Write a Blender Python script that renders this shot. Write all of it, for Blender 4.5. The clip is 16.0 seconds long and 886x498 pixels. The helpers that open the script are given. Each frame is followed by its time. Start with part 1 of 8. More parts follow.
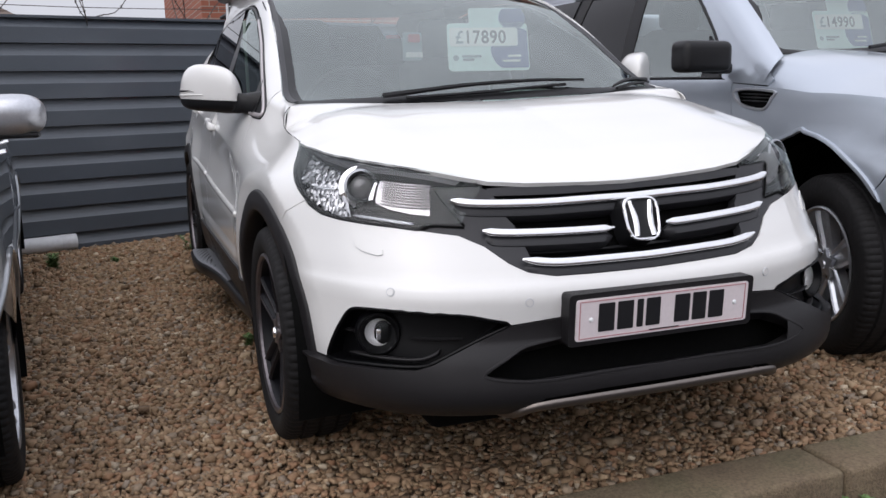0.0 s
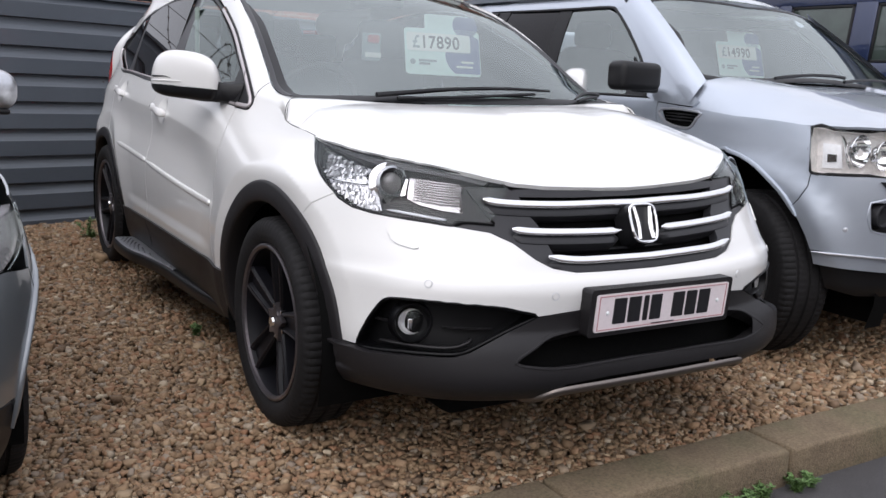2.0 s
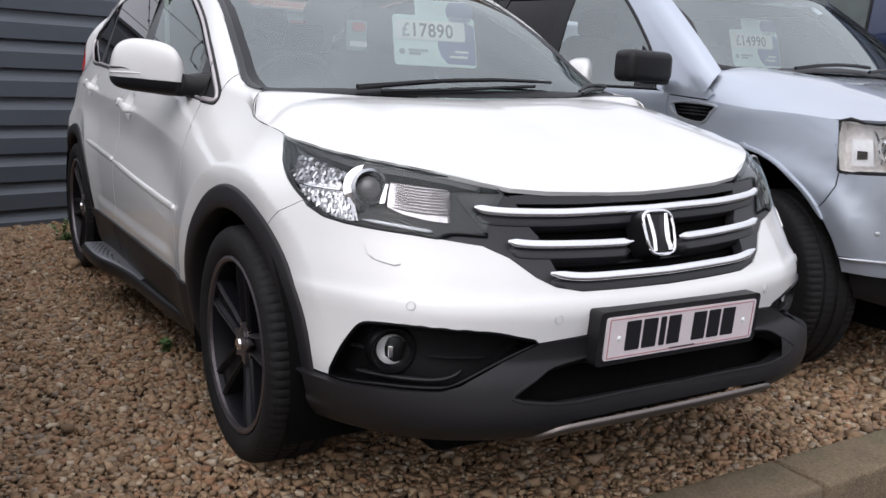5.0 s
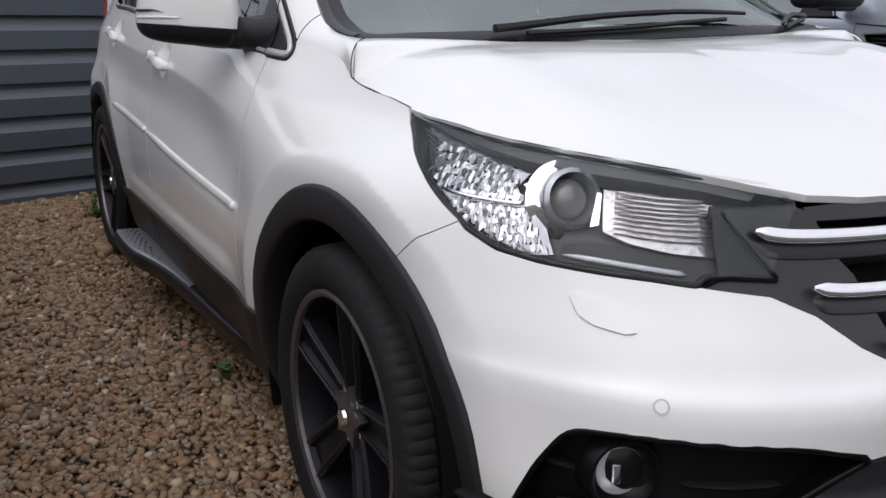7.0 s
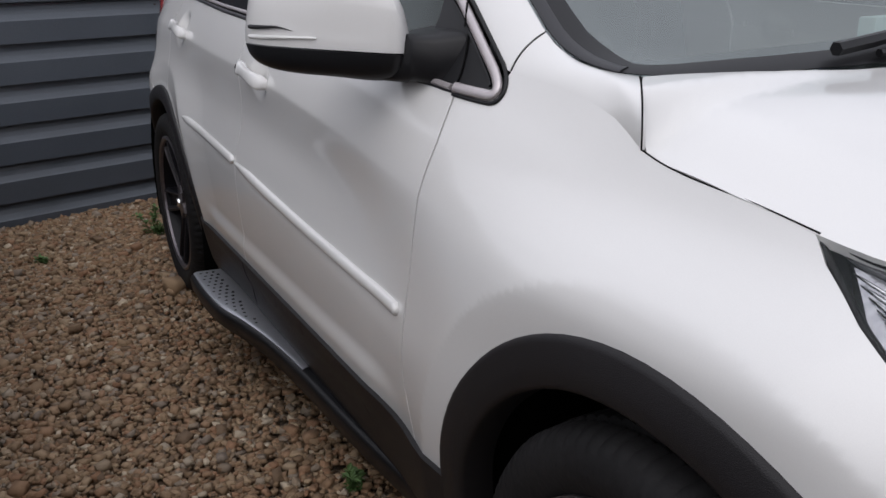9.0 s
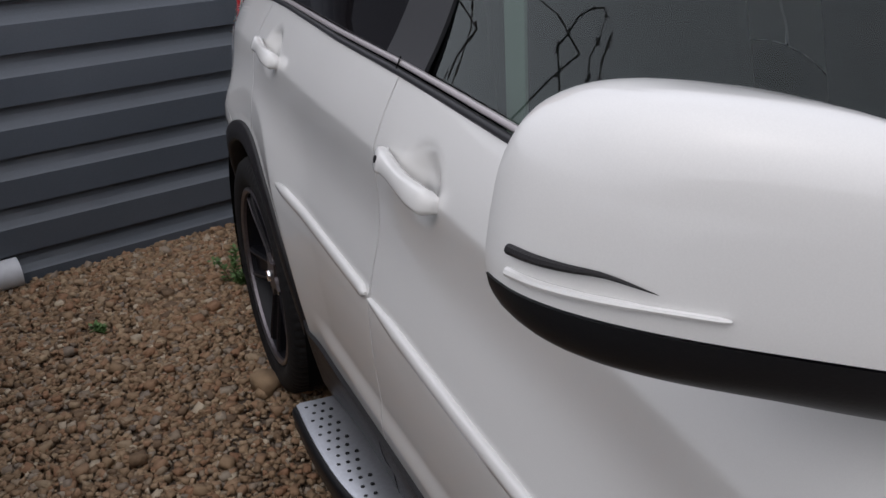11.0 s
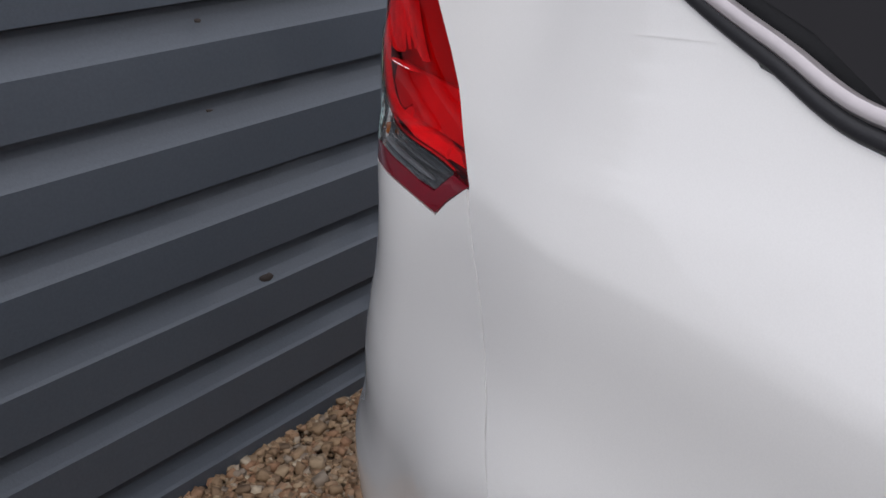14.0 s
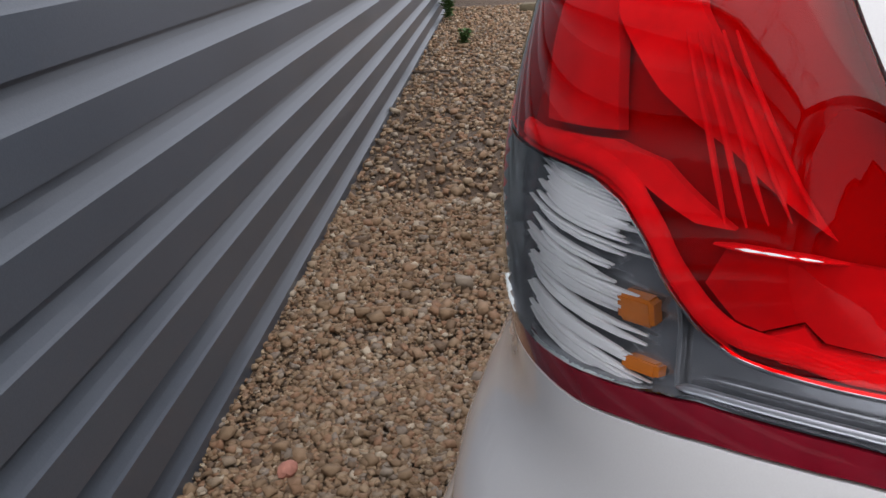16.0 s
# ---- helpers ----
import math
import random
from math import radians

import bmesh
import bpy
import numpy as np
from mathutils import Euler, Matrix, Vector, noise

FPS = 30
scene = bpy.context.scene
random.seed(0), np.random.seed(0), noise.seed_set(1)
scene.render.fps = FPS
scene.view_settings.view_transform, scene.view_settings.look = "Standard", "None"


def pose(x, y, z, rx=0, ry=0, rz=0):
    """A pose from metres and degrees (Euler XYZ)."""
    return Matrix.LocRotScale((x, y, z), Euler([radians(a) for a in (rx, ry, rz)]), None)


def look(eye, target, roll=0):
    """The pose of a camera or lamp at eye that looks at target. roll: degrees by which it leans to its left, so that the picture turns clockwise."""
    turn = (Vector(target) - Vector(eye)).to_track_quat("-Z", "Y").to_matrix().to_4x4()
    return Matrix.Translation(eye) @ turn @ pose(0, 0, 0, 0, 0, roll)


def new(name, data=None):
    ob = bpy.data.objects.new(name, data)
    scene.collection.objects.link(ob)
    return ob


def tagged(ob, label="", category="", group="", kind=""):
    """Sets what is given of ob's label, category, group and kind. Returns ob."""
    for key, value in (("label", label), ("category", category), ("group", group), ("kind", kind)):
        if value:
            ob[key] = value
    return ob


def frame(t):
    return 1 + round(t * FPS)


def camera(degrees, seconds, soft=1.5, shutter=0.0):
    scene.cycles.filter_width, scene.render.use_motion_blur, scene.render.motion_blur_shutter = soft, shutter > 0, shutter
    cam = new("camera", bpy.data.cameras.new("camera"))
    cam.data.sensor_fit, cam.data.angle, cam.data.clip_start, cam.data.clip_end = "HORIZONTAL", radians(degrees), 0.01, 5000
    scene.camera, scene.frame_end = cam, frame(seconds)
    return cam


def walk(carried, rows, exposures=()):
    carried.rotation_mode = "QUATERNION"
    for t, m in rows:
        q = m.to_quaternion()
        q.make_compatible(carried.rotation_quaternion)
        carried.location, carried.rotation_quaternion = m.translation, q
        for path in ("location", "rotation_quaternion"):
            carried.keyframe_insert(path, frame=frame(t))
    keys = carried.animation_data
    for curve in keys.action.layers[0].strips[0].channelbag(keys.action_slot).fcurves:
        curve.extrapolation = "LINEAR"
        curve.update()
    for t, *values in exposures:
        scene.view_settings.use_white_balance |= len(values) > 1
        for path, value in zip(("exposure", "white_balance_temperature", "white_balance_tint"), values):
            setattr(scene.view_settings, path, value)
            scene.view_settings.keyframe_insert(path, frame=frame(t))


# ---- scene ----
cam = camera(53.9, 16.0)
PATH = [
    (0, (-1.294, -2.68, 1.144), (-0.605, -0.842, 0.761), -1.0),
    (0.5, (-1.461, -2.691, 1.137), (-0.691, -0.885, 0.754), 0.1),
    (1, (-1.611, -2.665, 1.156), (-0.734, -0.912, 0.76), 1.1),
    (1.5, (-1.711, -2.628, 1.155), (-0.761, -0.913, 0.762), 2.1),
    (2, (-1.831, -2.577, 1.151), (-0.796, -0.908, 0.773), 3.0),
    (2.5, (-1.885, -2.557, 1.162), (-0.804, -0.916, 0.791), 3.8),
    (3, (-1.91, -2.536, 1.156), (-0.794, -0.914, 0.803), 4.2),
    (5.3, (-1.579, -2.227, 1.136), (-0.568, -0.549, 0.735), 2.4),
    (5.5, (-1.558, -2.148, 1.131), (-0.557, -0.466, 0.72), 2.2),
    (6, (-1.552, -1.887, 1.152), (-0.549, -0.218, 0.695), 2.0),
    (6.5, (-1.518, -1.692, 1.136), (-0.529, -0.024, 0.646), 1.5),
    (7, (-1.461, -1.433, 1.133), (-0.509, 0.243, 0.6), 1.0),
    (7.5, (-1.439, -1.182, 1.14), (-0.508, 0.498, 0.583), -0.7),
    (8, (-1.456, -0.96, 1.181), (-0.562, 0.732, 0.601), -1.5),
    (8.2, (-1.459, -0.902, 1.173), (-0.578, 0.802, 0.607), -1.1),
    (10.3, (-1.352, -0.061, 1.302), (-0.505, 1.58, 0.534), -1.1),
    (10.5, (-1.337, 0.033, 1.3), (-0.493, 1.678, 0.538), -1.4),
    (11, (-1.263, 0.377, 1.317), (-0.558, 2.093, 0.57), -3.2),
    (11.5, (-1.257, 0.745, 1.284), (-0.755, 2.551, 0.586), -4.2),
    (12, (-1.284, 1.149, 1.298), (-0.926, 2.985, 0.592), -6.4),
    (12.5, (-1.236, 1.523, 1.267), (-0.75, 3.317, 0.528), -6.1),
    (13, (-1.214, 1.836, 1.253), (-0.552, 3.563, 0.493), -2.4),
    (13.5, (-1.22, 2.174, 1.244), (-0.356, 3.789, 0.441), -1.4),
    (14, (-1.173, 2.454, 1.248), (-0.173, 4.002, 0.469), -3.2),
    (14.5, (-1.107, 2.688, 1.257), (-0.023, 4.207, 0.537), -2.3),
    (15, (-1.192, 2.876, 1.257), (0.225, 4.074, 0.508), -1.6),
    (15.5, (-1.224, 3.012, 1.272), (0.359, 3.937, 0.474), -3.5),
    (16, (-1.173, 3.179, 1.253), (0.588, 3.817, 0.551), -4.3),
]
EXPOSURE = [(0, 0.16), (1.5, 0.38), (3, 0.28), (5.3, 0.22), (6, 0.14), (7.5, -0.05), (8, -0.12), (10.5, -0.16), (11.5, -0.10), (12, 0.24), (12.5, 0.40), (13.5, 0.28), (14.5, 0.05), (15.2, 0.15), (16, 0.45)]
walk(cam, [(t, look(eye, target, roll)) for t, eye, target, roll in PATH], [(t, stops, 6450, 13.5) for t, stops in EXPOSURE])


# ---- overcast daylight ----
world = bpy.data.worlds.new("overcast_sky")
scene.world = world
world.use_nodes = True
wn = world.node_tree.nodes
wl = world.node_tree.links
wn.clear()
sky = wn.new("ShaderNodeTexSky")
sky.sky_type = "NISHITA"
sky.sun_disc = False
sky.sun_elevation = radians(48)
sky.sun_rotation = radians(231)
sky.air_density, sky.dust_density, sky.ozone_density = 1.0, 4.0, 1.0
grey = wn.new("ShaderNodeHueSaturation")
grey.inputs["Saturation"].default_value = 0.22
cloud = wn.new("ShaderNodeTexNoise")
cloud.inputs["Scale"].default_value = 2.2
cloud.inputs["Detail"].default_value = 5
ramp = wn.new("ShaderNodeMapRange")
ramp.inputs["From Min"].default_value, ramp.inputs["From Max"].default_value = 0.3, 0.7
ramp.inputs["To Min"].default_value, ramp.inputs["To Max"].default_value = 0.82, 1.12
coord = wn.new("ShaderNodeTexCoord")
mul = wn.new("ShaderNodeMixRGB")
mul.blend_type = "MULTIPLY"
mul.inputs["Fac"].default_value = 1.0
flat = wn.new("ShaderNodeMixRGB")
flat.inputs["Fac"].default_value = 0.8
flat.inputs["Color2"].default_value = (5.1, 5.3, 5.8, 1)
back = wn.new("ShaderNodeBackground")
back.inputs["Strength"].default_value = 0.150
wout = wn.new("ShaderNodeOutputWorld")
wl.new(sky.outputs["Color"], grey.inputs["Color"])
wl.new(grey.outputs["Color"], flat.inputs["Color1"])
# an overcast sky is brightest overhead
split = wn.new("ShaderNodeSeparateXYZ")
dome = wn.new("ShaderNodeMapRange")
dome.inputs["From Min"].default_value, dome.inputs["From Max"].default_value = 0.0, 1.0
dome.inputs["To Min"].default_value, dome.inputs["To Max"].default_value = 0.90, 1.80
both_maps = wn.new("ShaderNodeMath")
both_maps.operation = "MULTIPLY"
wl.new(coord.outputs["Generated"], split.inputs["Vector"])
wl.new(split.outputs["Z"], dome.inputs["Value"])
wl.new(coord.outputs["Generated"], cloud.inputs["Vector"])
wl.new(cloud.outputs["Fac"], ramp.inputs["Value"])
wl.new(flat.outputs["Color"], mul.inputs["Color1"])
wl.new(ramp.outputs["Result"], both_maps.inputs[0])
wl.new(dome.outputs["Result"], both_maps.inputs[1])
wl.new(both_maps.outputs["Value"], mul.inputs["Color2"])
wl.new(mul.outputs["Color"], back.inputs["Color"])
wl.new(back.outputs["Background"], wout.inputs["Surface"])

sun_data = bpy.data.lights.new("sun", "SUN")
sun_data.energy, sun_data.angle, sun_data.color = 0.75, radians(85), (1.0, 0.97, 0.93)
sun = new("sun", sun_data)
sun.matrix_world = look((-5.5, -4.5, 8.0), (0, 0, 0))


# ---- materials ----
def material(name, color, rough=0.5, metal=0.0, coat=0.0, bump=0.0, scale=40.0, vary=0.0, trans=0.0, ior=1.45, spec=0.5, stain=0.0,
             stain_scale=3.0, second=None, island=0.0):
    """A surface with grain (bump, vary at scale) and larger stains."""
    m = bpy.data.materials.new(name)
    m.use_nodes = True
    n, l = m.node_tree.nodes, m.node_tree.links
    b = n["Principled BSDF"]
    b.inputs["Base Color"].default_value = (*color, 1)
    b.inputs["Roughness"].default_value = rough
    b.inputs["Metallic"].default_value = metal
    b.inputs["Coat Weight"].default_value = coat
    b.inputs["Coat Roughness"].default_value = 0.03
    b.inputs["Transmission Weight"].default_value = trans
    b.inputs["IOR"].default_value = ior
    b.inputs["Specular IOR Level"].default_value = spec
    tex = n.new("ShaderNodeTexCoord")
    last = None
    if vary or stain or second or island:
        base = n.new("ShaderNodeRGB")
        base.outputs[0].default_value = (*color, 1)
        last = base.outputs[0]
    if second:
        no = n.new("ShaderNodeTexNoise")
        no.inputs["Scale"].default_value = stain_scale
        no.inputs["Detail"].default_value = 6
        l.new(tex.outputs["Object"], no.inputs["Vector"])
        r = n.new("ShaderNodeMapRange")
        r.inputs["From Min"].default_value, r.inputs["From Max"].default_value = 0.42, 0.62
        l.new(no.outputs["Fac"], r.inputs["Value"])
        mx = n.new("ShaderNodeMixRGB")
        mx.inputs["Color2"].default_value = (*second, 1)
        l.new(r.outputs["Result"], mx.inputs["Fac"])
        l.new(last, mx.inputs["Color1"])
        last = mx.outputs["Color"]
    for amount, sc in ((vary, scale), (stain, stain_scale)):
        if not amount:
            continue
        no = n.new("ShaderNodeTexNoise")
        no.inputs["Scale"].default_value = sc
        no.inputs["Detail"].default_value = 5
        l.new(tex.outputs["Object"], no.inputs["Vector"])
        r = n.new("ShaderNodeMapRange")
        r.inputs["From Min"].default_value, r.inputs["From Max"].default_value = 0.3, 0.7
        r.inputs["To Min"].default_value, r.inputs["To Max"].default_value = 1 - amount, 1 + amount
        l.new(no.outputs["Fac"], r.inputs["Value"])
        mx = n.new("ShaderNodeMixRGB")
        mx.blend_type = "MULTIPLY"
        mx.inputs["Fac"].default_value = 1
        l.new(last, mx.inputs["Color1"])
        l.new(r.outputs["Result"], mx.inputs["Color2"])
        last = mx.outputs["Color"]
    if island:
        g = n.new("ShaderNodeNewGeometry")
        cr = n.new("ShaderNodeValToRGB")
        stops = ((0.0, (0.125, 0.080, 0.048)), (0.16, (0.205, 0.130, 0.072)), (0.38, (0.285, 0.190, 0.108)), (0.58, (0.255, 0.132, 0.070)),
                 (0.78, (0.36, 0.262, 0.160)), (0.92, (0.200, 0.160, 0.125)), (1.0, (0.52, 0.43, 0.31)))
        while len(cr.color_ramp.elements) < len(stops):
            cr.color_ramp.elements.new(0.5)
        for e, (p, c) in zip(cr.color_ramp.elements, stops):
            e.position, e.color = p, (*c, 1)
        l.new(g.outputs["Random Per Island"], cr.inputs["Fac"])
        mx = n.new("ShaderNodeMixRGB")
        mx.inputs["Fac"].default_value = island
        l.new(last, mx.inputs["Color1"])
        l.new(cr.outputs["Color"], mx.inputs["Color2"])
        last = mx.outputs["Color"]
    if last:
        l.new(last, b.inputs["Base Color"])
    if bump:
        no = n.new("ShaderNodeTexNoise")
        no.inputs["Scale"].default_value = scale * 1.5
        no.inputs["Detail"].default_value = 4
        l.new(tex.outputs["Object"], no.inputs["Vector"])
        bp = n.new("ShaderNodeBump")
        bp.inputs["Strength"].default_value = 1.0
        bp.inputs["Distance"].default_value = bump
        l.new(no.outputs["Fac"], bp.inputs["Height"])
        l.new(bp.outputs["Normal"], b.inputs["Normal"])
    return m


WHITE = material("pearl_white_paint", (0.665, 0.660, 0.645), 0.32, 0.0, 1.0, vary=0.02, scale=900, stain=0.025, stain_scale=1.7)
SILVER = material("silver_paint", (0.43, 0.47, 0.53), 0.36, 0.65, 1.0, vary=0.05, scale=1200, stain=0.04, stain_scale=2)
GREY = material("grey_metallic_paint", (0.20, 0.215, 0.23), 0.30, 0.6, 1.0, vary=0.06, scale=1200, stain=0.05, stain_scale=2)
BLUE = material("dark_blue_paint", (0.012, 0.022, 0.065), 0.30, 0.1, 1.0, stain=0.1, stain_scale=2)
CLADDING = material("grey_black_plastic", (0.013, 0.012, 0.013), 0.46, spec=0.32, vary=0.12, scale=500, bump=0.0006, stain=0.10, stain_scale=4)
BLACK = material("black_plastic", (0.007, 0.007, 0.008), 0.42, spec=0.36, vary=0.1, scale=300, bump=0.0001)
NIGHT = material("glossy_black_plastic", (0.0035, 0.0035, 0.004), 0.32, spec=0.20, vary=0.1, scale=120)
DEEP = material("black_void_plastic", (0.004, 0.004, 0.004), 0.8, spec=0.06, vary=0.2, scale=60)
GRAPHITE = material("graphite_plastic", (0.026, 0.026, 0.029), 0.40, spec=0.38, vary=0.08, scale=400, bump=0.0001)
CHROME = material("chrome", (0.82, 0.82, 0.83), 0.07, 1.0, vary=0.03, scale=60)
BRIGHT = material("bright_anodised_trim", (0.50, 0.46, 0.465), 0.30, 0.55, vary=0.04, scale=120)
SATIN = material("satin_metal", (0.20, 0.175, 0.16), 0.42, 1.0, vary=0.06, scale=200, stain=0.08)
def pane_material(name, tint, ior=1.5, rough=0.0):
    """A thin pane: tinted clear sheet with gloss that grows towards grazing angles."""
    m = bpy.data.materials.new(name)
    m.use_nodes = True
    n, l = m.node_tree.nodes, m.node_tree.links
    n.clear()
    out = n.new("ShaderNodeOutputMaterial")
    clear = n.new("ShaderNodeBsdfTransparent")
    clear.inputs["Color"].default_value = (*tint, 1)
    gloss = n.new("ShaderNodeBsdfGlossy")
    gloss.inputs["Roughness"].default_value = rough
    gloss.inputs["Color"].default_value = (0.90, 0.97, 0.95, 1)
    fr = n.new("ShaderNodeFresnel")
    fr.inputs["IOR"].default_value = ior
    mix = n.new("ShaderNodeMixShader")
    l.new(fr.outputs["Fac"], mix.inputs["Fac"])
    l.new(clear.outputs["BSDF"], mix.inputs[1])
    l.new(gloss.outputs["BSDF"], mix.inputs[2])
    l.new(mix.outputs["Shader"], out.inputs["Surface"])
    return m


GLASS = pane_material("green_tinted_glass", (0.82, 0.90, 0.87), 2.55)
SIDE_GLASS = pane_material("side_window_glass", (0.62, 0.72, 0.68), 1.55)
CABIN_GLASS = pane_material("grey_tinted_glass", (0.78, 0.86, 0.83), 3.0)
VAN_GLASS = material("green_privacy_glass", (0.045, 0.060, 0.052), 0.03, spec=0.9, vary=0.25, scale=6)
SHADE_GLASS = material("dark_privacy_glass", (0.008, 0.007, 0.008), 0.015, spec=0.26, vary=0.05, scale=20)
LENS = pane_material("clear_lens", (0.96, 0.96, 0.96), 1.33)
RED_LENS = pane_material("red_lens", (0.98, 0.012, 0.020), 1.5)
BALL = material("projector_glass", (0.11, 0.105, 0.11), 0.16, coat=1.0, vary=0.2, scale=30)
CRIMSON = material("crimson_lamp_edge", (0.16, 0.004, 0.012), 0.15, coat=1.0, vary=0.1, scale=60)
DIM_GUIDE = material("dim_light_guide", (0.66, 0.60, 0.60), 0.45, vary=0.12, scale=30, stain=0.2, stain_scale=9)
GUIDE = material("white_light_guide", (0.93, 0.90, 0.88), 0.35, vary=0.10, scale=60, stain=0.15, stain_scale=9)
RED_DARK = material("dark_red_lamp_plastic", (0.40, 0.06, 0.06), 0.6, vary=0.08, scale=12)
AMBER = material("amber_bulb", (0.55, 0.15, 0.012), 0.15, coat=0.5, vary=0.1, scale=90)
REFLECTOR = material("bright_reflector", (0.40, 0.40, 0.42), 0.16, 1.0, vary=0.12, scale=34, bump=0.001)
FACET = material("reflector_facet", (0.62, 0.62, 0.64), 0.30, 1.0, vary=0.08, scale=90, bump=0.0014)
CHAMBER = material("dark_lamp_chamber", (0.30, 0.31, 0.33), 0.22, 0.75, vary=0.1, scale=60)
BEZEL = material("grey_lamp_bezel", (0.060, 0.060, 0.066), 0.30, vary=0.06, scale=200)
RIBBED = material("ribbed_reflector", (0.56, 0.54, 0.55), 0.20, 0.8, vary=0.10, scale=60, bump=0.002)
RUBBER = material("tyre_rubber", (0.010, 0.0095, 0.010), 0.75, spec=0.3, vary=0.25, scale=70, bump=0.0012, stain=0.3, stain_scale=6)
RIM = material("gunmetal_alloy", (0.006, 0.006, 0.008), 0.42, 0.0, spec=0.22, vary=0.08, scale=120)
SPOKE_EDGE = material("dark_polished_alloy", (0.055, 0.050, 0.054), 0.42, 0.8, vary=0.15, scale=150)
RIM_EDGE = material("machined_alloy", (0.21, 0.19, 0.20), 0.36, 0.9, vary=0.15, scale=150)
ALLOY = material("silver_alloy", (0.52, 0.53, 0.56), 0.30, 0.85, vary=0.06, scale=120)
PLATE = material("number_plate_white", (0.74, 0.665, 0.68), 0.25, coat=0.6, vary=0.03, scale=80)
INK = material("black_print", (0.012, 0.012, 0.014), 0.4, vary=0.1, scale=60)
PINK = material("pale_red_line", (0.45, 0.20, 0.21), 0.4, vary=0.05, scale=60)
CARD = material("pale_mint_card", (0.74, 0.92, 0.90), 0.5, vary=0.03, scale=30)
CARD_BLUE = material("blue_card", (0.07, 0.10, 0.30), 0.5, vary=0.05, scale=30)
CARD_WHITE = material("white_card", (0.90, 0.93, 0.91), 0.5, vary=0.03, scale=30)
CARD_GREY = material("grey_print", (0.25, 0.33, 0.36), 0.5, vary=0.05, scale=30)
CLOTH = material("dark_seat_cloth", (0.022, 0.023, 0.026), 0.9, vary=0.2, scale=400, bump=0.0008)
TRIM_DARK = material("dark_cabin_trim", (0.020, 0.021, 0.023), 0.65, vary=0.1, scale=200, bump=0.0005)
FENCE = material("slate_grey_steel_sheet", (0.071, 0.083, 0.100), 0.42, 0.0, 0.25, vary=0.06, scale=160, stain=0.10, stain_scale=1.3, bump=0.0003)
RUST_BROWN = material("rusty_mark", (0.045, 0.036, 0.032), 0.85, vary=0.3, scale=60)
PVC = material("grey_plastic_pipe", (0.52, 0.53, 0.55), 0.40, vary=0.05, scale=40, stain=0.10, stain_scale=5)
CLAY = material("pink_clay_brick", (0.44, 0.19, 0.135), 0.85, vary=0.15, scale=80, bump=0.001)
KERB = material("concrete_kerb", (0.185, 0.138, 0.088), 0.9, vary=0.28, scale=110, bump=0.006, stain=0.25, stain_scale=5, second=(0.120, 0.098, 0.058))
ASPHALT = material("asphalt", (0.058, 0.055, 0.056), 0.9, vary=0.3, scale=300, bump=0.003, stain=0.2, stain_scale=2)
SOIL = material("gravel_bed", (0.100, 0.064, 0.038), 0.95, vary=0.45, scale=70, bump=0.012, stain=0.15, stain_scale=1.5, second=(0.095, 0.070, 0.050))
STONES = material("river_gravel", (0.30, 0.21, 0.14), 0.78, vary=0.16, scale=120, bump=0.0012, island=0.92)
LEAF = material("weed_leaf", (0.085, 0.155, 0.045), 0.6, vary=0.25, scale=40)
FOLIAGE = material("hedge_leaf", (0.045, 0.10, 0.025), 0.65, vary=0.35, scale=8)
WIRE = material("galvanised_wire", (0.10, 0.09, 0.085), 0.55, 0.6, vary=0.25, scale=60)
MORTAR = material("mortar", (0.34, 0.29, 0.25), 0.9, vary=0.15, scale=60, bump=0.002)
ROOF_TILE = material("brown_roof_tile", (0.13, 0.10, 0.085), 0.85, vary=0.25, scale=20, bump=0.003)
FRAME = material("white_window_frame", (0.75, 0.76, 0.77), 0.4, vary=0.03, scale=30)
BRANCH = material("bark", (0.07, 0.05, 0.035), 0.9, vary=0.3, scale=40, bump=0.004)

# near-white base puts the sky's gleam on chrome into the colour
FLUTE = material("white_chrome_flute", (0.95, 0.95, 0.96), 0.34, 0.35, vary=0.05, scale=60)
BELT = material("pale_belt_webbing", (0.20, 0.25, 0.22), 0.8, vary=0.1, scale=200)
RED_TAG = material("red_tag_print", (0.45, 0.05, 0.04), 0.5, vary=0.1, scale=60)


def brick_material(name, c1, c2, mortar, size=1.0):
    """Courses of brick for a far wall."""
    m = material(name, c1, 0.88)
    n, l = m.node_tree.nodes, m.node_tree.links
    b = n["Principled BSDF"]
    tc = n.new("ShaderNodeTexCoord")
    rot = n.new("ShaderNodeMapping")
    rot.inputs["Rotation"].default_value = (math.pi / 2, 0, 0)
    l.new(tc.outputs["Object"], rot.inputs["Vector"])
    t = n.new("ShaderNodeTexBrick")
    t.inputs["Color1"].default_value, t.inputs["Color2"].default_value, t.inputs["Mortar"].default_value = (*c1, 1), (*c2, 1), (*mortar, 1)
    t.inputs["Scale"].default_value = 1.0
    t.inputs["Brick Width"].default_value, t.inputs["Row Height"].default_value, t.inputs["Mortar Size"].default_value = 0.225 * size, 0.075 * size, 0.006
    l.new(rot.outputs["Vector"], t.inputs["Vector"])
    l.new(t.outputs["Color"], b.inputs["Base Color"])
    bp = n.new("ShaderNodeBump")
    bp.inputs["Distance"].default_value = 0.004
    bp.invert = True
    l.new(t.outputs["Fac"], bp.inputs["Height"])
    l.new(bp.outputs["Normal"], b.inputs["Normal"])
    return m


FAR_BRICK = brick_material("red_brick_courses", (0.30, 0.105, 0.065), (0.22, 0.075, 0.05), (0.30, 0.25, 0.21))


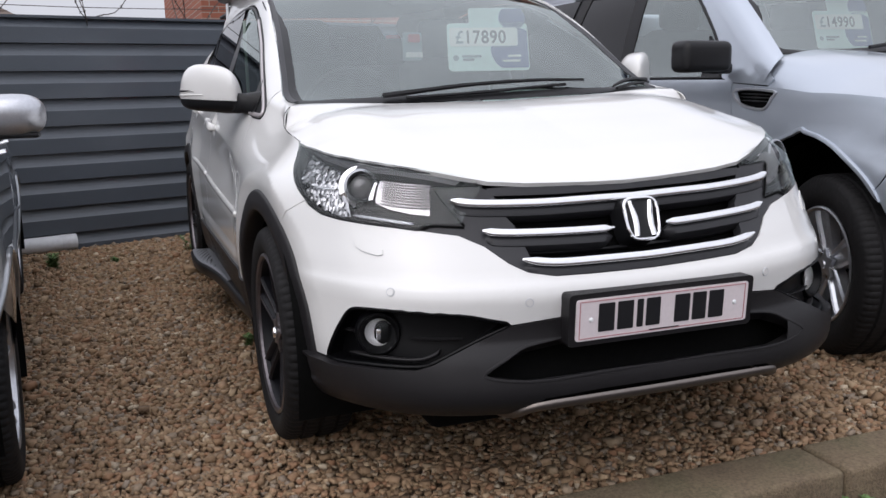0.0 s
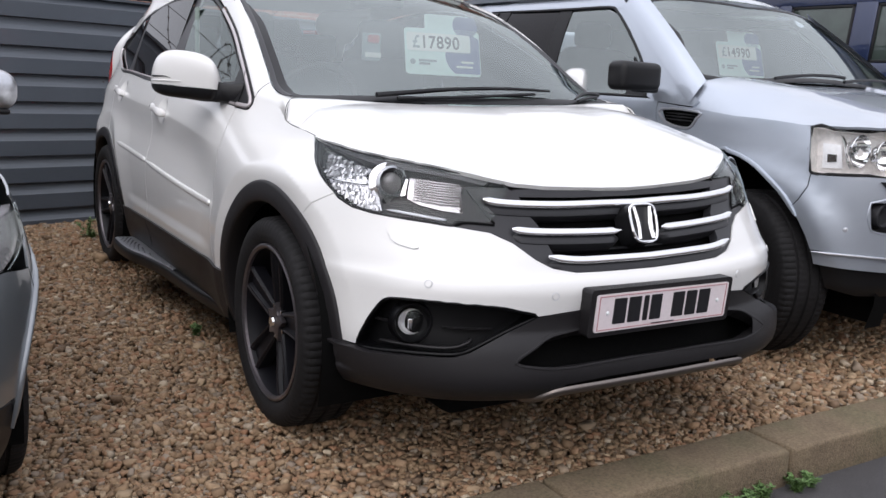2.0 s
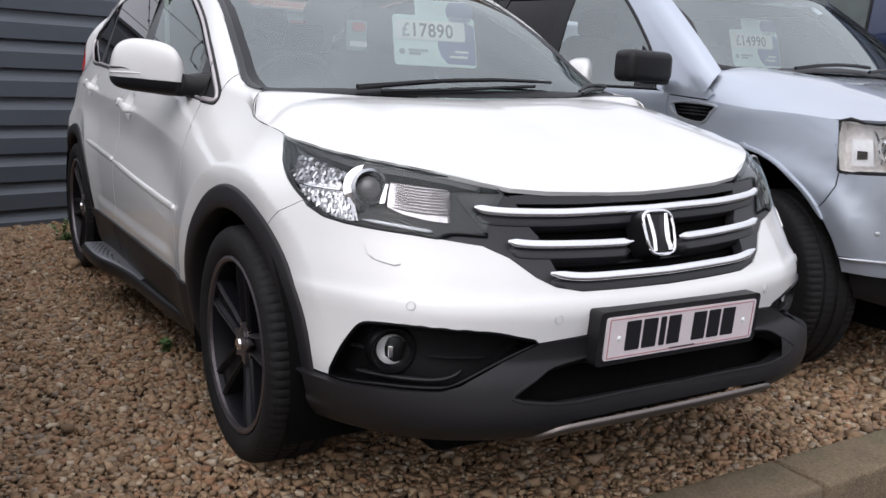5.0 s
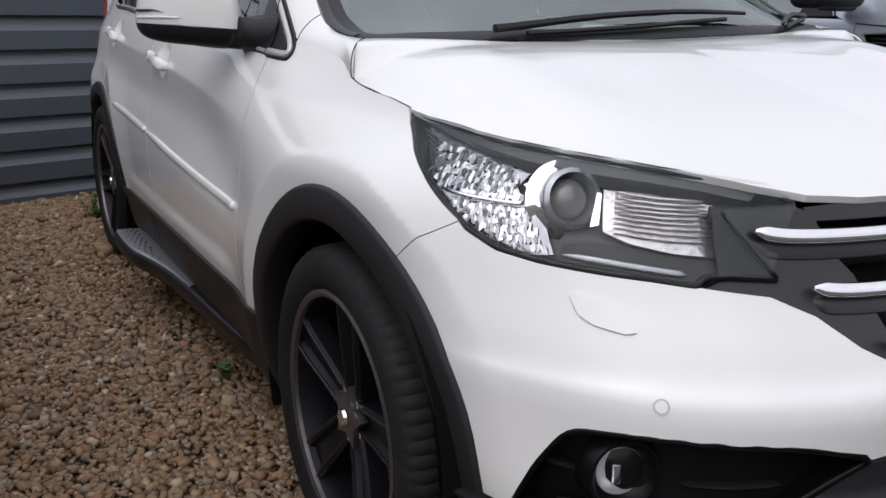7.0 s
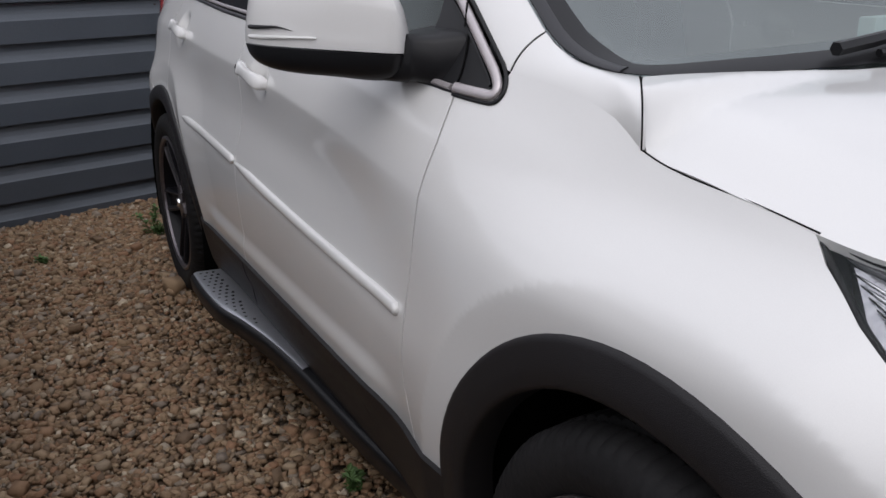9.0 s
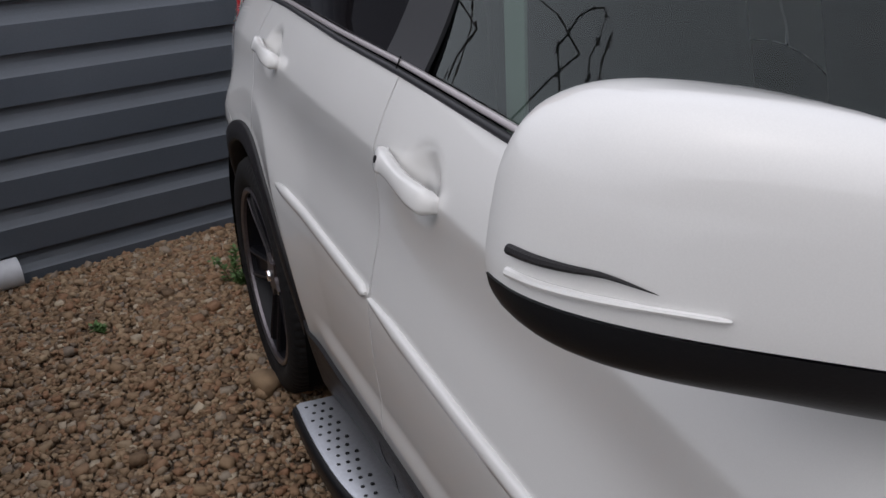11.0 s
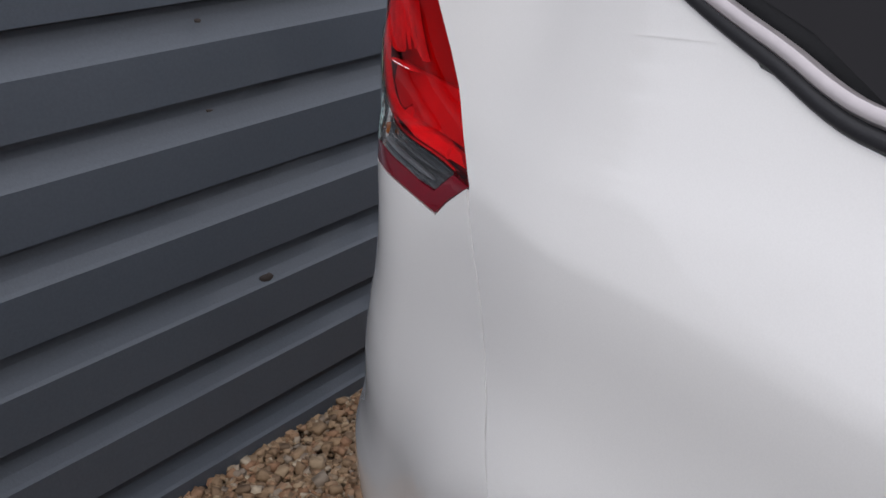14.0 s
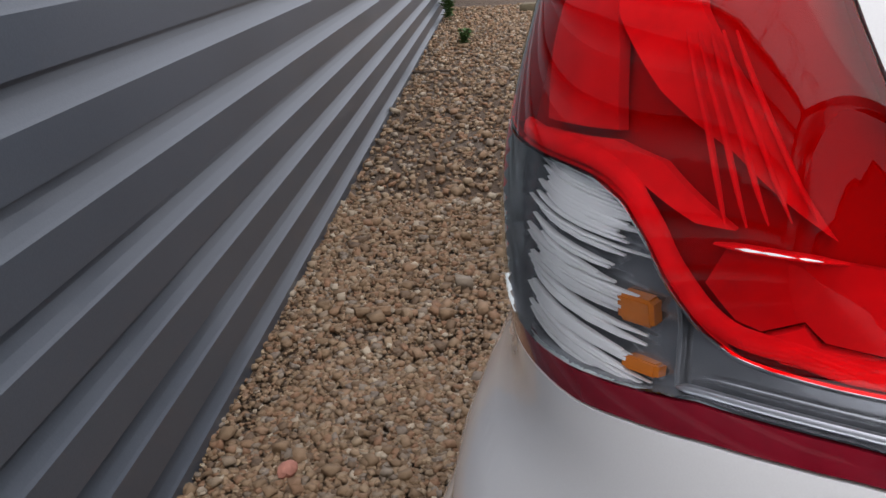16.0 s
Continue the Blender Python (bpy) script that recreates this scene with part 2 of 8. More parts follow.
# ---- builders ----
def link_mesh(name, verts, faces, mat, parent=None, normals=None, smooth=False, label=""):
    """One mesh object, under a thing or part if parent is given. normals: one for each vertex, or None for a vertex that shades flat."""
    me = bpy.data.meshes.new(name)
    me.from_pydata([tuple(v) for v in verts], [], faces)
    me.materials.append(mat)
    if smooth or normals:
        me.polygons.foreach_set("use_smooth", [True] * len(me.polygons))
    if normals:
        me.normals_split_custom_set([tuple(normals[l.vertex_index]) for l in me.loops])
    me.update()
    ob = new(name, me)
    if parent is not None:
        ob.parent = parent
    if label:
        tagged(ob, label)
    return ob


def part(name, bm, mat, parent, label="", smooth=True, sharp=35):
    me = bpy.data.meshes.new(name)
    bmesh.ops.recalc_face_normals(bm, faces=bm.faces[:])
    bm.to_mesh(me)
    bm.free()
    me.materials.append(mat)
    if smooth:
        me.polygons.foreach_set("use_smooth", [True] * len(me.polygons))
        me.set_sharp_from_angle(angle=radians(sharp))
    ob = new(name, me)
    if parent is not None:
        ob.parent = parent
    if label:
        tagged(ob, label)
    return ob


def thing(name, label, category, group="", kind=""):
    return tagged(new(name), label, category, group, kind)


def box_bm(x0, x1, y0, y1, z0, z1, bevel=0.0, seg=2):
    bm = bmesh.new()
    bmesh.ops.create_cube(bm, size=1.0)
    bmesh.ops.transform(bm, matrix=Matrix.Translation(((x0 + x1) / 2, (y0 + y1) / 2, (z0 + z1) / 2)) @ Matrix.Diagonal((x1 - x0, y1 - y0, z1 - z0, 1)), verts=bm.verts[:])
    if bevel:
        bmesh.ops.bevel(bm, geom=bm.edges[:], offset=bevel, segments=seg, affect="EDGES", profile=0.5)
    return bm


def lathe_bm(profile, seg=48, closed=False):
    """Turns (radius, x) pairs about the x axis."""
    bm = bmesh.new()
    rings = []
    for k in range(seg):
        a = 2 * math.pi * k / seg
        rings.append([bm.verts.new((x, r * math.cos(a), r * math.sin(a))) for r, x in profile])
    m = len(profile)
    for k in range(seg):
        p, q = rings[k], rings[(k + 1) % seg]
        for i in range(m if closed else m - 1):
            j = (i + 1) % m
            bm.faces.new((p[i], p[j], q[j], q[i]))
    return bm


def tube_bm(points, radius, seg=8, ring=False, bm=None, cap=True):
    bm = bm or bmesh.new()
    pts = [Vector(p) for p in points]
    count = len(pts)
    rows = []
    up = Vector((0, 0, 1))
    for i, p in enumerate(pts):
        a = pts[(i - 1) % count] if ring or i > 0 else p
        b = pts[(i + 1) % count] if ring or i < count - 1 else p
        t = (b - a).normalized()
        ref = up if abs(t.z) < 0.95 else Vector((1, 0, 0))
        u = t.cross(ref).normalized()
        v = u.cross(t)
        r = radius[i] if isinstance(radius, (list, tuple)) else radius
        rows.append([bm.verts.new(p + r * (math.cos(2 * math.pi * k / seg) * u + math.sin(2 * math.pi * k / seg) * v)) for k in range(seg)])
    for i in range(count if ring else count - 1):
        p, q = rows[i], rows[(i + 1) % count]
        for k in range(seg):
            bm.faces.new((p[k], p[(k + 1) % seg], q[(k + 1) % seg], q[k]))
    if cap and not ring:
        bm.faces.new(rows[0][::-1])
        bm.faces.new(rows[-1])
    return bm


def smooth_line(points, each=6, ring=False):
    """A smooth line through a few points."""
    pts = [Vector(p) for p in points]
    n = len(pts)
    out = []
    for i in range(n if ring else n - 1):
        p0 = pts[(i - 1) % n] if ring or i > 0 else pts[i]
        p1, p2 = pts[i], pts[(i + 1) % n]
        p3 = pts[(i + 2) % n] if ring or i < n - 2 else p2
        for k in range(each):
            t = k / each
            out.append(0.5 * ((2 * p1) + (p2 - p0) * t + (2 * p0 - 5 * p1 + 4 * p2 - p3) * t * t + (3 * p1 - p0 - 3 * p2 + p3) * t ** 3))
    if not ring:
        out.append(pts[-1])
    return out


def normal_at(fn, u, v, mid=(0, 1.3, 0.6)):
    h = 1e-3
    p = Vector(fn(u, v))
    du = Vector(fn(u + h, v)) - Vector(fn(u - h, v))
    dv = Vector(fn(u, v + h)) - Vector(fn(u, v - h))
    n = du.cross(dv)
    if n.length < 1e-12:
        return Vector((0, -1, 0))
    n.normalize()
    inner = Vector((mid[0], min(max(p.y, mid[1] - 1.1), mid[1] + 1.2), mid[2]))
    return n if n.dot(p - inner) >= 0 else -n


def panel(name, outline, mat, parent, fn, off=0.0, thick=0.006, step=0.035, label="", shift=None, mid=(0, 1.3, 0.6), fine=0.0, tilt=0.0):
    """A sheet cut by an outline out of the surface fn(u, v), with turned-in edges; off: how far it stands proud.
    shift(u, v): more of it. tilt: shading normals bent up by so much, so the flat sheet shades as if it faced the sky.
    """
    bm = bmesh.new()
    ring = []
    for i, p in enumerate(outline):
        q = outline[(i + 1) % len(outline)]
        d = math.hypot(q[0] - p[0], q[1] - p[1])
        k = max(1, int(d / step))
        for j in range(k):
            ring.append((p[0] + (q[0] - p[0]) * j / k, p[1] + (q[1] - p[1]) * j / k))
    face = bm.faces.new([bm.verts.new((u, v, 0)) for u, v in ring])
    bmesh.ops.triangulate(bm, faces=[face])
    for axis in (0, 1):
        lo, hi = min(r[axis] for r in ring), max(r[axis] for r in ring)
        no = (1, 0, 0) if axis == 0 else (0, 1, 0)
        pace = fine if fine and axis == 1 else step
        k = math.floor(lo / pace) + 1
        while k * pace < hi:
            co = (k * pace, 0, 0) if axis == 0 else (0, k * pace, 0)
            bmesh.ops.bisect_plane(bm, geom=bm.verts[:] + bm.edges[:] + bm.faces[:], dist=1e-5, plane_co=co, plane_no=no)
            k += 1
    bm.verts.index_update()
    verts, normals, base_normals = [], [], []
    for v in bm.verts:
        u, w = v.co.x, v.co.y
        n = normal_at(fn, u, w, mid)
        o = off + (shift(u, w) if shift else 0.0)
        verts.append(Vector(fn(u, w)) + n * o)
        # tilt bends only the shading normals; it brightens the sheet without turning it
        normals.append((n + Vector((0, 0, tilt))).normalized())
        base_normals.append(n)
    faces = []
    for f in bm.faces:
        idx = [v.index for v in f.verts]
        k = Vector()
        for i in range(1, len(idx) - 1):
            k += (verts[idx[i]] - verts[idx[0]]).cross(verts[idx[i + 1]] - verts[idx[0]])
        faces.append(idx if k.dot(base_normals[idx[0]]) >= 0 else idx[::-1])
    # turned-in rim
    for e in bm.edges:
        if len(e.link_faces) == 1:
            i, j = e.verts[0].index, e.verts[1].index
            a, b = verts[i], verts[j]
            c, d = b - base_normals[j] * thick, a - base_normals[i] * thick
            n = (b - a).cross(d - a)
            if n.length < 1e-12:
                continue
            n.normalize()
            s = len(verts)
            # away from the sheet
            f = e.link_faces[0]
            far = sum((verts[v.index] for v in f.verts), Vector()) / len(f.verts)
            if n.dot(far - a) > 0:
                n = -n
                verts += [b, a, d, c]
            else:
                verts += [a, b, c, d]
            normals += [n] * 4
            faces.append((s, s + 1, s + 2, s + 3))
    bm.free()
    return link_mesh(name, verts, faces, mat, parent, normals, True, label)


def strip(name, path, width, proud, mat, parent, fn, label="", off=0.0, ring=False, each=5, taper=True, mid=(0, 1.3, 0.6)):
    """A rounded bar laid along a path on the surface fn."""
    line = smooth_line([(u, v, 0) for u, v in path], each, ring)
    bm = bmesh.new()
    rows = []
    n_line = len(line)
    prof = [(-0.5, -0.3), (-0.5, 0.35), (-0.36, 0.85), (0.0, 1.0), (0.36, 0.85), (0.5, 0.35), (0.5, -0.3)]
    for i, p in enumerate(line):
        a = line[(i - 1) % n_line] if ring or i else p
        b = line[(i + 1) % n_line] if ring or i < n_line - 1 else p
        n = normal_at(fn, p.x, p.y, mid)
        t = (Vector(fn(b.x, b.y)) - Vector(fn(a.x, a.y))).normalized()
        s = n.cross(t).normalized()
        c = Vector(fn(p.x, p.y)) + n * off
        k = 1.0
        if taper and not ring:
            k = min(1.0, 0.25 + 1.5 * min(i, n_line - 1 - i) / max(1, each))
        rows.append([bm.verts.new(c + s * (width * k * x) + n * (proud * y * (0.6 + 0.4 * k))) for x, y in prof])
    for i in range(n_line if ring else n_line - 1):
        p, q = rows[i], rows[(i + 1) % n_line]
        for k in range(len(prof) - 1):
            bm.faces.new((p[k], p[k + 1], q[k + 1], q[k]))
        bm.faces.new((p[-1], p[0], q[0], q[-1]))
    if not ring:
        bm.faces.new(rows[0])
        bm.faces.new(rows[-1][::-1])
    return part(name, bm, mat, parent, label, sharp=50)


# body surface of the car: x across, y back from the front axle, z up
def curve(x, xs, ys):
    """Smooth interpolation through a few values."""
    if x <= xs[0]:
        return ys[0]
    if x >= xs[-1]:
        return ys[-1]
    i = max(k for k in range(len(xs) - 1) if xs[k] <= x)
    def slope(k):
        if k <= 0 or k >= len(xs) - 1:
            j = min(max(k, 1), len(xs) - 1)
            return (ys[j] - ys[j - 1]) / (xs[j] - xs[j - 1])
        d0 = (ys[k] - ys[k - 1]) / (xs[k] - xs[k - 1])
        d1 = (ys[k + 1] - ys[k]) / (xs[k + 1] - xs[k])
        return 0.0 if d0 * d1 <= 0 else 2 * d0 * d1 / (d0 + d1)
    h = xs[i + 1] - xs[i]
    t = (x - xs[i]) / h
    a, b, m, n = ys[i], ys[i + 1], slope(i) * h, slope(i + 1) * h
    return a + t * (m + t * (3 * (b - a) - 2 * m - n + t * (m + n - 2 * (b - a))))


def ease(x):
    x = min(max(x, 0.0), 1.0)
    return x * x * (3 - 2 * x)


SIDE_Z = (0.20, 0.30, 0.42, 0.55, 0.65, 0.75, 0.85, 0.92, 0.97, 1.01, 1.05, 1.09, 1.14, 1.20, 1.50)
SIDE_W = (0.80, 0.845, 0.868, 0.884, 0.889, 0.888, 0.880, 0.868, 0.853, 0.836, 0.815, 0.792, 0.768, 0.745, 0.64)
NOSE_Z = (0.22, 0.27, 0.32, 0.37, 0.44, 0.52, 0.60, 0.63, 0.65, 0.69, 0.76, 0.83, 0.87, 0.92, 0.97, 1.05)
NOSE_Y = (-0.68, -0.74, -0.81, -0.84, -0.822, -0.808, -0.816, -0.807, -0.785, -0.757, -0.705, -0.665, -0.645, -0.60, -0.55, -0.45)
TAIL_Z = (0.25, 0.35, 0.45, 0.60, 0.70, 0.76, 0.82, 0.95, 1.05, 1.20, 1.30, 1.40, 1.55)
TAIL_Y = (3.4, 3.47, 3.495, 3.503, 3.461, 3.453, 3.430, 3.372, 3.371, 3.340, 3.258, 3.138, 2.898)
Y0, Y1, BEND = 0.05, 2.75, 1.25       # where the side begins and ends, and the length given to a corner
HUB_Z, REAR_Y = 0.365, 2.64


def half_width(z, y):
    lift = 0.125 * ease((0.75 - y) / 0.7)
    w = curve(z + lift * ease((z - 0.8) / 0.15), SIDE_Z, SIDE_W)
    w += (max(w, curve(z, (0.97, 1.05, 1.14, 1.2, 1.5), (0.811, 0.822, 0.814, 0.807, 0.74))) - w) * ease((y - 2.95) / 0.25)
    w -= 1.1 * max(0.0, z - 1.22) ** 2 * ease((y - 2.45) / 0.6)
    w -= 0.039 * ease((y - 2.83) / 0.27)
    return w * (1 - 0.010 * ((min(max(y, -0.1), 2.9) - 1.4) / 1.4) ** 2)


def bulk(z, y):
    """Swelling over the wheels and the hollow below the crease of the doors."""
    out = 0.0
    r = math.hypot(y, z - HUB_Z)
    t = (0.515 - r) / 0.05
    t = 0.5 * (t + math.sqrt(t * t + 0.03))
    fade = ease((math.degrees(math.atan2(z - HUB_Z, y)) - 15) / 50)
    out += 0.026 * min(max((0.77 - r) / 0.255, 0.0), 1.0) ** 1.7 * (1 - ease((z - 0.82) / 0.15)) - (0.005 + 0.007 * fade) * min(t, 1.4)
    r = math.hypot(y - REAR_Y, z - HUB_Z)
    t = (0.520 - r) / 0.05
    t = 0.5 * (t + math.sqrt(t * t + 0.03))
    out += 0.016 * min(max((0.74 - r) / 0.22, 0.0), 1.0) ** 1.5 * (1 - ease((z - 0.80) / 0.16)) - 0.0095 * min(t, 1.4)
    zc = curve(y, (0.2, 0.617, 0.916, 1.3, 1.6, 2.0, 2.45, 2.97), (0.83, 0.878, 0.912, 0.942, 0.960, 0.974, 0.997, 1.019))
    mid = ease((y - 0.35) / 0.6) * (1 - 0.30 * ease((y - 1.9) / 0.9)) * ease((3.2 - y) / 0.3)
    t = (zc - z) / 0.12
    t = 0.5 * (t + math.sqrt(t * t + 0.0008))
    if t < 2.4:
        out -= mid * 0.025 * (math.sin(math.pi / 2 * t) if t < 1 else 1 - ease((t - 1) / 1.4))
    for yc, zh in ((1.440, 0.957), (2.400, 1.010)):
        r = math.hypot((y - yc) / 0.084, (z - zh) / 0.062)
        out -= 0.020 * ease((1 - r) / 0.85)
    out += 0.010 * ease((y - 0.6) / 0.2) * ease((2.1 - y) / 0.2) * ease((0.52 - z) / 0.05) * ease((z - 0.36) / 0.05)
    return out


def tail_power(z):
    """How square the rear corner is at a height."""
    return curve(z, (0.6, 0.75, 0.85, 0.95, 1.05, 1.2), (4.101, 3.846, 3.931, 4.541, 5.434, 5.427))


def skin(a, z):
    """The body's side at the way a round it from the middle of the nose (negative: the car's left), at height z."""
    sign = -1.0 if a >= 0 else 1.0
    a = abs(a)
    if a < BEND:
        f = max(a / BEND, 1e-5) * math.pi / 2
        n = curve(z, (0.25, 0.43, 0.60, 0.75, 0.97), (3.4, 3.4, 3.0, 2.85, 2.8))
        yf = curve(z, NOSE_Z, NOSE_Y)
        y = Y0 - (Y0 - yf) * max(math.cos(f), 0.0) ** (2 / n)
        x = half_width(z, y) * math.sin(f) ** (2 / n)
        return (sign * (x + bulk(z, y) * ease((f - 0.9) / 0.5)), y, z)
    if a <= BEND + Y1 - Y0:
        y = a - BEND + Y0
        return (sign * (half_width(z, y) + bulk(z, y)), y, z)
    f = min(1 - (a - BEND - Y1 + Y0) / BEND, 1.0) * math.pi / 2
    f = max(f, 1e-5)
    n = tail_power(z)
    yr = curve(z, TAIL_Z, TAIL_Y)
    y = Y1 + (yr - Y1) * max(math.cos(f), 0.0) ** (2 / n)
    x = half_width(z, y) * math.sin(f) ** (2 / n)
    return (sign * (x + bulk(z, y) * ease((f - 0.8) / 0.5)), y, z)


def hood_z(x, y):
    c = curve(y, (-0.72, -0.64, -0.56, -0.45, -0.20, 0.10, 0.40), (0.83, 0.874, 0.908, 0.945, 1.005, 1.062, 1.082))
    x = abs(x)
    drop = 0.045 * (x / 0.78) ** 4.0 + 0.030 * ease((x - 0.66) / 0.14) * ease((y + 0.5) / 0.4)
    drop *= 1 - 0.92 * ease((y - 0.142) / 0.055)
    drop -= curve(y, (-0.45, -0.30, -0.214, -0.1, -0.025, 0.103, 0.15, 0.20), (0.0, 0.008, 0.016, 0.013, 0.008, -0.002, -0.004, 0.0)) * ease((x - 0.64) / 0.13)
    ridge = 0.009 * math.exp(-((x - 0.57 - 0.08 * y) / 0.11) ** 2) * ease((y + 0.60) / 0.4) * (1 - 0.8 * ease(y / 0.2))
    return c - drop + ridge


def make_body(cx, y0, y1, side_z, side_w, nose_z, nose_y, tail_z, tail_y, n=4.2, bend=0.95, hubs=(), bulge=0.0, lean=0.0):
    """The side surface of another vehicle, as skin() for the white car. lean: metres that it drifts in x for each metre back."""
    def body(a, z):
        sign = -1.0 if a >= 0 else 1.0
        a = abs(a)
        w = curve(z, side_z, side_w)
        if a < bend:
            f = max(a / bend, 1e-5) * math.pi / 2
            yf = curve(z, nose_z, nose_y)
            y = y0 - (y0 - yf) * max(math.cos(f), 0.0) ** (2 / n)
            x = w * math.sin(f) ** (2 / n)
        elif a <= bend + y1 - y0:
            y, x = a - bend + y0, w
        else:
            f = max(min(1 - (a - bend - y1 + y0) / bend, 1.0) * math.pi / 2, 1e-5)
            yr = curve(z, tail_z, tail_y)
            y = y1 + (yr - y1) * max(math.cos(f), 0.0) ** (2 / n)
            x = w * math.sin(f) ** (2 / n)
        for yc, zc in hubs:
            x += bulge * ease((0.58 - math.hypot(y - yc, z - zc)) / 0.12) * (1 if x > 0.5 * w else 0)
        return (cx + sign * x + lean * y, y, z)
    return body


silver_skin = make_body(2.26, 0.12, 3.0, (0.28, 0.40, 0.55, 0.70, 0.90, 1.04, 1.10, 1.16, 1.60, 1.72), (0.86, 0.90, 0.918, 0.925, 0.925, 0.918, 0.905, 0.88, 0.75, 0.66),
                        (0.30, 0.40, 0.55, 0.75, 0.95, 1.05, 1.15), (-0.56, -0.62, -0.64, -0.635, -0.61, -0.58, -0.50), (0.3, 0.6, 1.1, 1.7), (3.45, 3.55, 3.5, 3.3),
                        n=4.0, hubs=((0.02, 0.37), (2.68, 0.37)), bulge=0.02)


# ---- ground, kerb, road ----
FENCE_SLOPE = 0.268


def fence_y(x):
    return 4.379 + FENCE_SLOPE * x


def mound(x, y):
    """Gravel banked up where the white car's tyres have sunk in."""
    out = 0.0
    for wx in (-0.79, 0.79):
        for wy in (0.0, REAR_Y):
            out = out + 0.034 * np.exp(-(((x - wx) / 0.22) ** 2 + ((y - wy) / 0.24) ** 2) ** 1.5)
    return out


def ground_z(x, y):
    return 0.012 * noise.noise((x * 0.9, y * 0.9, 3.0)) - 0.006 + float(mound(x, y))


bm = bmesh.new()
xs = [-400, -60, -12] + [-8 + 0.25 * i for i in range(96)] + [18, 60, 400]
ys = [-0.71 + 0.15 * i for i in range(60)] + [9.0, 14, 40, 400]
grid = [[bm.verts.new((x, y, ground_z(x, y) if abs(x) < 17 and y < 9 else -0.006)) for x in xs] for y in ys]
for i in range(len(ys) - 1):
    for j in range(len(xs) - 1):
        bm.faces.new((grid[i][j], grid[i][j + 1], grid[i + 1][j + 1], grid[i + 1][j]))
tagged(part("ground", bm, SOIL, None), "compacted gravel bed of the car lot", "ground", kind="structure")

bm = bmesh.new()
corners = [bm.verts.new(c) for c in ((-400, -400, -0.105), (400, -400, -0.105), (400, -0.80, -0.105), (-400, -0.80, -0.105))]
bm.faces.new(corners)
tagged(part("road", bm, ASPHALT, None), "worn dark asphalt roadway beside the kerb", "road", kind="structure")

# added wall, never in view, gives the paint a dark horizon to mirror
tagged(part("wall_opposite", box_bm(-45, 45, -15.4, -15.0, -0.2, 4.2), MORTAR, None, smooth=False), "plain wall added out of view across the road", "wall", kind="structure")

kerb = thing("kerb", "weathered concrete kerb stones edging the gravel", "kerb", kind="structure")
for i in range(-9, 13):
    x0 = -0.30 + 0.9 * i
    bm = box_bm(x0 + 0.004, x0 + 0.896, -0.905, -0.712, -0.16, 0.022 + 0.003 * math.sin(i * 2.7), 0.016, 3)
    for v in bm.verts:
        v.co.z += 0.003 * noise.noise(v.co * 6.0)
        v.co.y += 0.003 * noise.noise(v.co * 5.0 + Vector((3, 0, 0)))
    part("kerb_stone", bm, KERB, kerb)


# loose gravel: small rounded stones, joined
def stone_field(count, area, size, seed, keep):
    rng = np.random.default_rng(seed)
    ico = np.array([(i, j, k) for i in (-1, 1) for j in (-1, 1) for k in (-1, 1)]) * np.array((0.66, 0.66, 0.66))
    tri = np.array([(0, 1, 3), (0, 3, 2), (4, 6, 7), (4, 7, 5), (0, 4, 5), (0, 5, 1), (2, 3, 7), (2, 7, 6), (0, 2, 6), (0, 6, 4), (1, 5, 7), (1, 7, 3)])
    x = rng.uniform(area[0], area[1], count)
    y = rng.uniform(area[2], area[3], count)
    ok = keep(x, y)
    x, y = x[ok], y[ok]
    n = len(x)
    s = size * np.exp(rng.normal(0, 0.32, n))
    v = ico[None] * rng.uniform(0.72, 1.24, (n, 8, 1))
    v = v * np.stack([np.ones(n), rng.uniform(0.6, 0.95, n), rng.uniform(0.42, 0.75, n)], 1)[:, None, :] * s[:, None, None]
    a, b = rng.uniform(0, 2 * np.pi, n), rng.normal(0, 0.35, n)
    ca, sa, cb, sb = np.cos(a), np.sin(a), np.cos(b), np.sin(b)
    vx, vy, vz = v[..., 0], v[..., 1], v[..., 2]
    vx, vz = vx * cb[:, None] - vz * sb[:, None], vx * sb[:, None] + vz * cb[:, None]
    vx, vy = vx * ca[:, None] - vy * sa[:, None], vx * sa[:, None] + vy * ca[:, None]
    z0 = rng.uniform(0.0, 0.8, n) * s + mound(x, y)
    verts = np.stack([vx + x[:, None], vy + y[:, None], vz + z0[:, None]], -1).reshape(-1, 3)
    faces = (tri[None] + 8 * np.arange(n)[:, None, None]).reshape(-1, 3)
    return verts, faces


def stones(name, label, parts):
    verts = np.concatenate([p[0] for p in parts])
    base, faces = 0, []
    for p in parts:
        faces.append(p[1] + base)
        base += len(p[0])
    faces = np.concatenate(faces)
    me = bpy.data.meshes.new(name)
    me.vertices.add(len(verts))
    me.vertices.foreach_set("co", verts.astype(np.float32).ravel())
    me.loops.add(len(faces) * 3)
    me.loops.foreach_set("vertex_index", faces.astype(np.int32).ravel())
    me.polygons.add(len(faces))
    me.polygons.foreach_set("loop_start", np.arange(0, len(faces) * 3, 3, dtype=np.int32))
    me.polygons.foreach_set("use_smooth", np.ones(len(faces), dtype=bool))
    me.update()
    me.validate()
    me.materials.append(STONES)
    return tagged(new(name, me), label, "gravel", kind="stuff")


def lot(x, y):
    return (y < 4.345 + FENCE_SLOPE * x) & (y > -0.71)


def not_under_car(x, y):
    return ~((np.abs(x) < 0.50) & (y > 0.75) & (y < 3.0))


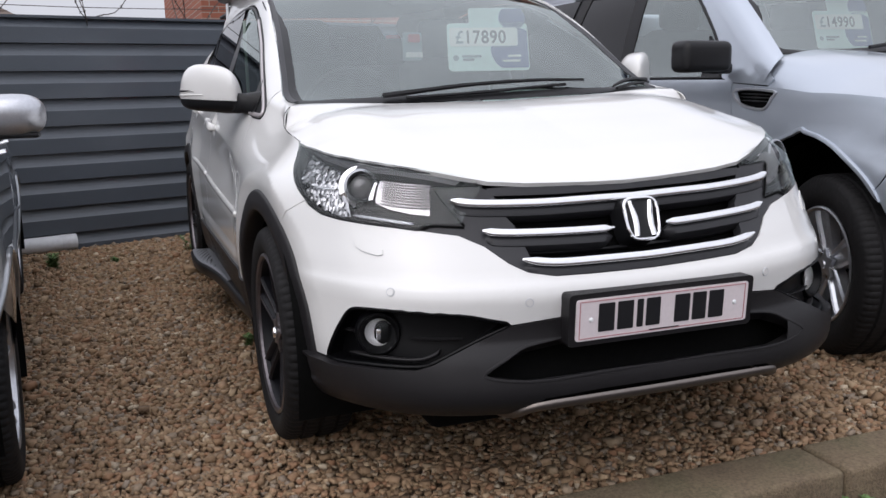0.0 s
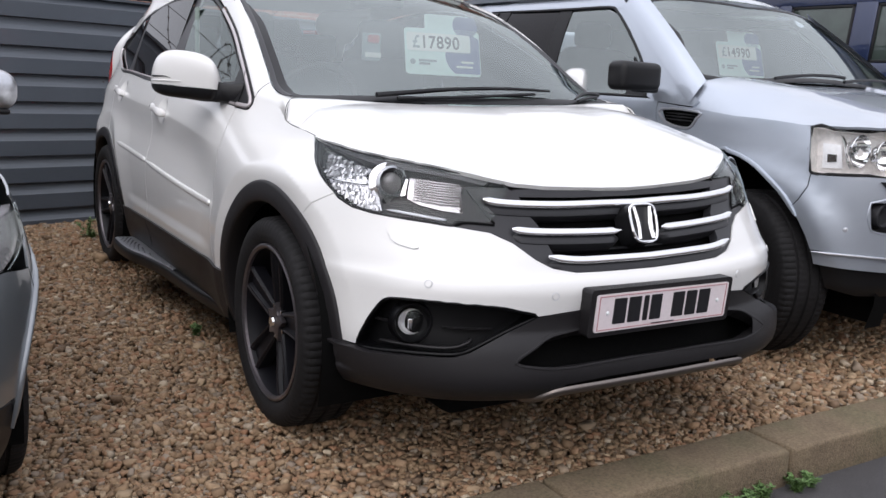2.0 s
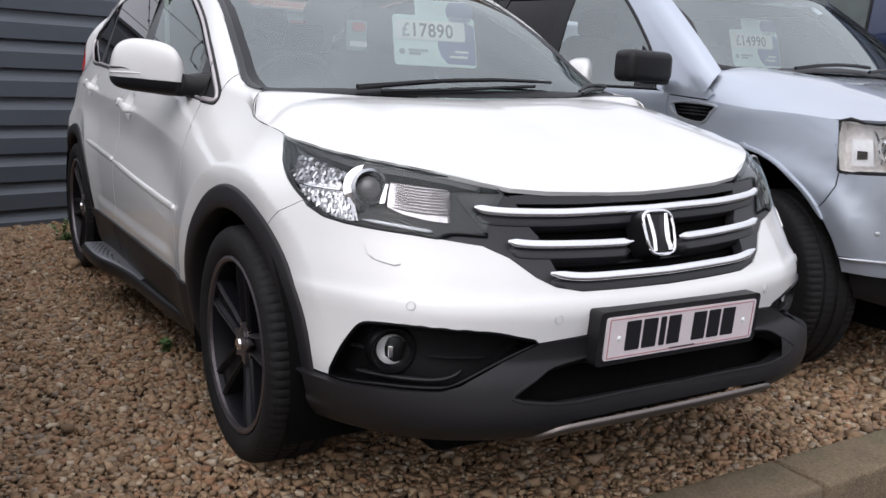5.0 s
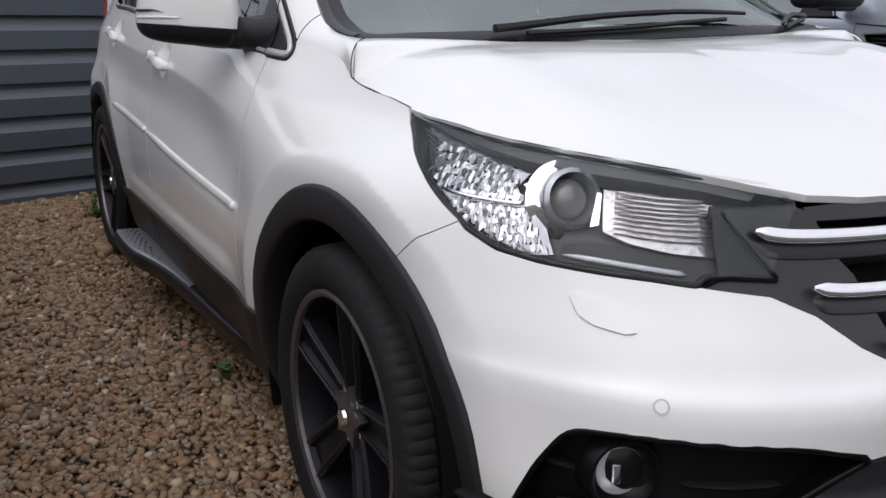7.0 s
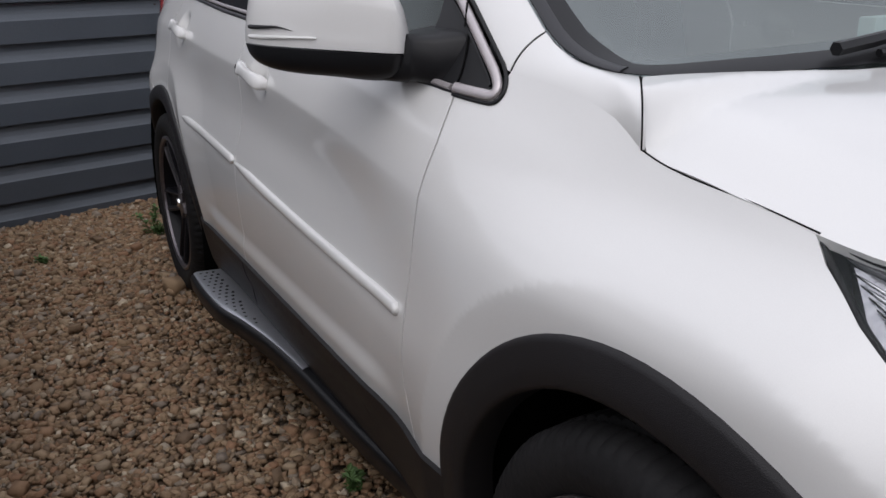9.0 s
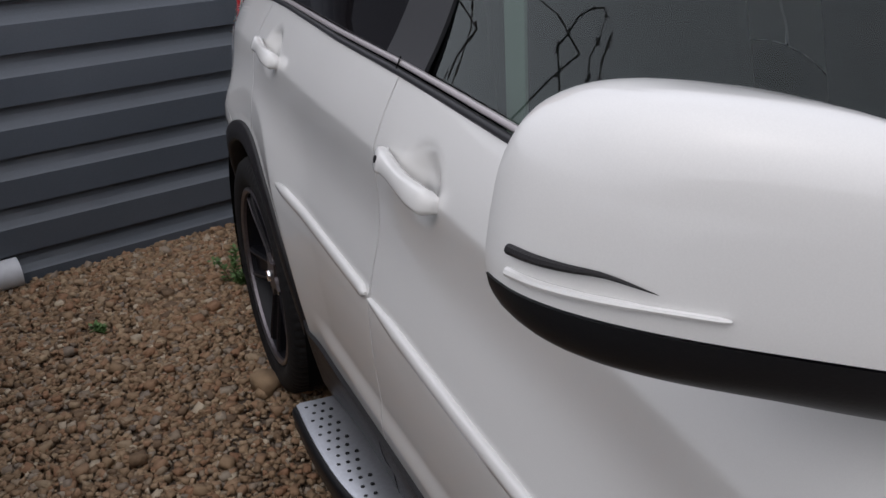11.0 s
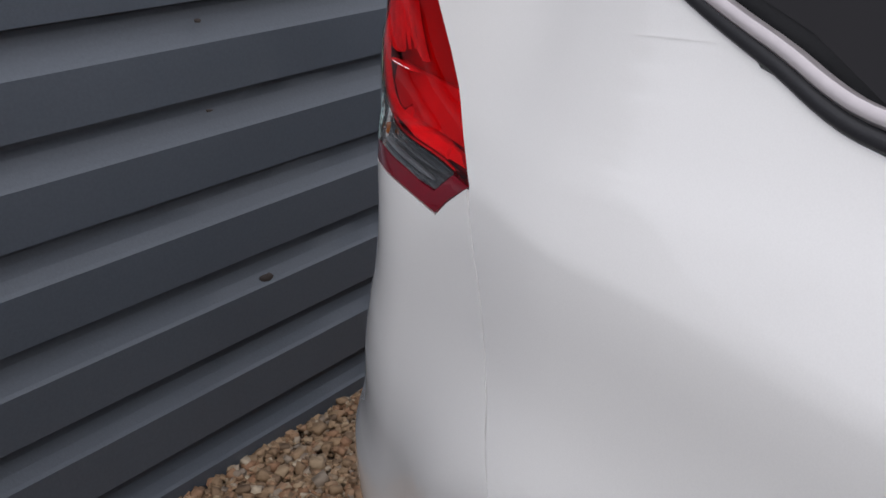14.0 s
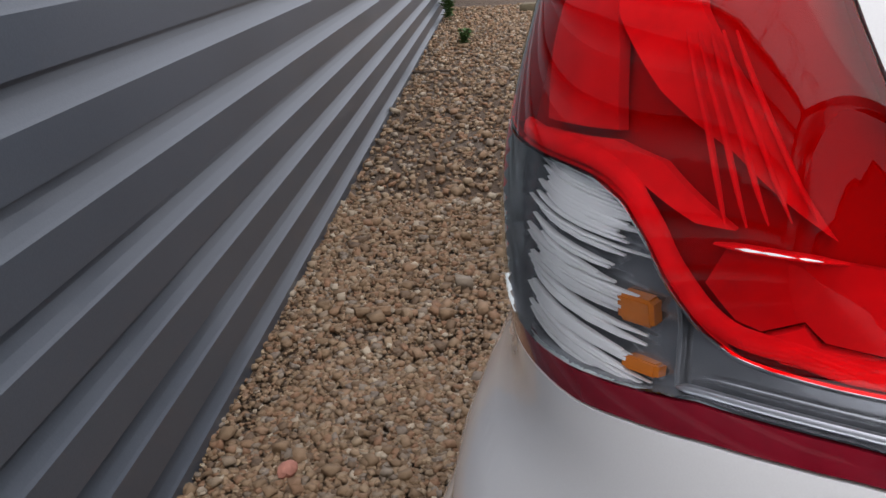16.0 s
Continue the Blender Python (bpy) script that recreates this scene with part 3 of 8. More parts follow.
near = stone_field(118000, (-2.3, 1.0, -0.71, 4.4), 0.0108, 11, lambda x, y: lot(x, y) & not_under_car(x, y))
back_strip = stone_field(40000, (-1.2, 2.6, 3.1, 5.0), 0.0100, 12, lambda x, y: lot(x, y))
side = stone_field(26000, (1.0, 4.0, -0.71, 1.2), 0.0135, 13, lot)
far = stone_field(26000, (1.0, 12.0, 2.8, 7.6), 0.018, 14, lambda x, y: lot(x, y) & (y > 2.4 + FENCE_SLOPE * x))
west = stone_field(9000, (-4.5, -2.3, -0.71, 4.2), 0.020, 15, lot)
stones("gravel", "loose brown and tan river gravel covering the lot", [near, back_strip, side, far, west])

# ---- fence: trapezoid sheet lying in level ribs ----
FENCE_TOP, RIB = 1.604, 0.1862
fence = thing("fence", "slate-grey ribbed steel sheet fence with razor wire", "fence", kind="structure")
prof = [(0.036, -0.08)]
z = 0.126 - RIB
while z < FENCE_TOP - 0.01:
    # crest from z up, then the hollow slope and the undercut below the next crest
    if z > 0:
        prof.append((0.036, z))
    prof += [(0.036, z + 0.1025), (0.030, z + 0.110), (0.016, z + 0.131), (0.005, z + 0.152), (0.0, z + 0.168), (-0.001, z + 0.178), (0.004, z + 0.182)]
    z += RIB
prof = [(d, min(h, FENCE_TOP)) for d, h in prof]
ux, uy = 1 / math.hypot(1, FENCE_SLOPE), FENCE_SLOPE / math.hypot(1, FENCE_SLOPE)
SHEET = 3.0
for i in range(-5, 7):
    bm = bmesh.new()
    rows = []
    for j in range(7):
        s = SHEET * (i + j / 6.0) - 0.9
        px, py = s * ux, fence_y(0) + s * uy
        rows.append([bm.verts.new((px + uy * d * 1.0, py - ux * d, h)) for d, h in prof])
    for a, b in zip(rows, rows[1:]):
        for m in range(len(prof) - 1):
            bm.faces.new((a[m], b[m], b[m + 1], a[m + 1]))
    part("steel_sheet", bm, FENCE, fence, smooth=False)
    # folded top edge
    s0, s1 = SHEET * i - 0.9, SHEET * (i + 1) - 0.9
    bm = bmesh.new()
    for s in (s0, s1):
        px, py = s * ux, fence_y(0) + s * uy
        for d, h in ((-0.025, FENCE_TOP - 0.012), (0.04, FENCE_TOP - 0.012), (0.04, FENCE_TOP + 0.006), (-0.025, FENCE_TOP + 0.006)):
            bm.verts.new((px + uy * d, py - ux * d, h))
    bm.verts.ensure_lookup_table()
    v = bm.verts
    for q in ((0, 1, 5, 4), (1, 2, 6, 5), (2, 3, 7, 6), (3, 0, 4, 7), (0, 3, 2, 1), (4, 5, 6, 7)):
        bm.faces.new([v[k2] for k2 in q])
    part("capping", bm, FENCE, fence, smooth=False)


def on_fence(x, z, out=0.036):
    """A point on the front of the fence."""
    return Vector((x + uy * out, fence_y(x) - ux * out, z))


for x, h, r in ((-0.533, 0.432, 0.011), (-0.608, 1.018, 0.005), (-0.612, 0.840, 0.005), (0.252, 0.971, 0.004), (0.271, 0.777, 0.004)):
    bm = bmesh.new()
    bmesh.ops.create_uvsphere(bm, u_segments=10, v_segments=6, radius=r)
    bmesh.ops.transform(bm, matrix=Matrix.Translation(on_fence(x, h, 0.030)) @ Matrix.Diagonal((1.6, 0.4, 0.8, 1)), verts=bm.verts[:])
    for v in bm.verts:
        v.co += Vector((0.004 * noise.noise(v.co * 90), 0, 0.004 * noise.noise(v.co * 80)))
    part("rust_spot", bm, RUST_BROWN, fence)

# razor wire in a loose coil on posts above the fence
wire = thing("razor_wire", "coiled galvanised razor wire above the fence", "razor wire")
bm = bmesh.new()
pts = []
turns, per = 78, 20
for i in range(turns * per):
    a = 2 * math.pi * i / per
    s = -14.5 + 29.0 * i / (turns * per)
    wob = 0.05 * math.sin(i * 0.7)
    px = s + 0.20 * math.sin(a * 0.5) + 0.05 * math.sin(s * 3)
    pts.append(Vector((px, fence_y(px) + 0.06 + (0.20 + wob) * math.cos(a), FENCE_TOP + 0.17 + (0.20 + wob) * math.sin(a))))
part("coil", tube_bm(pts, 0.0035, 5), WIRE, wire)
bm = bmesh.new()
for i in range(0, len(pts) - 1, 1):
    p, t = pts[i], (pts[i + 1] - pts[i]).normalized()
    n = t.orthogonal().normalized()
    q = [bm.verts.new(p + n * 0.014 + t * 0.006), bm.verts.new(p + t * 0.016), bm.verts.new(p - n * 0.014 + t * 0.006), bm.verts.new(p - t * 0.004)]
    bm.faces.new(q)
part("barbs", bm, WIRE, wire, smooth=False)
for h in (0.10, 0.30):
    line = [Vector((x, fence_y(x) + 0.05, FENCE_TOP + h - 0.03 * math.sin(math.pi * ((x + 15) % 3) / 3))) for x in np.arange(-15, 15.1, 0.5)]
    part("strand", tube_bm(line, 0.0028, 5), WIRE, wire)


# ---- the white car ----
car = thing("car", "white five-door SUV with black lower cladding", "car")


def along(y, z):
    """The way round the body at which its side stands y behind the front axle."""
    if y >= Y0:
        if y <= Y1:
            return y - Y0 + BEND
        c = min(((y - Y1) / (curve(z, TAIL_Z, TAIL_Y) - Y1)) ** (tail_power(z) / 2), 1.0)
        return BEND + Y1 - Y0 + BEND * math.asin(c) / (math.pi / 2)
    n = curve(z, (0.25, 0.43, 0.60, 0.75, 0.97), (3.4, 3.4, 3.0, 2.85, 2.8))
    yf = curve(z, NOSE_Z, NOSE_Y)
    c = min(((Y0 - y) / (Y0 - yf)) ** (n / 2), 1.0)
    return BEND * math.acos(c) / (math.pi / 2)


def arc(yc, r, a0, a1, n=18):
    """Part of a circle about a wheel, on the body: degrees, 0 to the rear, 90 up."""
    out = []
    for i in range(n + 1):
        a = radians(a0 + (a1 - a0) * i / n)
        y, z = yc + r * math.cos(a), HUB_Z + r * math.sin(a)
        out.append((along(y, z), z))
    return out


FRONT_R, REAR_R = 0.448, 0.430
LAMP = [(1.134, 0.967), (1.07, 0.961), (0.997, 0.956), (0.92, 0.949), (0.843, 0.943), (0.712, 0.934), (0.595, 0.925), (0.487, 0.914), (0.386, 0.903), (0.334, 0.896),
        (0.311, 0.886), (0.288, 0.868), (0.354, 0.868), (0.430, 0.867), (0.405, 0.840), (0.375, 0.803), (0.350, 0.779), (0.419, 0.781),
        (0.457, 0.778), (0.480, 0.768), (0.551, 0.776), (0.646, 0.782), (0.748, 0.789), (0.824, 0.799), (0.881, 0.820), (0.934, 0.850),
        (0.998, 0.884), (1.058, 0.913), (1.112, 0.946)]
GRILLE_LOW = [(0.470, 0.765), (0.362, 0.752), (0.301, 0.726), (0.248, 0.685), (0.206, 0.663), (0.147, 0.651), (0.063, 0.650)]
FOG = [(0.746, 0.566), (0.695, 0.575), (0.561, 0.577), (0.382, 0.570), (0.303, 0.557), (0.244, 0.541), (0.302, 0.513), (0.369, 0.484),
       (0.443, 0.454), (0.501, 0.441), (0.686, 0.435), (0.819, 0.426), (0.868, 0.432), (0.831, 0.482), (0.783, 0.533)]

# bumper skin
lamp_low = [(0.480, 0.764), (0.551, 0.771), (0.646, 0.777), (0.748, 0.784), (0.826, 0.794), (0.884, 0.816), (0.8955, 0.8265)]
seam = [(0.978, 0.7925), (1.0585, 0.7432)]
front_arc = arc(0.0, FRONT_R, 122, 172, 10)
half = lamp_low + seam + front_arc[1:] + [(0.993, 0.434), (0.929, 0.431)] + FOG[12:] + FOG[:6] + [(0.171, 0.549), (0.10, 0.556)]
right = half
left = [(-u, v) for u, v in half[::-1]]
top = [(-u, v) for u, v in GRILLE_LOW] + GRILLE_LOW[::-1]
panel("front_bumper", right + left + top, WHITE, car, skin, step=0.016)

# edge of the windscreen, from the corner of the bonnet up to the roof
EDGE_V = (0.0, 0.06, 0.10, 0.14, 0.18, 0.22, 0.30, 0.42, 0.58, 0.74, 0.92, 1.0)
EDGE_X = (0.702, 0.721, 0.727, 0.728, 0.724, 0.714, 0.700, 0.683, 0.660, 0.640, 0.622, 0.615)
EDGE_Y = (0.245, 0.300, 0.345, 0.385, 0.425, 0.480, 0.580, 0.700, 0.880, 1.050, 1.220, 1.300)
EDGE_Z = (1.070, 1.075, 1.083, 1.096, 1.115, 1.148, 1.209, 1.283, 1.374, 1.445, 1.497, 1.530)
FOOT_A = (1.352, 1.42, 1.50, 1.57, 1.635, 1.70, 1.86, 2.062, 2.298, 2.47, 2.65, 2.80, 3.16, 3.58)
FOOT_Z = (1.000, 1.030, 1.048, 1.056, 1.062, 1.098, 1.199, 1.306, 1.402, 1.457, 1.487, 1.494, 1.486, 1.445)


def pillar_foot(a):
    return curve(a, FOOT_A, FOOT_Z)


def pillar_head(a):
    """Where the pillar meets the glass or the roof, for the car's right side."""
    v = curve(a, FOOT_A[:12], EDGE_V)
    if a > 2.80:
        y = 1.30 + 1.385 * (a - 2.80)
        return Vector((-0.618, y, roof(-0.618, y)[2] - 0.004))
    return Vector((-curve(v, EDGE_V, EDGE_X), curve(v, EDGE_V, EDGE_Y), curve(v, EDGE_V, EDGE_Z)))


def pillar(u, w):
    """Surface that runs on from the body's side at w = 0 to the windscreen or the roof at w = 1."""
    a = abs(u)
    z = pillar_foot(a)
    p = Vector(skin(a, z))
    t = (Vector(skin(a, z + 0.004)) - p).normalized()
    t = t.lerp(Vector((-0.1, -0.1, 1)), ease((1.47 - a) / 0.12))
    q = pillar_head(a)
    m = p + t * ((q - p).length * 0.5)
    r = p * (1 - w) ** 2 + m * (2 * w * (1 - w)) + q * w * w
    return (r.x if u > 0 else -r.x, r.y, r.z)


def roof(x, y):
    t = ease((1.62 - y) / 0.45)
    b = ease((y - 2.7) / 0.8)
    return (x, y, 1.645 - 0.055 * abs(x / 0.62) ** 2.6 - 0.055 * t - 0.09 * b)


# wings
def wing(side):
    o = [(1.136, 0.969), (1.206, 0.979), (1.303, 0.990)] + [(1.352 + 0.0134 * i, pillar_foot(1.352 + 0.0134 * i)) for i in range(22)]
    o += [(1.639, 1.052), (1.635, 1.034), (1.643, 1.023), (1.672, 1.0212), (1.732, 1.0235), (1.729, 0.99), (1.729, 0.95), (1.744, 0.86), (1.766, 0.70), (1.78, 0.56), (1.745, 0.435)]
    o += arc(0.0, FRONT_R, 9, 120, 22) + [(1.060, 0.744), (0.979, 0.794), (0.896, 0.828)] + [(0.938, 0.850), (1.002, 0.884), (1.062, 0.913), (1.116, 0.946)]
    panel("front_wing", [(side * u, v) for u, v in o], WHITE, car, skin, step=0.011, fine=0.009)


def front_door(side):
    o = [(1.736, 1.024), (1.90, 1.030), (2.37, 1.046), (2.66, 1.061), (2.828, 1.069), (2.828, 0.90), (2.824, 0.60), (2.818, 0.432), (2.40, 0.437), (1.90, 0.437),
         (1.75, 0.434), (1.784, 0.56), (1.770, 0.70), (1.748, 0.86), (1.733, 0.95), (1.733, 0.99)]
    return panel("front_door", [(side * u, v) for u, v in o], WHITE, car, skin, fine=0.006, step=0.011)


def soft(line, each=4):
    """The same outline with its corners rounded."""
    return [(p.x, p.y) for p in smooth_line([(u, v, 0) for u, v in line], each)]


def rear_door(side):
    o = [(2.832, 1.069), (3.16, 1.080), (3.48, 1.098)] + soft([(3.735, 1.106), (3.760, 1.066), (3.775, 1.015), (3.775, 0.965), (3.771, 0.91), (3.762, 0.872), (3.756, 0.845)])
    o += arc(REAR_Y, REAR_R, 102, 172, 16) + [(2.822, 0.432), (2.828, 0.60), (2.832, 0.90)]
    return panel("rear_door", [(side * u, v) for u, v in o], WHITE, car, skin, fine=0.006, step=0.011)


TAIL = [(4.021, 1.020), (4.048, 1.052), (4.073, 1.083), (4.102, 1.112), (4.139, 1.146), (4.177, 1.181), (4.202, 1.203), (4.262, 1.245), (4.36, 1.32), (4.46, 1.42), (4.80, 1.42),
        (4.85, 1.20), (4.87, 1.06), (4.86, 0.968), (4.72, 0.975), (4.60, 0.979), (4.50, 0.980), (4.40, 0.986), (4.30, 0.990), (4.228, 0.990), (4.172, 0.989), (4.122, 0.986), (4.085, 0.984)]


def corner_line(inset):
    """Lower rear edge of the quarter window's opening, set in by a few millimetres."""
    edge = [(2.531, 1.106), (2.59, 1.106), (2.64, 1.109), (2.69, 1.117), (2.72, 1.127), (2.75, 1.141), (2.795, 1.160), (2.84, 1.181), (2.880, 1.204), (2.905, 1.226), (2.908, 1.250), (2.89, 1.285)]
    out = []
    for y, z in soft(edge, 3):
        d = math.hypot(2.62 - y, 1.27 - z)
        y, z = y + inset * (2.62 - y) / d, z + inset * (1.27 - z) / d
        out.append((along(y, z), z))
    return out


def quarter(side):
    o = corner_line(0.0) + [(3.955, 1.335), (3.80, 1.40), (3.58, 1.448), (3.58, 1.575), (4.26, 1.575),
(4.455, 1.435), (4.357, 1.322), (4.259, 1.247), (4.2005, 1.2045), (4.1755, 1.1825), (4.1375, 1.1475), (4.1005, 1.1135), (4.0715, 1.0845), (4.0465, 1.0535), (4.0195, 1.0215), (4.0145, 0.969), (4.0085, 0.93),
          (4.0045, 0.90), (3.9945, 0.86), (3.9785, 0.822), (3.9605, 0.785)]
    o += arc(REAR_Y, REAR_R, 70, 100, 8) + soft([(3.760, 0.845), (3.766, 0.872), (3.775, 0.91), (3.779, 0.965), (3.779, 1.015), (3.764, 1.066), (3.739, 1.106)])[:-1]
    panel("rear_quarter", [(side * u, v) for u, v in o], WHITE, car, skin, step=0.012, fine=0.009)


for side in (1, -1):
    wing(side)
    quarter(side)
doors = {}
for side in (1, -1):
    doors["f", side] = front_door(side)
    doors["r", side] = rear_door(side)

# rear bumper, round the back
rb = [(4.023, 1.018), (4.085, 0.982), (4.122, 0.984), (4.172, 0.987), (4.228, 0.988), (4.30, 0.988), (4.40, 0.984), (4.50, 0.978), (4.60, 0.977), (4.72, 0.973), (4.86, 0.966), (5.0, 0.90), (5.199, 0.87),
      (5.199, 0.46), (4.60, 0.45), (4.25, 0.44)] + arc(REAR_Y, REAR_R, 12, 67, 10) + [(3.962, 0.785), (3.980, 0.822), (3.996, 0.86), (4.006, 0.90), (4.010, 0.93), (4.016, 0.969)]
for side in (1, -1):
    panel("rear_bumper", [(side * u, v) for u, v in rb], WHITE, car, skin)
    panel("tailgate", [(side * u, v) for u, v in [(4.875, 0.966), (5.199, 0.876), (5.199, 1.12), (4.875, 1.12)]], WHITE, car, skin)
    panel("rear_window", [(side * u, v) for u, v in [(4.875, 1.13), (5.199, 1.13), (5.199, 1.48), (4.82, 1.48)]], SHADE_GLASS, car, skin)
    lower = [(4.20, 0.30), (5.199, 0.30), (5.199, 0.455), (4.60, 0.445), (4.25, 0.436)] + arc(REAR_Y, REAR_R - 0.05, 10, -8, 4)
    panel("rear_cladding", [(side * u, v) for u, v in lower], CLADDING, car, skin, off=0.006, thick=0.03)


# bonnet
def hood(x, y):
    return (x, y, hood_z(x, y))


edge = [(-0.395, -0.618), (-0.465, -0.580), (-0.545, -0.525), (-0.618, -0.466), (-0.674, -0.405), (-0.722, -0.328), (-0.744, -0.275), (-0.760, -0.218), (-0.771, -0.160), (-0.776, -0.105), (-0.777, 0.0), (-0.772, 0.10), (-0.769, 0.140),
        (-0.765, 0.154), (-0.754, 0.176), (-0.740, 0.194), (-0.721, 0.218), (-0.701, 0.240), (-0.60, 0.215), (-0.40, 0.165), (-0.20, 0.140)]
ring = edge + [(0, 0.132)] + [(-x, y) for x, y in edge[::-1]] + [(0.30, -0.638), (0.2, -0.646), (0.10, -0.651), (0.0, -0.652), (-0.10, -0.651), (-0.2, -0.646), (-0.30, -0.638)]
panel("bonnet", ring, WHITE, car, hood, thick=0.012, step=0.025, mid=(0, 0, 0))

# black plastic along the foot of the windscreen
panel("scuttle", [(-0.70, 0.25), (-0.60, 0.222), (-0.3, 0.16), (0, 0.140), (0.3, 0.16), (0.60, 0.222), (0.70, 0.25), (0.68, 0.36), (0.3, 0.30), (0, 0.27), (-0.3, 0.30), (-0.68, 0.36)],
      BLACK, car, hood, off=-0.014, mid=(0, 0, 0))


# windscreen and roof
def screen(u, v):
    """u: -1 to 1 across, v: 0 to 1 up."""
    k = abs(u)
    low = max(0.0, 1 - v / 0.3)
    y, z = 0.165 + 1.06 * v, 1.085 - 0.022 * max(0.0, 1 - v / 0.15) ** 2 + 0.485 * v + 0.055 * math.sin(math.pi * v)
    y += (curve(v, EDGE_V, EDGE_Y) - y) * k ** (2.2 + 2 * low)
    z += (curve(v, EDGE_V, EDGE_Z) - z) * k ** 2
    x = u * curve(v, EDGE_V, EDGE_X)
    return (x, y, z)


glass = panel("windscreen", [(-1, 0.0), (-0.5, 0), (0, 0), (0.5, 0), (1, 0.0), (1, 0.5), (1, 1), (0, 1), (-1, 1), (-1, 0.5)], GLASS, car, screen, off=0.0, thick=0.004, step=0.06, mid=(0, 2, 0.9))
glass.visible_shadow = False
# dark printed edge round the glass
band = [(-0.955, 0.035), (-0.8, 0.022), (-0.5, 0.020), (0, 0.020), (0.5, 0.020), (0.8, 0.022), (0.955, 0.035), (0.957, 0.12), (0.957, 0.3), (0.955, 0.5), (0.94, 0.955), (0, 0.965), (-0.94, 0.955), (-0.955, 0.5), (-0.957, 0.3), (-0.957, 0.12)]
strip("glass_edge", band, 0.036, 0.0015, BLACK, car, screen, ring=True, off=0.0005, each=4, mid=(0, 2, 0.9))
for side in (1, -1):
    strip("screen_trim", [(side * 0.982, v) for v in (0.04, 0.10, 0.2, 0.3, 0.5, 0.75, 0.97)], 0.020, 0.003, GRAPHITE, car, screen, off=0.001, each=4, taper=False, mid=(0, 2, 0.9))
panel("roof", [(-0.618, 1.31), (-0.40, 1.25), (0, 1.222), (0.40, 1.25), (0.618, 1.31), (0.62, 2.2), (0.58, 2.85), (0.50, 3.0), (0, 3.12), (-0.50, 3.0), (-0.58, 2.85), (-0.62, 2.2)], WHITE, car, roof, step=0.06, thick=0.02, mid=(0, 2, 0))

# A-pillars and side frames above the doors
SILL_LINE = [(1.635, 1.031), (1.736, 1.033), (2.05, 1.041), (2.37, 1.056), (2.66, 1.071), (2.83, 1.079), (3.16, 1.090), (3.48, 1.106), (3.73, 1.113), (3.83, 1.118), (3.895, 1.128), (3.95, 1.150), (3.985, 1.19)]
TOP_LINE = [(3.99, 1.225), (3.93, 1.315), (3.78, 1.385), (3.576, 1.430), (3.16, 1.473), (2.889, 1.483), (2.66, 1.475), (2.482, 1.445), (2.314, 1.391), (2.077, 1.295), (1.874, 1.187), (1.716, 1.089), (1.645, 1.045)]
for side in (1, -1):
    panel("wing_top", [(side * 1.353, 0), (side * 1.633, 0), (side * 1.633, 1), (side * 1.353, 1)], WHITE, car, pillar, thick=0.005, step=0.03)
    panel("pillar_frame", [(side * 1.638, 0), (side * 3.576, 0), (side * 3.576, 1), (side * 1.638, 1)], WHITE, car, pillar, thick=0.005, step=0.03, fine=0.1)
    strip("pillar_joint", [(side * 1.6355, w) for w in (0.02, 0.3, 0.6, 0.98)], 0.006, 0.001, DEEP, car, pillar, off=-0.002, each=4, taper=False)
    strip("bonnet_gap", [(side * u, v) for u, v in ((1.13, 0.969), (1.206, 0.979), (1.303, 0.990), (1.350, 1.000))], 0.0022, 0.001, DEEP, car, skin, off=-0.0005, taper=False)
    strip("bonnet_gap", [(side * 1.352, w) for w in (0.0, 0.15, 0.4, 0.7, 1.0)], 0.0025, 0.001, DEEP, car, pillar, off=0.0003, taper=False)
    strip("roof_rail", [(side * u, 1.60) for u in (2.5, 2.7, 3.2, 3.8, 4.2)], 0.03, 0.045, SATIN, car, skin)
    strip("window_trim", [(side * u, v + 0.006) for u, v in [(1.743, 1.023)] + SILL_LINE[2:7]] + [(side * u, v) for u, v in ((3.60, 1.1165),)] + [(side * u, v) for u, v in corner_line(0.0145)[:-4]],
          0.010, 0.007, BRIGHT, car, skin, off=0.003, each=1, taper=False, label="bright metal strip along the waistline")
    strip("window_seal", [(side * u, v - 0.006) for u, v in SILL_LINE[1:7]] + [(side * u, v) for u, v in ((3.60, 1.1075),)] + [(side * u, v) for u, v in corner_line(0.006)],
          0.012, 0.005, GRAPHITE, car, skin, off=0.0, each=1, taper=False)
    strip("frame_seal", [(side * u, v) for u, v in TOP_LINE[:-4]], 0.018, 0.006, BLACK, car, skin, off=0.0, each=3, taper=False)
    for u, v in ((3.729, 1.1225), (2.829, 1.085)):
        strip("trim_joint", [(side * (u - 0.001), v - 0.010), (side * (u + 0.001), v + 0.008)], 0.004, 0.001, DEEP, car, skin, off=0.0105, taper=False)
    lead = TOP_LINE[-5:]
    tip = [(1.690, 1.075), (1.662, 1.056), (1.648, 1.043), (1.645, 1.034), (1.652, 1.028), (1.672, 1.0275), (1.738, 1.0300)]
    strip("pillar_trim", [(side * (u - 0.002), v + 0.004) for u, v in lead[:-2]] + [(side * u, v) for u, v in tip], 0.016, 0.005, BRIGHT, car, skin, off=0.003, each=6, taper=False, label="bright metal strip along the windscreen pillar")
    strip("pillar_seal", [(side * (u + 0.010), v - 0.012) for u, v in lead[:-2]] + [(side * u, v) for u, v in ((1.81, 1.138), (1.745, 1.097), (1.700, 1.067), (1.672, 1.048), (1.664, 1.040))], 0.006, 0.004, BLACK, car, skin, off=0.0, each=5, taper=False)
    rim = [(1.679, 1.086), (1.651, 1.067), (1.634, 1.049), (1.630, 1.032), (1.641, 1.019), (1.672, 1.0175), (1.738, 1.021)]
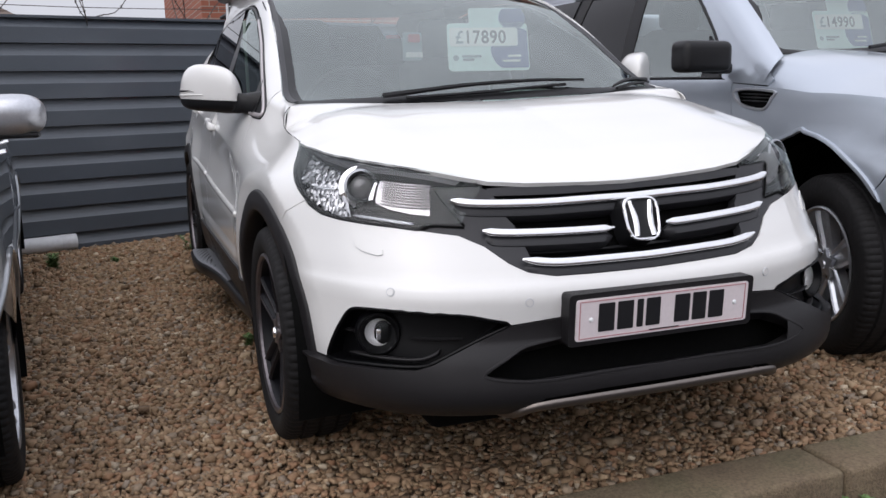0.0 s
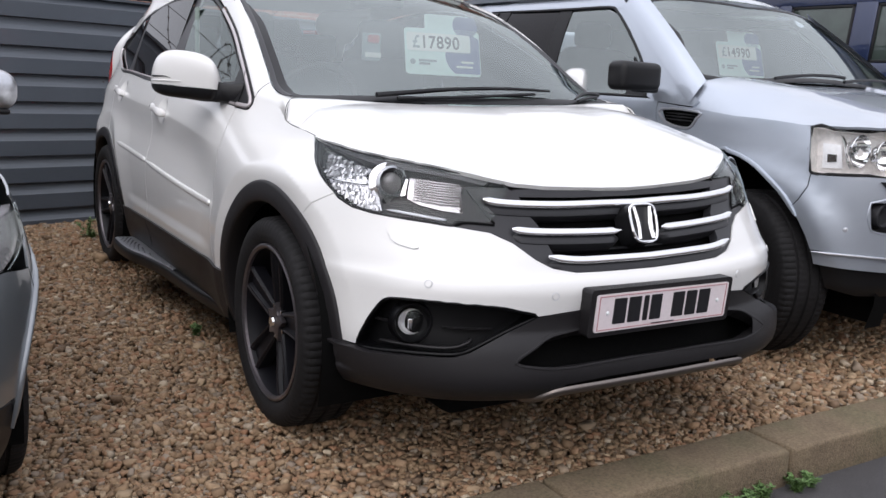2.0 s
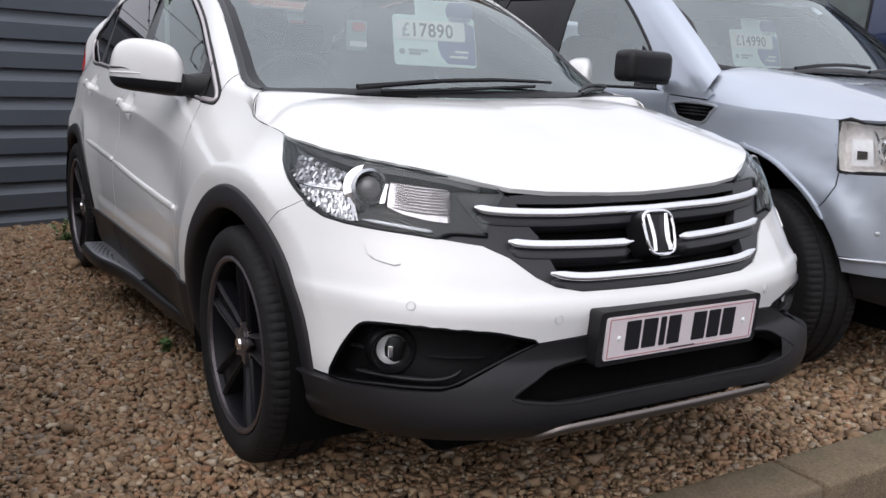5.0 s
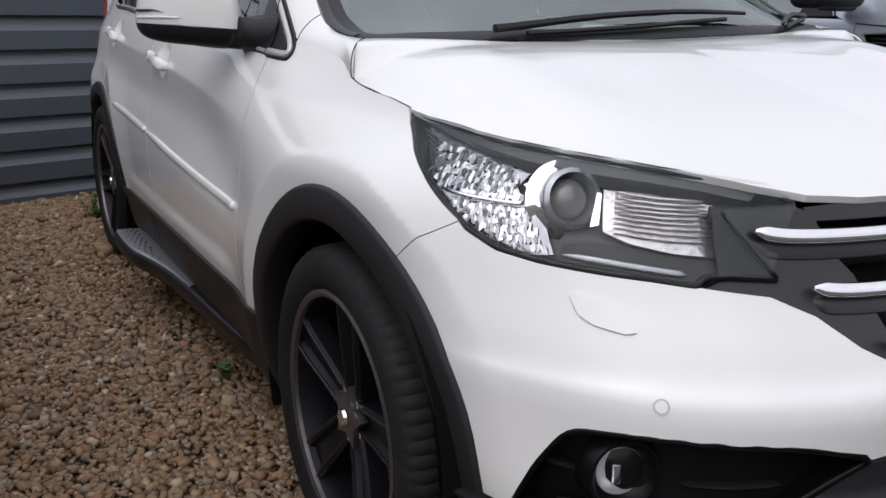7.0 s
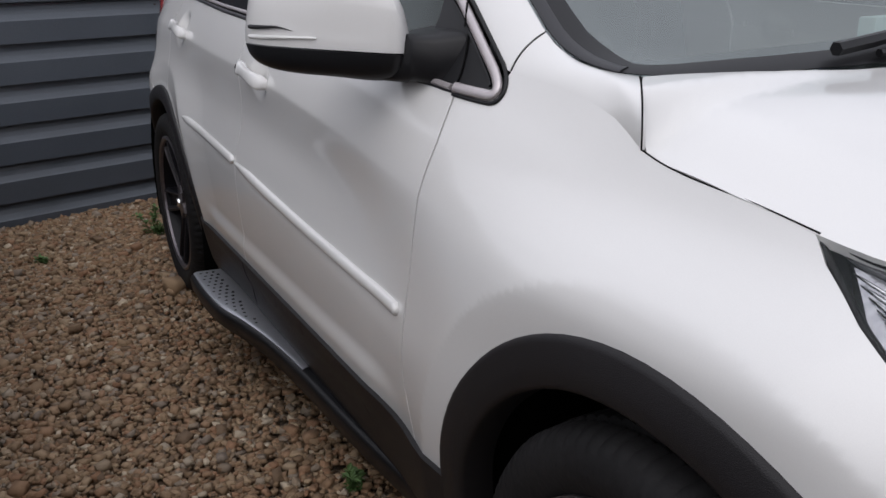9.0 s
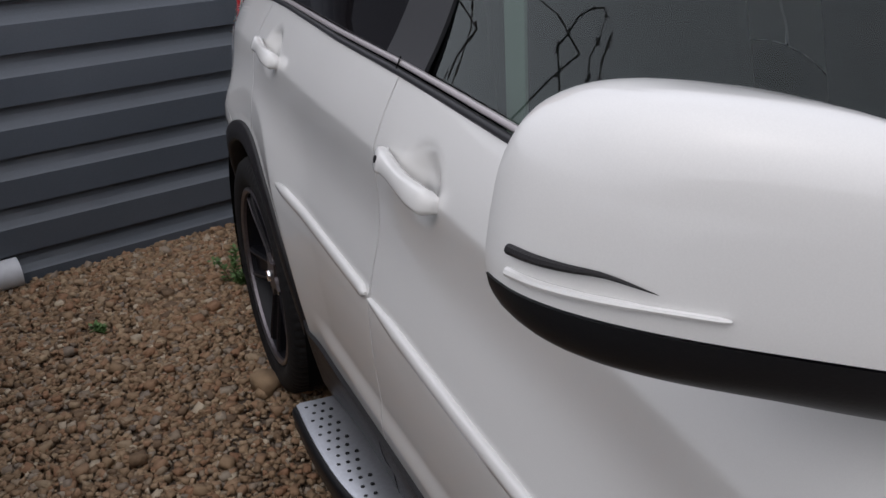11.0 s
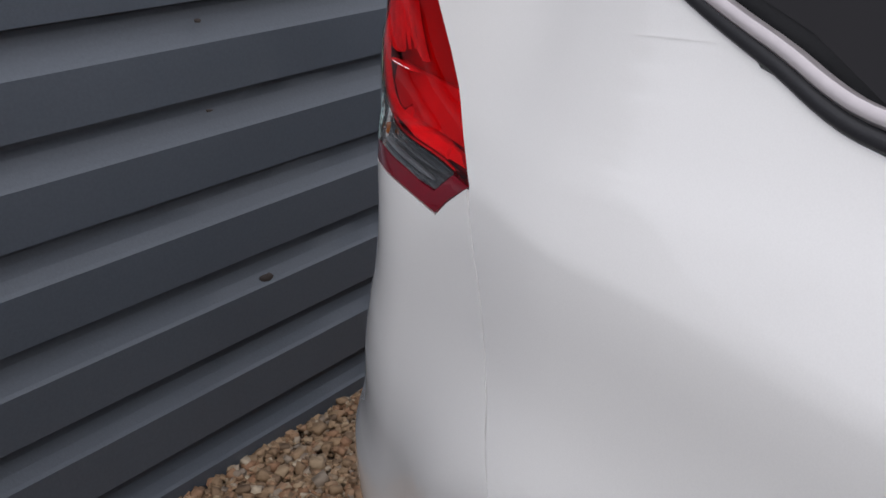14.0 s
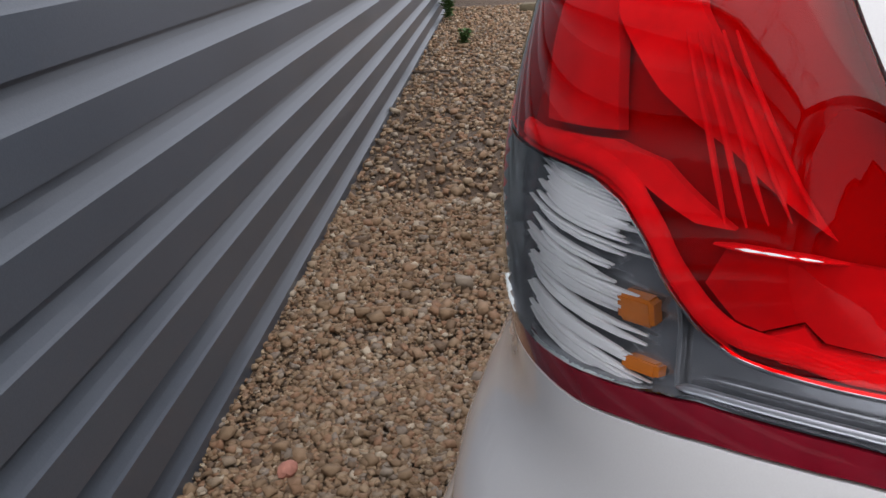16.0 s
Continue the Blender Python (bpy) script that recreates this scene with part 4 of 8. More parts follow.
    strip("pillar_seal", [(side * (u - 0.012), v + 0.016) for u, v in lead[:-2]] + [(side * u, v) for u, v in rim], 0.006, 0.003, BLACK, car, skin, off=0.001, each=6, taper=False)
    strip("trim_joint", [(side * 1.7405, 1.024), (side * 1.743, 1.050), (side * 1.752, 1.080), (side * 1.767, 1.112)], 0.004, 0.001, DEEP, car, skin, off=0.0005, taper=False)
    strip("trim_joint", [(side * 1.770, 1.114), (side * 1.785, 1.149)], 0.005, 0.001, DEEP, car, skin, off=0.0073, taper=False)
    # panes, set in
    f_pane = [(1.70, 1.045), (1.78, 1.04), (2.37, 1.062), (2.76, 1.082), (2.735, 1.20), (2.70, 1.40), (2.675, 1.464), (2.60, 1.462), (2.482, 1.435), (2.314, 1.380), (2.077, 1.284), (1.874, 1.175), (1.74, 1.088)]
    r_pane = [(2.93, 1.088), (3.16, 1.096), (3.62, 1.115), (3.66, 1.20), (3.655, 1.30), (3.60, 1.415), (3.38, 1.450), (3.16, 1.466), (2.80, 1.475), (2.86, 1.30)]
    q_pane = [(3.71, 1.122), (3.83, 1.126), (3.89, 1.138), (3.94, 1.165), (3.965, 1.22), (3.92, 1.305), (3.77, 1.375), (3.70, 1.395), (3.715, 1.26)]
    pane = panel("front_window", [(side * u, v) for u, v in f_pane], SIDE_GLASS, car, skin, off=-0.012, thick=0.004, shift=lambda u, v: 0.055 * (v - 1.10))
    pane.visible_shadow = False
    panel("rear_side_window", [(side * u, v) for u, v in r_pane], SHADE_GLASS, car, skin, off=-0.012, thick=0.004, shift=lambda u, v: 0.055 * (v - 1.10))
    panel("quarter_window", [(side * u, v) for u, v in q_pane], SHADE_GLASS, car, skin, off=-0.012, thick=0.004, shift=lambda u, v: 0.055 * (v - 1.10))
    panel("corner_backing", [(side * u, v) for u, v in corner_line(0.002) + [(3.93, 1.32), (3.77, 1.39), (3.73, 1.30)]], BLACK, car, skin, off=-0.017, shift=lambda u, v: 0.055 * (v - 1.10))
    bp = [(2.76, 1.080), (2.93, 1.086), (2.86, 1.30), (2.80, 1.478), (2.672, 1.472), (2.70, 1.40), (2.735, 1.20)]
    panel("centre_pillar", [(side * u, v) for u, v in bp], GRAPHITE, car, skin, off=-0.003)
    cp = [(3.618, 1.112), (3.712, 1.118), (3.718, 1.26), (3.702, 1.397), (3.596, 1.42), (3.655, 1.30), (3.66, 1.20)]
    panel("rear_pillar", [(side * u, v) for u, v in cp], GRAPHITE, car, skin, off=-0.004)
    tri = [(1.650, 1.030), (1.78, 1.036), (1.86, 1.045), (1.87, 1.182), (1.80, 1.142), (1.716, 1.086), (1.660, 1.050)]
    panel("mirror_corner", [(side * u, v) for u, v in tri], BLACK, car, skin, off=-0.001)


# ---- front of the white car ----
def both(o):
    """An outline given for one side, closed over the middle of the nose."""
    return o + [(-u, v) for u, v in o[::-1]]


grille_top = [(0.0, 0.877), (0.155, 0.872), (0.288, 0.866), (0.430, 0.866)]
grille_left = [(0.405, 0.840), (0.376, 0.803), (0.350, 0.779), (0.399, 0.781), (0.470, 0.766)]
outline = [(-u, v) for u, v in grille_top[:0:-1]] + grille_top + grille_left + GRILLE_LOW[1:] + [(-u, v) for u, v in GRILLE_LOW[:0:-1]] + [(-u, v) for u, v in grille_left[::-1]]
grille = panel("grille", outline, DEEP, car, skin, off=-0.050, thick=-0.045, label="dark grille with bright bars")
for s in (1, -1):
    wedge = [(0.430, 0.866), (0.288, 0.866), (0.262, 0.858), (0.250, 0.835), (0.243, 0.808), (0.214, 0.772), (0.207, 0.745), (0.195, 0.702), (0.172, 0.674), (0.147, 0.653), (0.206, 0.664),
             (0.248, 0.686), (0.301, 0.727), (0.362, 0.753), (0.470, 0.766), (0.399, 0.781), (0.350, 0.779), (0.376, 0.803), (0.405, 0.840)]
    panel("grille_surround", [(s * u, v) for u, v in wedge], GRAPHITE, grille, skin, off=-0.004, thick=0.03)
panel("grille_top_bar", both([(0.0, 0.8755), (0.155, 0.8705), (0.275, 0.865), (0.255, 0.846), (0.10, 0.843), (0.0, 0.845)]), GRAPHITE, grille, skin, off=-0.004, thick=0.03)
BAR1 = [(0.371, 0.834), (0.311, 0.825), (0.161, 0.820), (0.05, 0.821)]
BAR2 = [(0.299, 0.758), (0.242, 0.751), (0.117, 0.747), (0.06, 0.746), (0.026, 0.746)]
BAR3 = [(0.218, 0.689), (0.144, 0.679), (0.058, 0.678)]
for bar in (BAR1, BAR3):
    full = bar + [(-u, v) for u, v in bar[::-1]]
    strip("slat", [(u, v - 0.012) for u, v in full], 0.046, 0.034, GRAPHITE, grille, skin, off=-0.030)
    strip("chrome_bar", full, 0.022, 0.006, CHROME, grille, skin, off=0.012, each=8, label="polished chrome bar")
for s in (1, -1):
    strip("slat", [(s * u, v - 0.012) for u, v in BAR2], 0.046, 0.034, GRAPHITE, grille, skin, off=-0.030)
    strip("chrome_bar", [(s * u, v) for u, v in BAR2], 0.022, 0.006, CHROME, grille, skin, off=0.012, each=8, label="polished chrome bar")
    for v in (0.806, 0.722):
        strip("fine_slat", [(s * 0.21, v), (s * 0.1, v - 0.003), (0.0, v - 0.003)], 0.010, 0.008, BLACK, grille, skin, off=-0.040, taper=False)

# badge: a chrome ring with two uprights on a dark boss
n = (normal_at(skin, 0.001, 0.767) + Vector((0, -0.5, 0))).normalized()
right_v, up_v = Vector((1, 0, 0)), Vector((0, n.z, -n.y)).normalized()
if up_v.z < 0:
    up_v = -up_v
centre = Vector(skin(0.0, 0.762)) + n * 0.030


def badge_point(x, y, d):
    return centre + right_v * x + up_v * y + n * d


def squarish(w_top, w_low, h, k):
    out = []
    for i in range(k):
        a = 2 * math.pi * i / k
        c, s = math.cos(a), math.sin(a)
        x, y = math.copysign(abs(c) ** 0.5, c), math.copysign(abs(s) ** 0.5, s)
        w = w_low + (w_top - w_low) * (y + 1) / 2
        out.append((x * w, y * h))
    return out


bm = bmesh.new()
front = [bm.verts.new(badge_point(x, y, -0.002)) for x, y in squarish(0.054, 0.047, 0.057, 40)]
rear = [bm.verts.new(badge_point(x * 1.16, y * 1.16, -0.055)) for x, y in squarish(0.054, 0.047, 0.057, 40)]
bm.faces.new(front)
for i in range(40):
    bm.faces.new((front[i], rear[i], rear[(i + 1) % 40], front[(i + 1) % 40]))
badge = part("badge", bm, BLACK, grille, "dark boss with chrome emblem")
part("emblem_ring", tube_bm([badge_point(x, y, 0.003) for x, y in squarish(0.053, 0.045, 0.056, 40)], 0.0048, 8, ring=True), CHROME, badge)
for s in (1, -1):
    bm = bmesh.new()
    rows = []
    for y, w, xo in ((0.048, 0.0065, 0.031), (0.02, 0.0075, 0.026), (0.0, 0.0085, 0.023), (-0.02, 0.0080, 0.0225), (-0.048, 0.0075, 0.026)):
        rows.append([bm.verts.new(badge_point(s * xo + e * w, y, d)) for e, d in ((-1, -0.002), (-1, 0.006), (0, 0.010), (1, 0.006), (1, -0.002))])
    for a, b in zip(rows, rows[1:]):
        for i in range(4):
            bm.faces.new((a[i], a[i + 1], b[i + 1], b[i]))
    part("emblem_upright", bm, CHROME, badge)

# head lamps
OUTER = [(1.104, 0.956), (0.985, 0.945), (0.881, 0.931), (0.785, 0.917), (0.806, 0.897), (0.776, 0.870), (0.732, 0.835), (0.722, 0.799), (0.770, 0.795), (0.842, 0.806), (0.906, 0.836), (0.964, 0.866), (1.050, 0.908)]
INDIC = [(0.623, 0.902), (0.539, 0.899), (0.440, 0.886), (0.382, 0.878), (0.438, 0.868), (0.394, 0.806), (0.495, 0.813), (0.570, 0.824), (0.620, 0.838)]


def inside(outline, u, v):
    hit = False
    for (a, b), (c, d) in zip(outline, outline[1:] + outline[:1]):
        if (b > v) != (d > v) and u < a + (c - a) * (v - b) / (d - b):
            hit = not hit
    return hit


def facets(name, outline, du, dv, lean, mat, parent, side, off, seed, skew=0.0):
    """Small flat mirrors side by side, each turned a little its own way, within an outline on the body."""
    rng = random.Random(seed)
    bm = bmesh.new()
    us, vs = [q[0] for q in outline], [q[1] for q in outline]
    v, row = min(vs), 0
    while v < max(vs):
        u = min(us) + (du / 2 if row % 2 else 0.0)
        while u < max(us):
            cu, cv = u + du / 2 + skew * (v - min(vs)), v + dv / 2
            if inside(outline, cu, cv):
                n = normal_at(skin, side * cu, cv)
                a, b = rng.uniform(-lean, lean), rng.uniform(-lean, lean) * 0.5
                quad = []
                for p, q in ((-0.48, -0.48), (0.48, -0.48), (0.48, 0.48), (-0.48, 0.48)):
                    p, q = p + rng.uniform(-0.3, 0.3), q + rng.uniform(-0.35, 0.35)
                    quad.append(bm.verts.new(Vector(skin(side * (cu + p * du), cv + q * dv)) + n * (off + a * p * du + b * q * dv)))
                bm.faces.new(quad)
            u += du
        v += dv
        row += 1
    return part(name, bm, mat, parent, smooth=False)


UPPER_CUP = [(1.045, 0.938), (0.985, 0.936), (0.881, 0.922), (0.80, 0.910), (0.812, 0.897), (0.785, 0.876), (0.88, 0.874), (0.965, 0.882), (1.02, 0.905)]
LOWER_CUP = [(0.955, 0.866), (0.88, 0.862), (0.782, 0.862), (0.742, 0.835), (0.732, 0.803), (0.770, 0.800), (0.842, 0.812), (0.900, 0.838)]
for s in (1, -1):
    m = [(s * u, v) for u, v in LAMP]
    lamp = panel("head_lamp", m, BEZEL, car, skin, off=-0.060, thick=-0.055, label="clear-lensed swept-back head lamp")
    panel("side_reflector", [(s * u, v) for u, v in OUTER], REFLECTOR, lamp, skin, off=-0.030, thick=0.03, step=0.02)
    facets("reflector_facets", UPPER_CUP, 0.0075, 0.0090, 0.22, FACET, lamp, s, -0.025, 3, 0.6)
    facets("reflector_facets", LOWER_CUP, 0.0070, 0.0105, 0.22, FACET, lamp, s, -0.025, 4, 0.8)
    strip("reflector_step", [(s * 0.955, 0.874), (s * 0.88, 0.868), (s * 0.80, 0.866), (s * 0.778, 0.868)], 0.006, 0.006, CHROME, lamp, skin, off=-0.018)
    for i in range(7):
        strip("side_rib", [(s * (1.095 - 0.012 * i), 0.949 - 0.0062 * i), (s * (1.035 - 0.010 * i), 0.938 - 0.0075 * i)], 0.004, 0.004, CHROME, lamp, skin, off=-0.016)
    panel("turn_signal", [(s * u, v) for u, v in INDIC], RIBBED, lamp, skin, off=-0.030, thick=0.02, step=0.02)
    for i in range(9):
        z = 0.826 + 0.0075 * i
        lo, hi = 0.408 + 0.0035 * i, 0.600
        strip("signal_rib", [(s * hi, z + 0.010), (s * (lo + hi) / 2, z + 0.003), (s * lo, z)], 0.0045, 0.005, RIBBED, lamp, skin, off=-0.026, each=2)
    # projector: bright bowl, black throat, glass ball
    c = Vector(skin(s * 0.668, 0.876))
    way = (normal_at(skin, s * 0.668, 0.876) + Vector((0, -1.6, 0))).normalized()
    turn = way.to_track_quat("X", "Z").to_matrix().to_4x4()
    at = Matrix.Translation(c - way * 0.045) @ turn
    bm = lathe_bm([(0.040, -0.01), (0.046, 0.012), (0.045, 0.024), (0.038, 0.028), (0.033, 0.014), (0.033, -0.005)], 32)
    bm.transform(at)
    proj = part("projector", bm, CHAMBER, lamp)
    bm = lathe_bm([(0.0001, 0.024), (0.012, 0.0225), (0.022, 0.018), (0.029, 0.010), (0.032, 0.0)], 28)
    bm.transform(at)
    part("projector_lens", bm, BALL, proj, "dark glass ball")
    bm = lathe_bm([(0.034, -0.012), (0.058, -0.020), (0.060, -0.014), (0.036, -0.004)], 32)
    bm.transform(at)
    part("throat", bm, CHROME, proj, "bright bowl round the projector")
    panel("chrome_shoulder", [(s * u, v) for u, v in [(0.790, 0.897), (0.765, 0.906), (0.722, 0.914), (0.690, 0.913), (0.700, 0.902), (0.722, 0.880), (0.735, 0.862), (0.755, 0.868), (0.760, 0.884)]], CHROME, lamp, skin, off=-0.022, thick=0.02, step=0.02)
    panel("chrome_shoulder", [(s * u, v) for u, v in [(0.636, 0.896), (0.626, 0.893), (0.628, 0.846), (0.645, 0.842), (0.640, 0.868)]], CHROME, lamp, skin, off=-0.024, thick=0.02, step=0.02)
    panel("bezel", [(s * u, v) for u, v in [(1.095, 0.956), (0.985, 0.945), (0.881, 0.932), (0.785, 0.922), (0.640, 0.911), (0.539, 0.904), (0.440, 0.893), (0.36, 0.879), (0.34, 0.893), (0.386, 0.900),
                                            (0.487, 0.911), (0.595, 0.922), (0.712, 0.933), (0.843, 0.9405), (0.92, 0.9465), (0.997, 0.9535), (1.07, 0.9585), (1.125, 0.963)]], BEZEL, lamp, skin, off=-0.012, thick=0.03)
    panel("bezel", [(s * u, v) for u, v in [(0.705, 0.800), (0.70, 0.815), (0.650, 0.822), (0.57, 0.816), (0.495, 0.805), (0.415, 0.800), (0.38, 0.802), (0.355, 0.780), (0.42, 0.784), (0.46, 0.781), (0.482, 0.771),
                                            (0.551, 0.779), (0.646, 0.785), (0.70, 0.789)]], GRAPHITE, lamp, skin, off=-0.016, thick=0.03)
    strip("running_light", [(s * 0.70, 0.800), (s * 0.62, 0.795), (s * 0.52, 0.786), (s * 0.485, 0.783)], 0.010, 0.006, CHAMBER, lamp, skin, off=-0.012)
    strip("lamp_rim", m, 0.011, 0.005, BLACK, lamp, skin, off=-0.009, ring=True, each=3)
    for line in (((0.417, 0.862), (0.379, 0.820), (0.341, 0.775)), ((0.467, 0.765), (0.433, 0.776), (0.389, 0.775), (0.342, 0.772))):
        strip("surround_joint", [(s * u, v) for u, v in line], 0.006, 0.001, DEEP, lamp, skin, off=-0.001, taper=False)
    lens = panel("lens", m, LENS, lamp, skin, off=0.001, thick=0.004)
    lens.visible_shadow = False

# fog lamp pockets
for s in (1, -1):
    m = [(s * u, v) for u, v in FOG]
    pocket = panel("fog_lamp", m, NIGHT, car, skin, off=-0.050, thick=-0.055, label="round fog lamp in a black pocket")
    strip("pocket_rim", m, 0.010, 0.005, NIGHT, pocket, skin, off=-0.004, ring=True, each=3)
    strip("pocket_ledge", [(s * u, v) for u, v in [(0.80, 0.447), (0.68, 0.450), (0.52, 0.455), (0.45, 0.470), (0.43, 0.485)]], 0.010, 0.012, CLADDING, pocket, skin, off=-0.036)
    strip("fin", [(s * 0.80, 0.507), (s * 0.735, 0.506)], 0.006, 0.020, CLADDING, pocket, skin, off=-0.042, taper=False)
    strip("fin", [(s * 0.54, 0.508), (s * 0.45, 0.507), (s * 0.36, 0.508)], 0.006, 0.020, CLADDING, pocket, skin, off=-0.042)
    c = Vector(skin(s * 0.632, 0.511))
    way = (normal_at(skin, s * 0.632, 0.511) * 0.6 + Vector((0, -1, 0))).normalized()
    at = Matrix.Translation(c - way * 0.045) @ way.to_track_quat("X", "Z").to_matrix().to_4x4()
    bm = lathe_bm([(0.062, -0.01), (0.058, 0.014), (0.053, 0.024), (0.049, 0.024), (0.044, 0.012), (0.036, 0.004)], 40)
    bm.transform(at)
    part("lamp_ring", bm, NIGHT, pocket)
    bm = lathe_bm([(0.036, 0.004), (0.034, -0.004), (0.022, -0.018), (0.0001, -0.024)], 28)
    bm.transform(at)
    part("bowl", bm, FLUTE, pocket, "bright reflector bowl")
    bm = box_bm(0.0, 0.010, -0.006, 0.006, -0.024, 0.006, 0.003)
    bm.transform(at @ pose(-0.012, 0, 0))
    part("bulb_shield", bm, CHROME, pocket)
    bm = lathe_bm([(0.0001, 0.016), (0.02, 0.013), (0.036, 0.005)], 28)
    bm.transform(at)
    part("lens", bm, LENS, pocket).visible_shadow = False

# lower black bumper with the air intake
clad_top = [(0.0, 0.554), (0.10, 0.553), (0.171, 0.546), (0.244, 0.538), (0.302, 0.510), (0.369, 0.481), (0.443, 0.451), (0.501, 0.438), (0.686, 0.432), (0.819, 0.423), (0.872, 0.429), (0.928, 0.427), (0.993, 0.431)]
intake = [(0.0, 0.492), (0.123, 0.498), (0.198, 0.487), (0.246, 0.460), (0.309, 0.420), (0.194, 0.400), (0.064, 0.404), (0.0, 0.405)]
clad_low = [(1.06, 0.262), (0.897, 0.268), (0.661, 0.282), (0.454, 0.285), (0.262, 0.268), (0.215, 0.336), (0.168, 0.365), (0.063, 0.370), (0.0, 0.370)]
clad_arc = arc(0.0, 0.44, 173, 192, 4)


def roll(u, v):
    """The lower bumper is thickest halfway down and turns under."""
    t = (v - 0.425) / 0.075
    return 0.022 * (1 - t * t if t > 0 else 1 - 0.42 * t * t) - 0.03 * ease((0.315 - v) / 0.07) if t < 1 else 0.0


def nose(u, v):
    p = Vector(skin(u, v))
    q = normal_at(skin, u, v)
    return tuple(p + q * (roll(u, v) + 0.004))


for s in (1, -1):
    o = clad_top + clad_arc + clad_low + intake[::-1]
    panel("lower_bumper", [(s * u, v) for u, v in o], CLADDING, car, nose, thick=0.045, step=0.03, fine=0.014)
    strip("intake_lip", [(s * u, v) for u, v in intake[1:]], 0.010, 0.006, CLADDING, car, nose, off=-0.004, each=3)
panel("intake", both([(0.0, 0.515), (0.20, 0.51), (0.34, 0.42), (0.20, 0.385), (0.0, 0.385)]), DEEP, car, skin, off=-0.07, thick=-0.03)
strip("skid_plate", [(0.262, 0.270), (0.235, 0.303), (0.205, 0.338), (0.165, 0.350), (0.063, 0.354), (0.0, 0.354), (-0.063, 0.354), (-0.165, 0.350), (-0.205, 0.338), (-0.235, 0.303), (-0.262, 0.270)],
      0.030, 0.010, SATIN, car, nose, off=0.002, label="dull metal skid strip")

# parking sensors and washer covers
for s in (1, -1):
    for a, z in ((0.592, 0.623), (0.212, 0.596)):
        c, nn = Vector(skin(s * a, z)), normal_at(skin, s * a, z)
        at = Matrix.Translation(c) @ nn.to_track_quat("X", "Z").to_matrix().to_4x4()
        bm = lathe_bm([(0.0001, 0.002), (0.0085, 0.002), (0.0092, 0.0)], 24)
        bm.transform(at)
        sensor = part("parking_sensor", bm, WHITE, car)
        bm = lathe_bm([(0.0092, 0.0008), (0.0112, 0.0012), (0.0115, -0.001)], 24)
        bm.transform(at)
        part("gasket", bm, PVC, sensor)
    flap = [(0.698, 0.747), (0.690, 0.723), (0.668, 0.712), (0.618, 0.704), (0.597, 0.707), (0.596, 0.718), (0.640, 0.742), (0.690, 0.752)]
    panel("washer_cover", [(s * u, v) for u, v in flap], WHITE, car, skin, off=0.0035, thick=0.005, step=0.02)
    strip("cover_joint", [(s * u, v) for u, v in flap[:5]], 0.0025, 0.002, PVC, car, skin, off=-0.001, each=3)

# number plate: the characters are plain bars
plate_c = Vector((0.0, -0.840, 0.549))


def plate_bm(w, h, y0, y1, r):
    bm = bmesh.new()
    pts = []
    for cx, cz, a0 in ((1, 1, 0), (-1, 1, 90), (-1, -1, 180), (1, -1, 270)):
        for k in range(4):
            a = radians(a0 + 30 * k)
            pts.append((cx * (w / 2 - r) + r * math.cos(a), cz * (h / 2 - r) + r * math.sin(a)))
    tilt = 0.08
    lo = [bm.verts.new(plate_c + Vector((x, y1 + tilt * z * -0.8, z))) for x, z in pts]
    hi = [bm.verts.new(plate_c + Vector((x, y0 + tilt * z * -0.8, z))) for x, z in pts]
    bm.faces.new(hi)
    bm.faces.new(lo[::-1])
    for i in range(len(pts)):
        j = (i + 1) % len(pts)
        bm.faces.new((lo[i], lo[j], hi[j], hi[i]))
    return bm


plate = part("number_plate", plate_bm(0.556, 0.136, -0.004, 0.045, 0.012), CLADDING, car, "white number plate in a dark holder")
part("plate_face", plate_bm(0.518, 0.108, -0.008, -0.003, 0.008), PLATE, plate)
for z in (0.048, -0.048):
    bm = plate_bm(0.500, 0.0022, -0.0092, -0.0078, 0.0008)
    bm.transform(Matrix.Translation((0, 0.064 * -z * 1.0, z)))
    part("border_line", bm, PINK, plate)
for x in (0.249, -0.249):
    bm = plate_bm(0.0022, 0.096, -0.0092, -0.0078, 0.0008)
    bm.transform(Matrix.Translation((x, 0, 0)))
    part("border_line", bm, PINK, plate)
for x, w in ((-0.173, 0.046), (-0.118, 0.046), (-0.075, 0.018), (-0.036, 0.042), (0.052, 0.046), (0.105, 0.042), (0.158, 0.046)):
    bm = plate_bm(w, 0.074, -0.0098, -0.0079, 0.003)
    bm.transform(Matrix.Translation((x, 0, 0.003)))
    part("bar", bm, INK, plate)
bm = plate_bm(0.09, 0.003, -0.0094, -0.0078, 0.001)
bm.transform(Matrix.Translation((0.0, 0.003, -0.046)))
part("small_print", bm, INK, plate)
for x in (-0.217, 0.217):
    bm = lathe_bm([(0.0001, 0.004), (0.004, 0.0035), (0.0065, 0.0)], 16)
    bm.transform(Matrix.Translation(plate_c + Vector((x, -0.008, 0.0))) @ pose(0, 0, 0, 0, 0, -90))
    part("screw_cap", bm, FRAME, plate)


